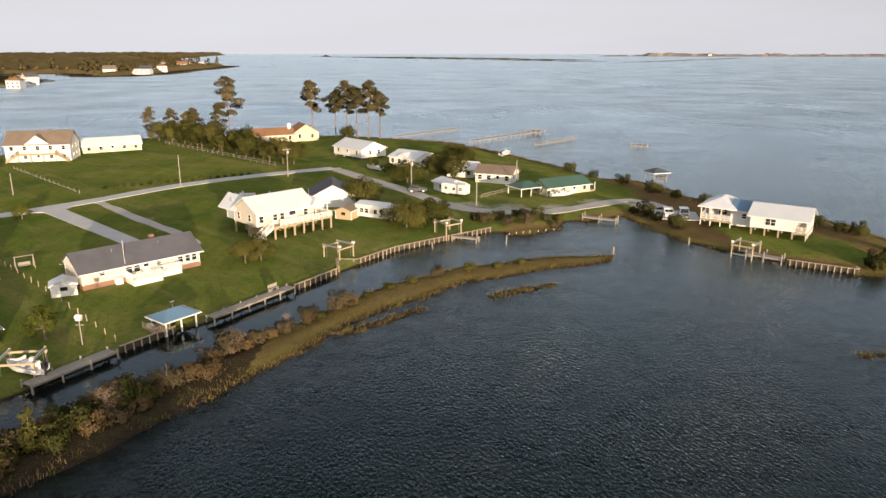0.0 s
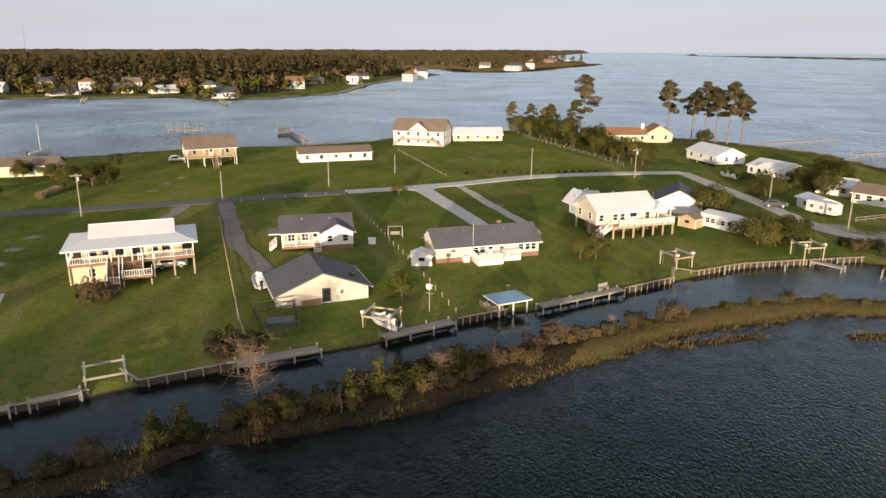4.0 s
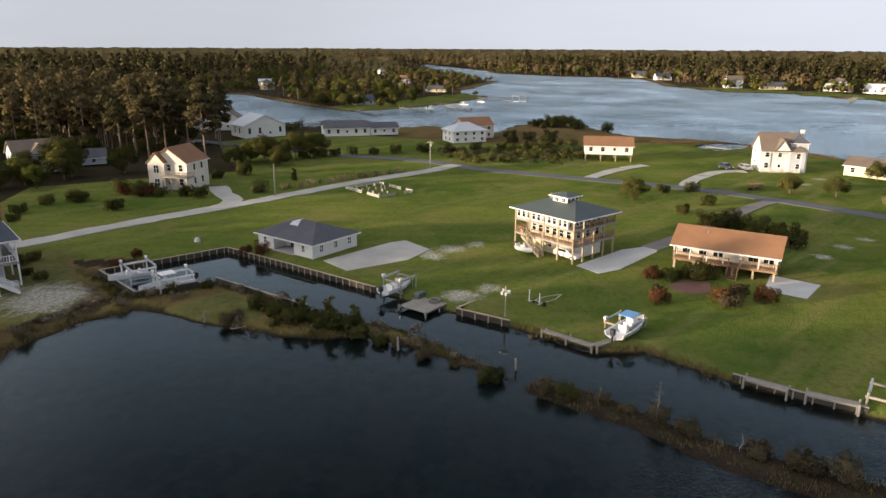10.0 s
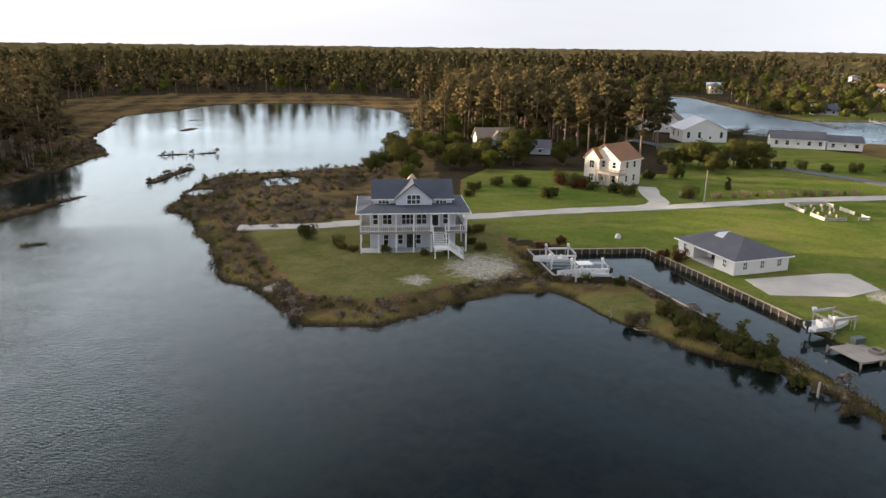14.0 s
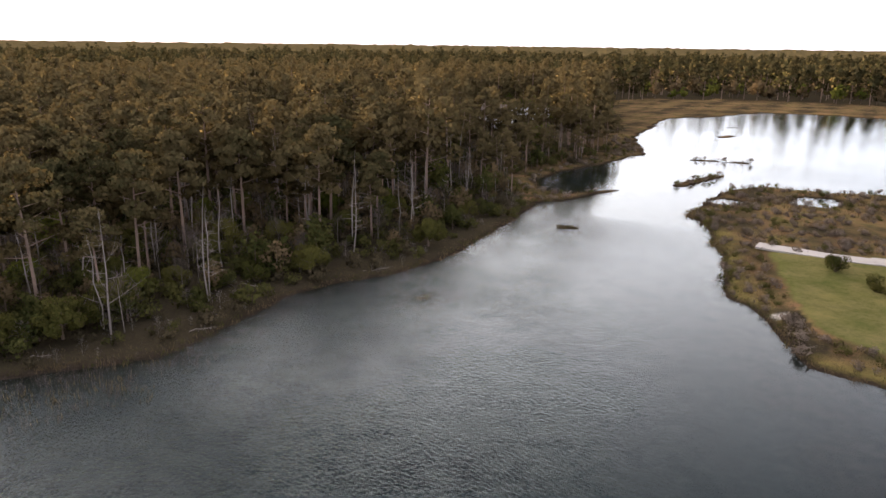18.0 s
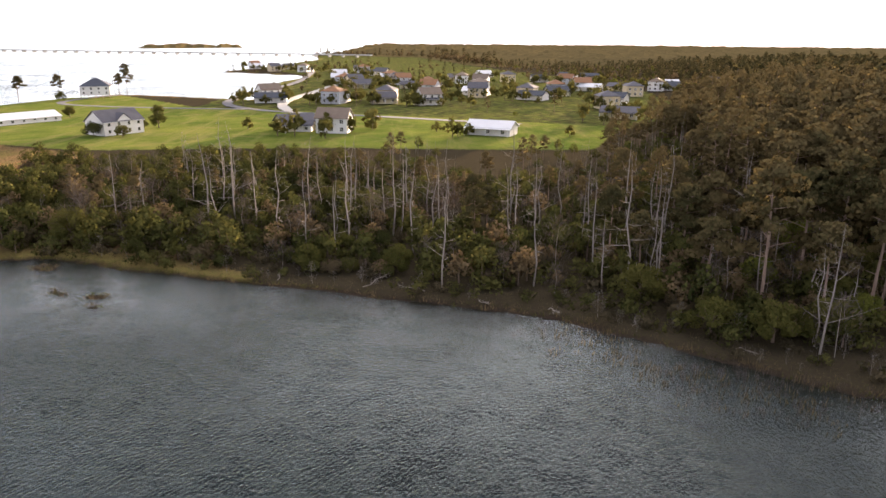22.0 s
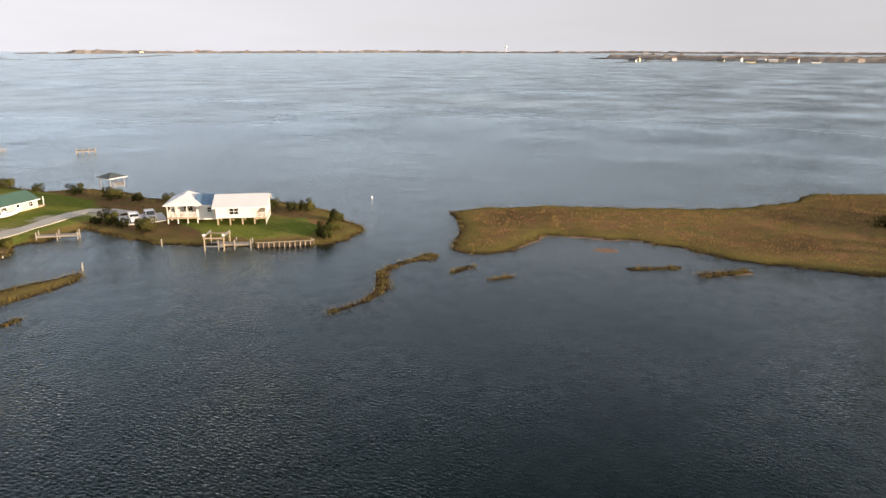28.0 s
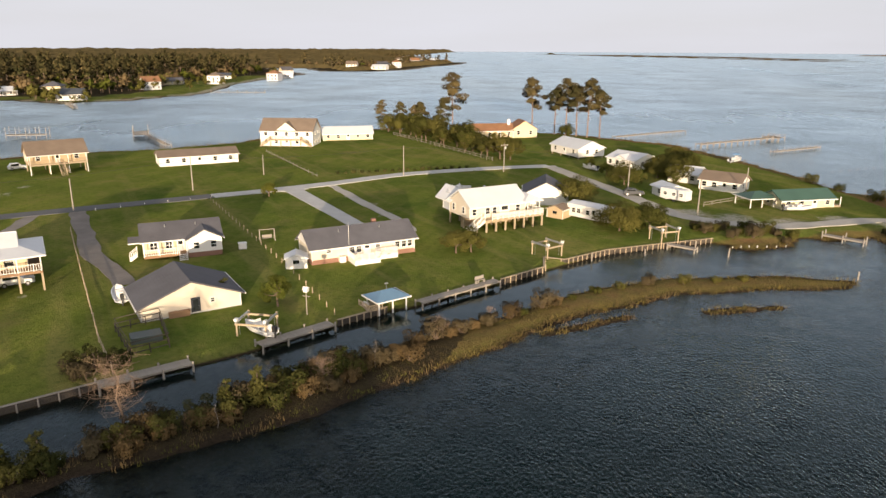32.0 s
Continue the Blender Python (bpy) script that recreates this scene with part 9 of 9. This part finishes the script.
for name, label, material, chosen in (("far_woods", "unbroken woods reaching the horizon", "pine", ~outer), ("far_strip_woods", "low brown woods, paled as by haze, on the far strip across the sound", "hazedwood", outer)):
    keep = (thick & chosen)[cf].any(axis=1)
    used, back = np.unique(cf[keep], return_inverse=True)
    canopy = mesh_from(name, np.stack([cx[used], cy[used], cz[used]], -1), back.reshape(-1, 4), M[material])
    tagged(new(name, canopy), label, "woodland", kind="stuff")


SCRUB = [[(145.5, 34.3), (158.2, 24.9), (162.2, 15), (152.9, 1.5), (140.3, -4), (134.1, 1.4), (135, 15.7)], [(146, 44), (184, 27), (168, 14), (150, 16), (139, 34)],
         [(120, -22), (134, -24), (158, -20), (190, -36), (206, -52), (189, -72), (177, -100), (160, -112), (120, -100), (95, -60), (96, -38), (110, -29)]]
x, y = scatter(90, 240, 2.9)
inside = np.max([signed(q, x, y) for q in SCRUB], axis=0) > 0
u = rng.uniform(size=len(x))
k = inside & (lawns(x, y) < -2)
stand("grey_scrub", "grey-brown leafless scrub on the marsh edge", list(zip(x[k & (u < 0.4)], y[k & (u < 0.4)])), bushes, ("bark", "olive"), (0.5, 1.3))
stand("dark_scrub", "dark olive scrub on the marsh edge", list(zip(x[k & (u > 0.45) & (u < 0.8)], y[k & (u > 0.45) & (u < 0.8)])), bushes, ("bark", "bushy"), (0.7, 1.7))
k &= (u > 0.8) & (x + y * 0.2 < 200) & (y < -14)
stand("young_trees", "low young trees in the scrub", list(zip(x[k], y[k])), broads, ("bark", "broad"), (0.35, 0.7))

WESTSCRUB = [[(-240, -12), (-216, -18), (-194, -2), (-190, 20), (-206, 33), (-242, 31)], [(-292.1, 20.2), (-285.3, 41.7), (-318.7, 45.0), (-321.8, 24.0)], [(-286, -70), (-262, -72), (-256, -90), (-280, -90)]]
x, y = scatter(180, 330, 3.4)
k = (np.max([signed(q, x, y) for q in WESTSCRUB], axis=0) > 0) & (land(x, y) > 1.0)
for hx, hy in ((-233, -3), (-245, 2)):
    k &= np.hypot(x - hx, y - hy) > 17
u = rng.uniform(size=len(x))
stand("creek_scrub", "dark olive scrub round the creek", list(zip(x[k & (u < 0.45)], y[k & (u < 0.45)])), bushes, ("bark", "bushy"), (0.7, 1.6))
stand("dry_creek_scrub", "dry brown scrub round the creek", list(zip(x[k & (u > 0.55) & (u < 0.85)], y[k & (u > 0.55) & (u < 0.85)])), bushes, ("bark", "olive"), (0.6, 1.2))
row("broad", 3, [(-188.8, -57.6), (-184.8, -52.4), (-195.4, -50.5), (-201.6, -46.9), (-164.8, -109.6), (-166.8, -99.1), (-149.4, -106.8), (-156, -104), (-171, -106)], 1.0, 1.4)
row("broad", 3, [(-151, -131), (-159, -138), (-170, -138), (-180, -134), (-190, -122), (-196, -110), (-203, -96), (-214, -94), (-225, -94), (-166, -130)], 0.9, 1.3)
row("spring", 2, [(-138, -113), (-162, -126), (-176, -128), (-188, -112)], 0.9, 1.2)
row("bush", 3, [(-144.8, -74.8), (-148.5, -73.2), (-137.5, -80.7), (-170.3, -57.2), (-165.3, -62.1), (-146.2, -70.0)], 1.2, 1.7)

x, y = scatter(60, 260, 2.6)
k = ((signed(FLATS, x, y) > 0) | (signed(POINT + [(-100, -100)], x, y) > 0)) & (land(x, y) > 0.3) & (land(x, y) < 26) & (lawns(x, y) < -1) & (x > -170)
u = rng.uniform(size=len(x))
stand("grey_wrack", "low grey-brown brush and wrack on the flats", list(zip(x[k & (u < 0.6)], y[k & (u < 0.6)])), bushes, ("bark", "greybrush"), (0.3, 0.75), 0.25)
stand("low_marsh_brush", "low dark brush on the flats", list(zip(x[k & (u > 0.75)], y[k & (u > 0.75)])), bushes, ("bark", "bushy"), (0.3, 0.7), 0.25)


# ---- marsh grass ----
def tufts(name, label, places, tall, material, blades=9, wide=0.45, z=0.1, fine=0.05):
    n = len(places)
    p = np.repeat(np.asarray(places), blades, axis=0)
    m = len(p)
    base = np.concatenate([p + rng.uniform(-wide, wide, (m, 2)), np.full((m, 1), z)], 1)
    a = rng.uniform(0, 6.283, m)
    s = np.stack([np.cos(a), np.sin(a), np.zeros(m)], -1) * fine
    h = tall * rng.uniform(0.55, 1.2, m)
    tip = base + np.stack([rng.normal(size=m) * 0.18 * tall, rng.normal(size=m) * 0.18 * tall, h], -1)
    corners = np.stack([base - s, base + s, tip], 1).reshape(-1, 3)
    return tagged(new(name, leaf_mesh(name, corners, M[material])), label, "grass", kind="stuff")


def marshy(r0, r1, gap, lo, hi):
    x, y = scatter(r0, r1, gap)
    d = land(x, y)
    k = (d > lo) & (d < hi) & (lawns(x, y) < -0.4)
    return np.stack([x[k], y[k]], -1)


def along_bank(points, gap, wide):
    """Places for reeds along a line of the shore."""
    out = []
    for (ax, ay), (bx, by) in zip(points, points[1:]):
        n = max(1, int(math.hypot(bx - ax, by - ay) / gap))
        for k in range(n):
            t = (k + rng.uniform()) / n
            out.append((ax + (bx - ax) * t + rng.normal() * wide, ay + (by - ay) * t + rng.normal() * wide))
    return out


spots = marshy(38, 150, 0.85, -0.25, 6.0)
bermy = (signed(BERM, spots[:, 0], spots[:, 1]) > -1.5) & (spots[:, 0] < -24)
woodside = (spots[:, 1] < -50) & (spots[:, 0] > -60) & (spots[:, 0] < 112)
spots = spots[~(bermy | woodside) | (rng.uniform(size=len(spots)) < np.where(woodside, 0.6, 0.5))]
u = rng.uniform(size=len(spots))
# sunlight put into the grass colour: gold blades on the lit berm
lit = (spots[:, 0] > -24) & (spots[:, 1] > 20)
tufts("gold_reeds", "green-gold grass on the outer berm, coloured as sunlit", spots[lit & (u < 0.45)], 0.4, "gold", 15, 0.55, 0.1, 0.03)
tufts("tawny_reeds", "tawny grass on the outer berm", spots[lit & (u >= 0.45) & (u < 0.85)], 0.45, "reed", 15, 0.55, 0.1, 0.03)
# darker blade colours here stand for the shade of the woods
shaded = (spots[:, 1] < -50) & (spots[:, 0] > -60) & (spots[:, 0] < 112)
tufts("shore_grass", "dark brown grass below the woods, coloured as shaded", spots[shaded & (u < 0.6)], 0.45, "thicket", 15, 0.55, 0.1, 0.035)
tufts("green_shore_grass", "dark green grass below the woods, coloured as shaded", spots[shaded & (u >= 0.6)], 0.4, "bushy", 15, 0.55, 0.1, 0.035)
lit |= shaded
tufts("marsh_reeds", "tawny marsh grass along the water's edge", spots[~lit & (u < 0.5)], 0.5, "reed", 15, 0.55, 0.1, 0.035)
tufts("green_marsh_reeds", "green marsh grass along the water's edge", spots[~lit & (u >= 0.5) & (u < 0.85)], 0.42, "greenreed", 15, 0.55, 0.1, 0.035)
spots = marshy(150, 260, 1.9, 0.0, 14.0)
tufts("farther_marsh_reeds", "tawny grass of the wider marsh", spots, 1.0, "reed", 7, 0.9)
x, y = scatter(110, 175, 0.9)
k = signed([(154.3, -5.7), (158, -18.4), (133.8, -21.3), (123.6, -14.6), (125.4, -6.6)], x, y) > 0
tufts("green_meadow", "bright green patch of marsh grass", np.stack([x[k], y[k]], -1), 0.5, "greenreed", 8, 0.6, 0.3)
x, y = scatter(70, 215, 1.5)
k = (signed(EASTMARSH, x, y) > 0) & (land(x, y) > 3)
u = rng.uniform(size=len(x))
tufts("rust_marsh", "rust-brown grass of the eastern marsh", np.stack([x[k & (u < 0.7)], y[k & (u < 0.7)]], -1), 0.38, "rust", 14, 1.0, 0.25)
tufts("gold_marsh", "green-gold grass of the eastern marsh", np.stack([x[k & (u > 0.8)], y[k & (u > 0.8)]], -1), 0.36, "gold", 14, 1.0, 0.25)
tufts("bank_reeds", "tawny grass along the unwalled canal bank", along_bank([(-77.6, 5.2), (-74.9, 9.4), (-71.4, 14.6), (-71.8, 19.0), (-68, 23), (-65.0, 26.2)], 0.25, 0.5), 0.6, "reed", 10, 0.4, 0.3)
shallow = along_bank([(44, -63.5), (30, -62), (20, -63.5), (14, -68)], 0.22, 2.2)
tufts("drowned_reeds", "sparse grey-brown reeds standing in the shallows", shallow, 0.7, "reed", 6, 0.6, -0.2)


x, y = scatter(60, 150, 2.6)
d = land(x, y)
k = (d > 1.5) & (d < 9) & (y < -30) & (x > -45) & (x < 125) & (rng.uniform(size=x.shape) < 0.34)
stand("shore_brush", "pale grey leafless brush along the wooded shore", list(zip(x[k], y[k])), [proto("twiggy", 110, 0, q) for q in range(4)], ("dead", "palebrush"), (0.2, 0.42), 0.2)
for px, py in ((56, -62.5), (63, -59.5), (48, -66.5), (38, -69.5), (70, -54.5), (12, -77), (27, -72.5), (3, -89), (-9, -96), (80, -47.5), (-20, -104)):
    plant(f"dead:{abs(px) % 3}", px, py, rng.uniform(0.45, 0.7), 0.3, tilt=rng.choice((76, -78, 82)))
x, y = scatter(50, 82, 0.9)
k = (signed([(28.3, -57.6), (30.4, -63.4), (21.4, -70.0), (8.3, -74.6), (7.0, -70.0), (16.8, -60.7), (21.8, -57.1)], x, y) > 0) & (ripple(x, y, 2.2, 4.0) > -0.15)
stand("drowned_brush", "grey-brown leafless brush standing in the shallows", list(zip(x[k], y[k])), [proto("twiggy", 60, 0, q) for q in range(4)], ("bark", "greytwig"), (0.12, 0.24), -0.15)


# ---- houses far off ----
FAR = {}


def far_house(x, y, k, scale=1.0):
    """A small distant house with roof, windows and porch posts."""
    wall, top = ("white", "cream", "white", "greyblue", "yellow", "white")[k % 6], ("slate", "whitemetal", "taupe", "slate", "brown", "navy")[(k * 5 + 1) % 6]
    kind = k % 4
    w, d, eave, rise = ((13, 9, 3.4, 2.6), (11, 9, 5.6, 3.0), (16, 9, 3.0, 2.0), (10, 10, 6.2, 2.8))[kind]
    key = (kind, wall, top)
    if key not in FAR:
        s = Shape().box(0, 0, 0, w, d, eave)
        r = Shape()
        if kind == 3:
            r.hip(0, w, 0, d, eave, rise, 0.6)
        else:
            r.gable(0, w, 0, d, eave, rise, 0.5)
            s.add([(0.02, 0, eave), (0.02, d, eave), (0.02, d / 2, eave + rise), (w - 0.02, 0, eave), (w - 0.02, d, eave), (w - 0.02, d / 2, eave + rise)], [(0, 2, 1), (3, 4, 5)])
        FAR[key] = (s.mesh("wall", M[wall]), r.mesh("roof", M[top]))
    h = house(("distant %s house with %s roof by the water" % ({"white": "white", "cream": "cream", "greyblue": "grey-blue", "yellow": "pale yellow"}[wall], {"slate": "slate", "whitemetal": "pale metal", "taupe": "taupe", "brown": "brown", "navy": "dark"}[top])), x, y, math.degrees(math.atan2(y, x)) - 90 + 25 * math.sin(k * 1.7), z=0.6)
    h.matrix_basis = h.matrix_basis @ Matrix.Translation((-w / 2 * scale, 0, 0)) @ Matrix.Diagonal((scale, scale, scale, 1))
    part("wall", FAR[key][0], None, h)
    part("roof", FAR[key][1], None, h)
    for fl in range(2 if eave > 5 else 1):
        for q in range(3):
            window(h, w * (q + 0.5) / 3, 1.0 + 2.7 * fl, 1.2, 1.3, "f", 0, 2)
    if k % 2 == 0:
        part("porch_roof", Shape().box(-0.3, -2.4, 2.6, w + 0.3, 0, 2.75), M[top], h)
        posts(h, [(0.2, -2.2), (w / 2, -2.2), (w - 0.2, -2.2)], 0, 2.6, 0.2, "trim", "porch_post")
    return h


k = 0
OUTER = [(900 + 140 * q, 3575 - 25 * (q % 3)) for q in range(16)]
for places, size in ((STREET, 1.0), (OUTER, 1.7), (VILLAGE_EAST, 1.0), (VILLAGE_SOUTH, 1.0), (BAY_NORTH, 1.1), (TIP_NORTH, 1.35), (HEAD_WEST, 0.85), (STRIP_EAST, 1.25)):
    for px, py in places:
        far_house(px, py, k, size)
        k += 1
far_bushes = [(px + rng.uniform(-22, 22), py + rng.uniform(-22, 22)) for px, py in STREET + VILLAGE_EAST + VILLAGE_SOUTH + BAY_NORTH * 2 + HEAD_WEST * 2 for _ in range(5)]
far_bushes = [q for q in far_bushes if land(np.array([q[0]]), np.array([q[1]]))[0] > 4]
stand("village_trees", "scattered yard trees between distant houses", far_bushes, broads3, ("bark", "broad"), (0.6, 1.1))
for q, (px, py, qx, qy) in enumerate(((-470, 240, -440, 222), (-413, 276, -385, 255), (-326, 305, -300, 285), (-318, 420, -282, 432), (-352, -60, -332, -46), (-372, -40, -345, -22), (-395, -22, -362, -4), (-258, -78, -284, -94), (-286, -72, -300, -60), (-276, 4, -290, -2))):
    walkway("small timber dock on piles by a far shore", [(px, py), (qx, qy)], 2.0, 0.9, pile_top=2.2, step=6.0)
walkway("long low pier from the lawn point", [(-452, 0), (-428, 20)], 1.6, 0.9, pile_top=1.6, step=4.0)
boat_lift("covered timber boat lift at the long pier's end", -426, 20, 40, 6.0, 6.0, 4.2, "wood", False)
boat("white motor boat at a far headland dock", -366, -24, 0.2, 30, 7.5, 2.6, "trim")
boat("white open boat beside a timber headland dock", -394, -8, 0.2, 40, 8.5, 2.8, "trim")
boat("small white boat beside a timber headland dock", -414, 2, 0.2, 30, 6.5, 2.3)
# the low bridge on the horizon
b = thing("road_bridge", "long low concrete bridge far across the sound", "bridge", 1791, -504, 0)
b.matrix_basis = pose(1791, -504, 0, 0, 0, math.degrees(math.atan2(-312, -564)))
part("deck", Shape().box(-200, -5, 4.0, 760, 5, 5.2).box(-200, -5.2, 5.2, 760, -4.8, 6.0).box(-200, 4.8, 5.2, 760, 5.2, 6.0), M["concrete"], b)
pier_mesh = Shape().box(-1, -5, -2, 1, 5, 4.0).mesh("pier", M["concrete"])
for q in range(32):
    part("pier", pier_mesh, None, b, at=pose(-200 + 30 * q, 0, 0))
solid("water_tower", Shape().tube([(0, 0, 0), (0, 0, 30), (0, 0, 33), (0, 0, 40), (0, 0, 43)], [1.6, 1.6, 6, 6, 1], 14), M["trim"], "slim white water tower on the far strip", "tower", at=pose(3050, 2950, 0))
solid("radio_mast", Shape().tube([(0, 0, 0), (0, 0, 78)], [0.6, 0.35], 5), M["steel"], "thin radio mast above the far woods", "mast", at=pose(-1460, 860, 0))
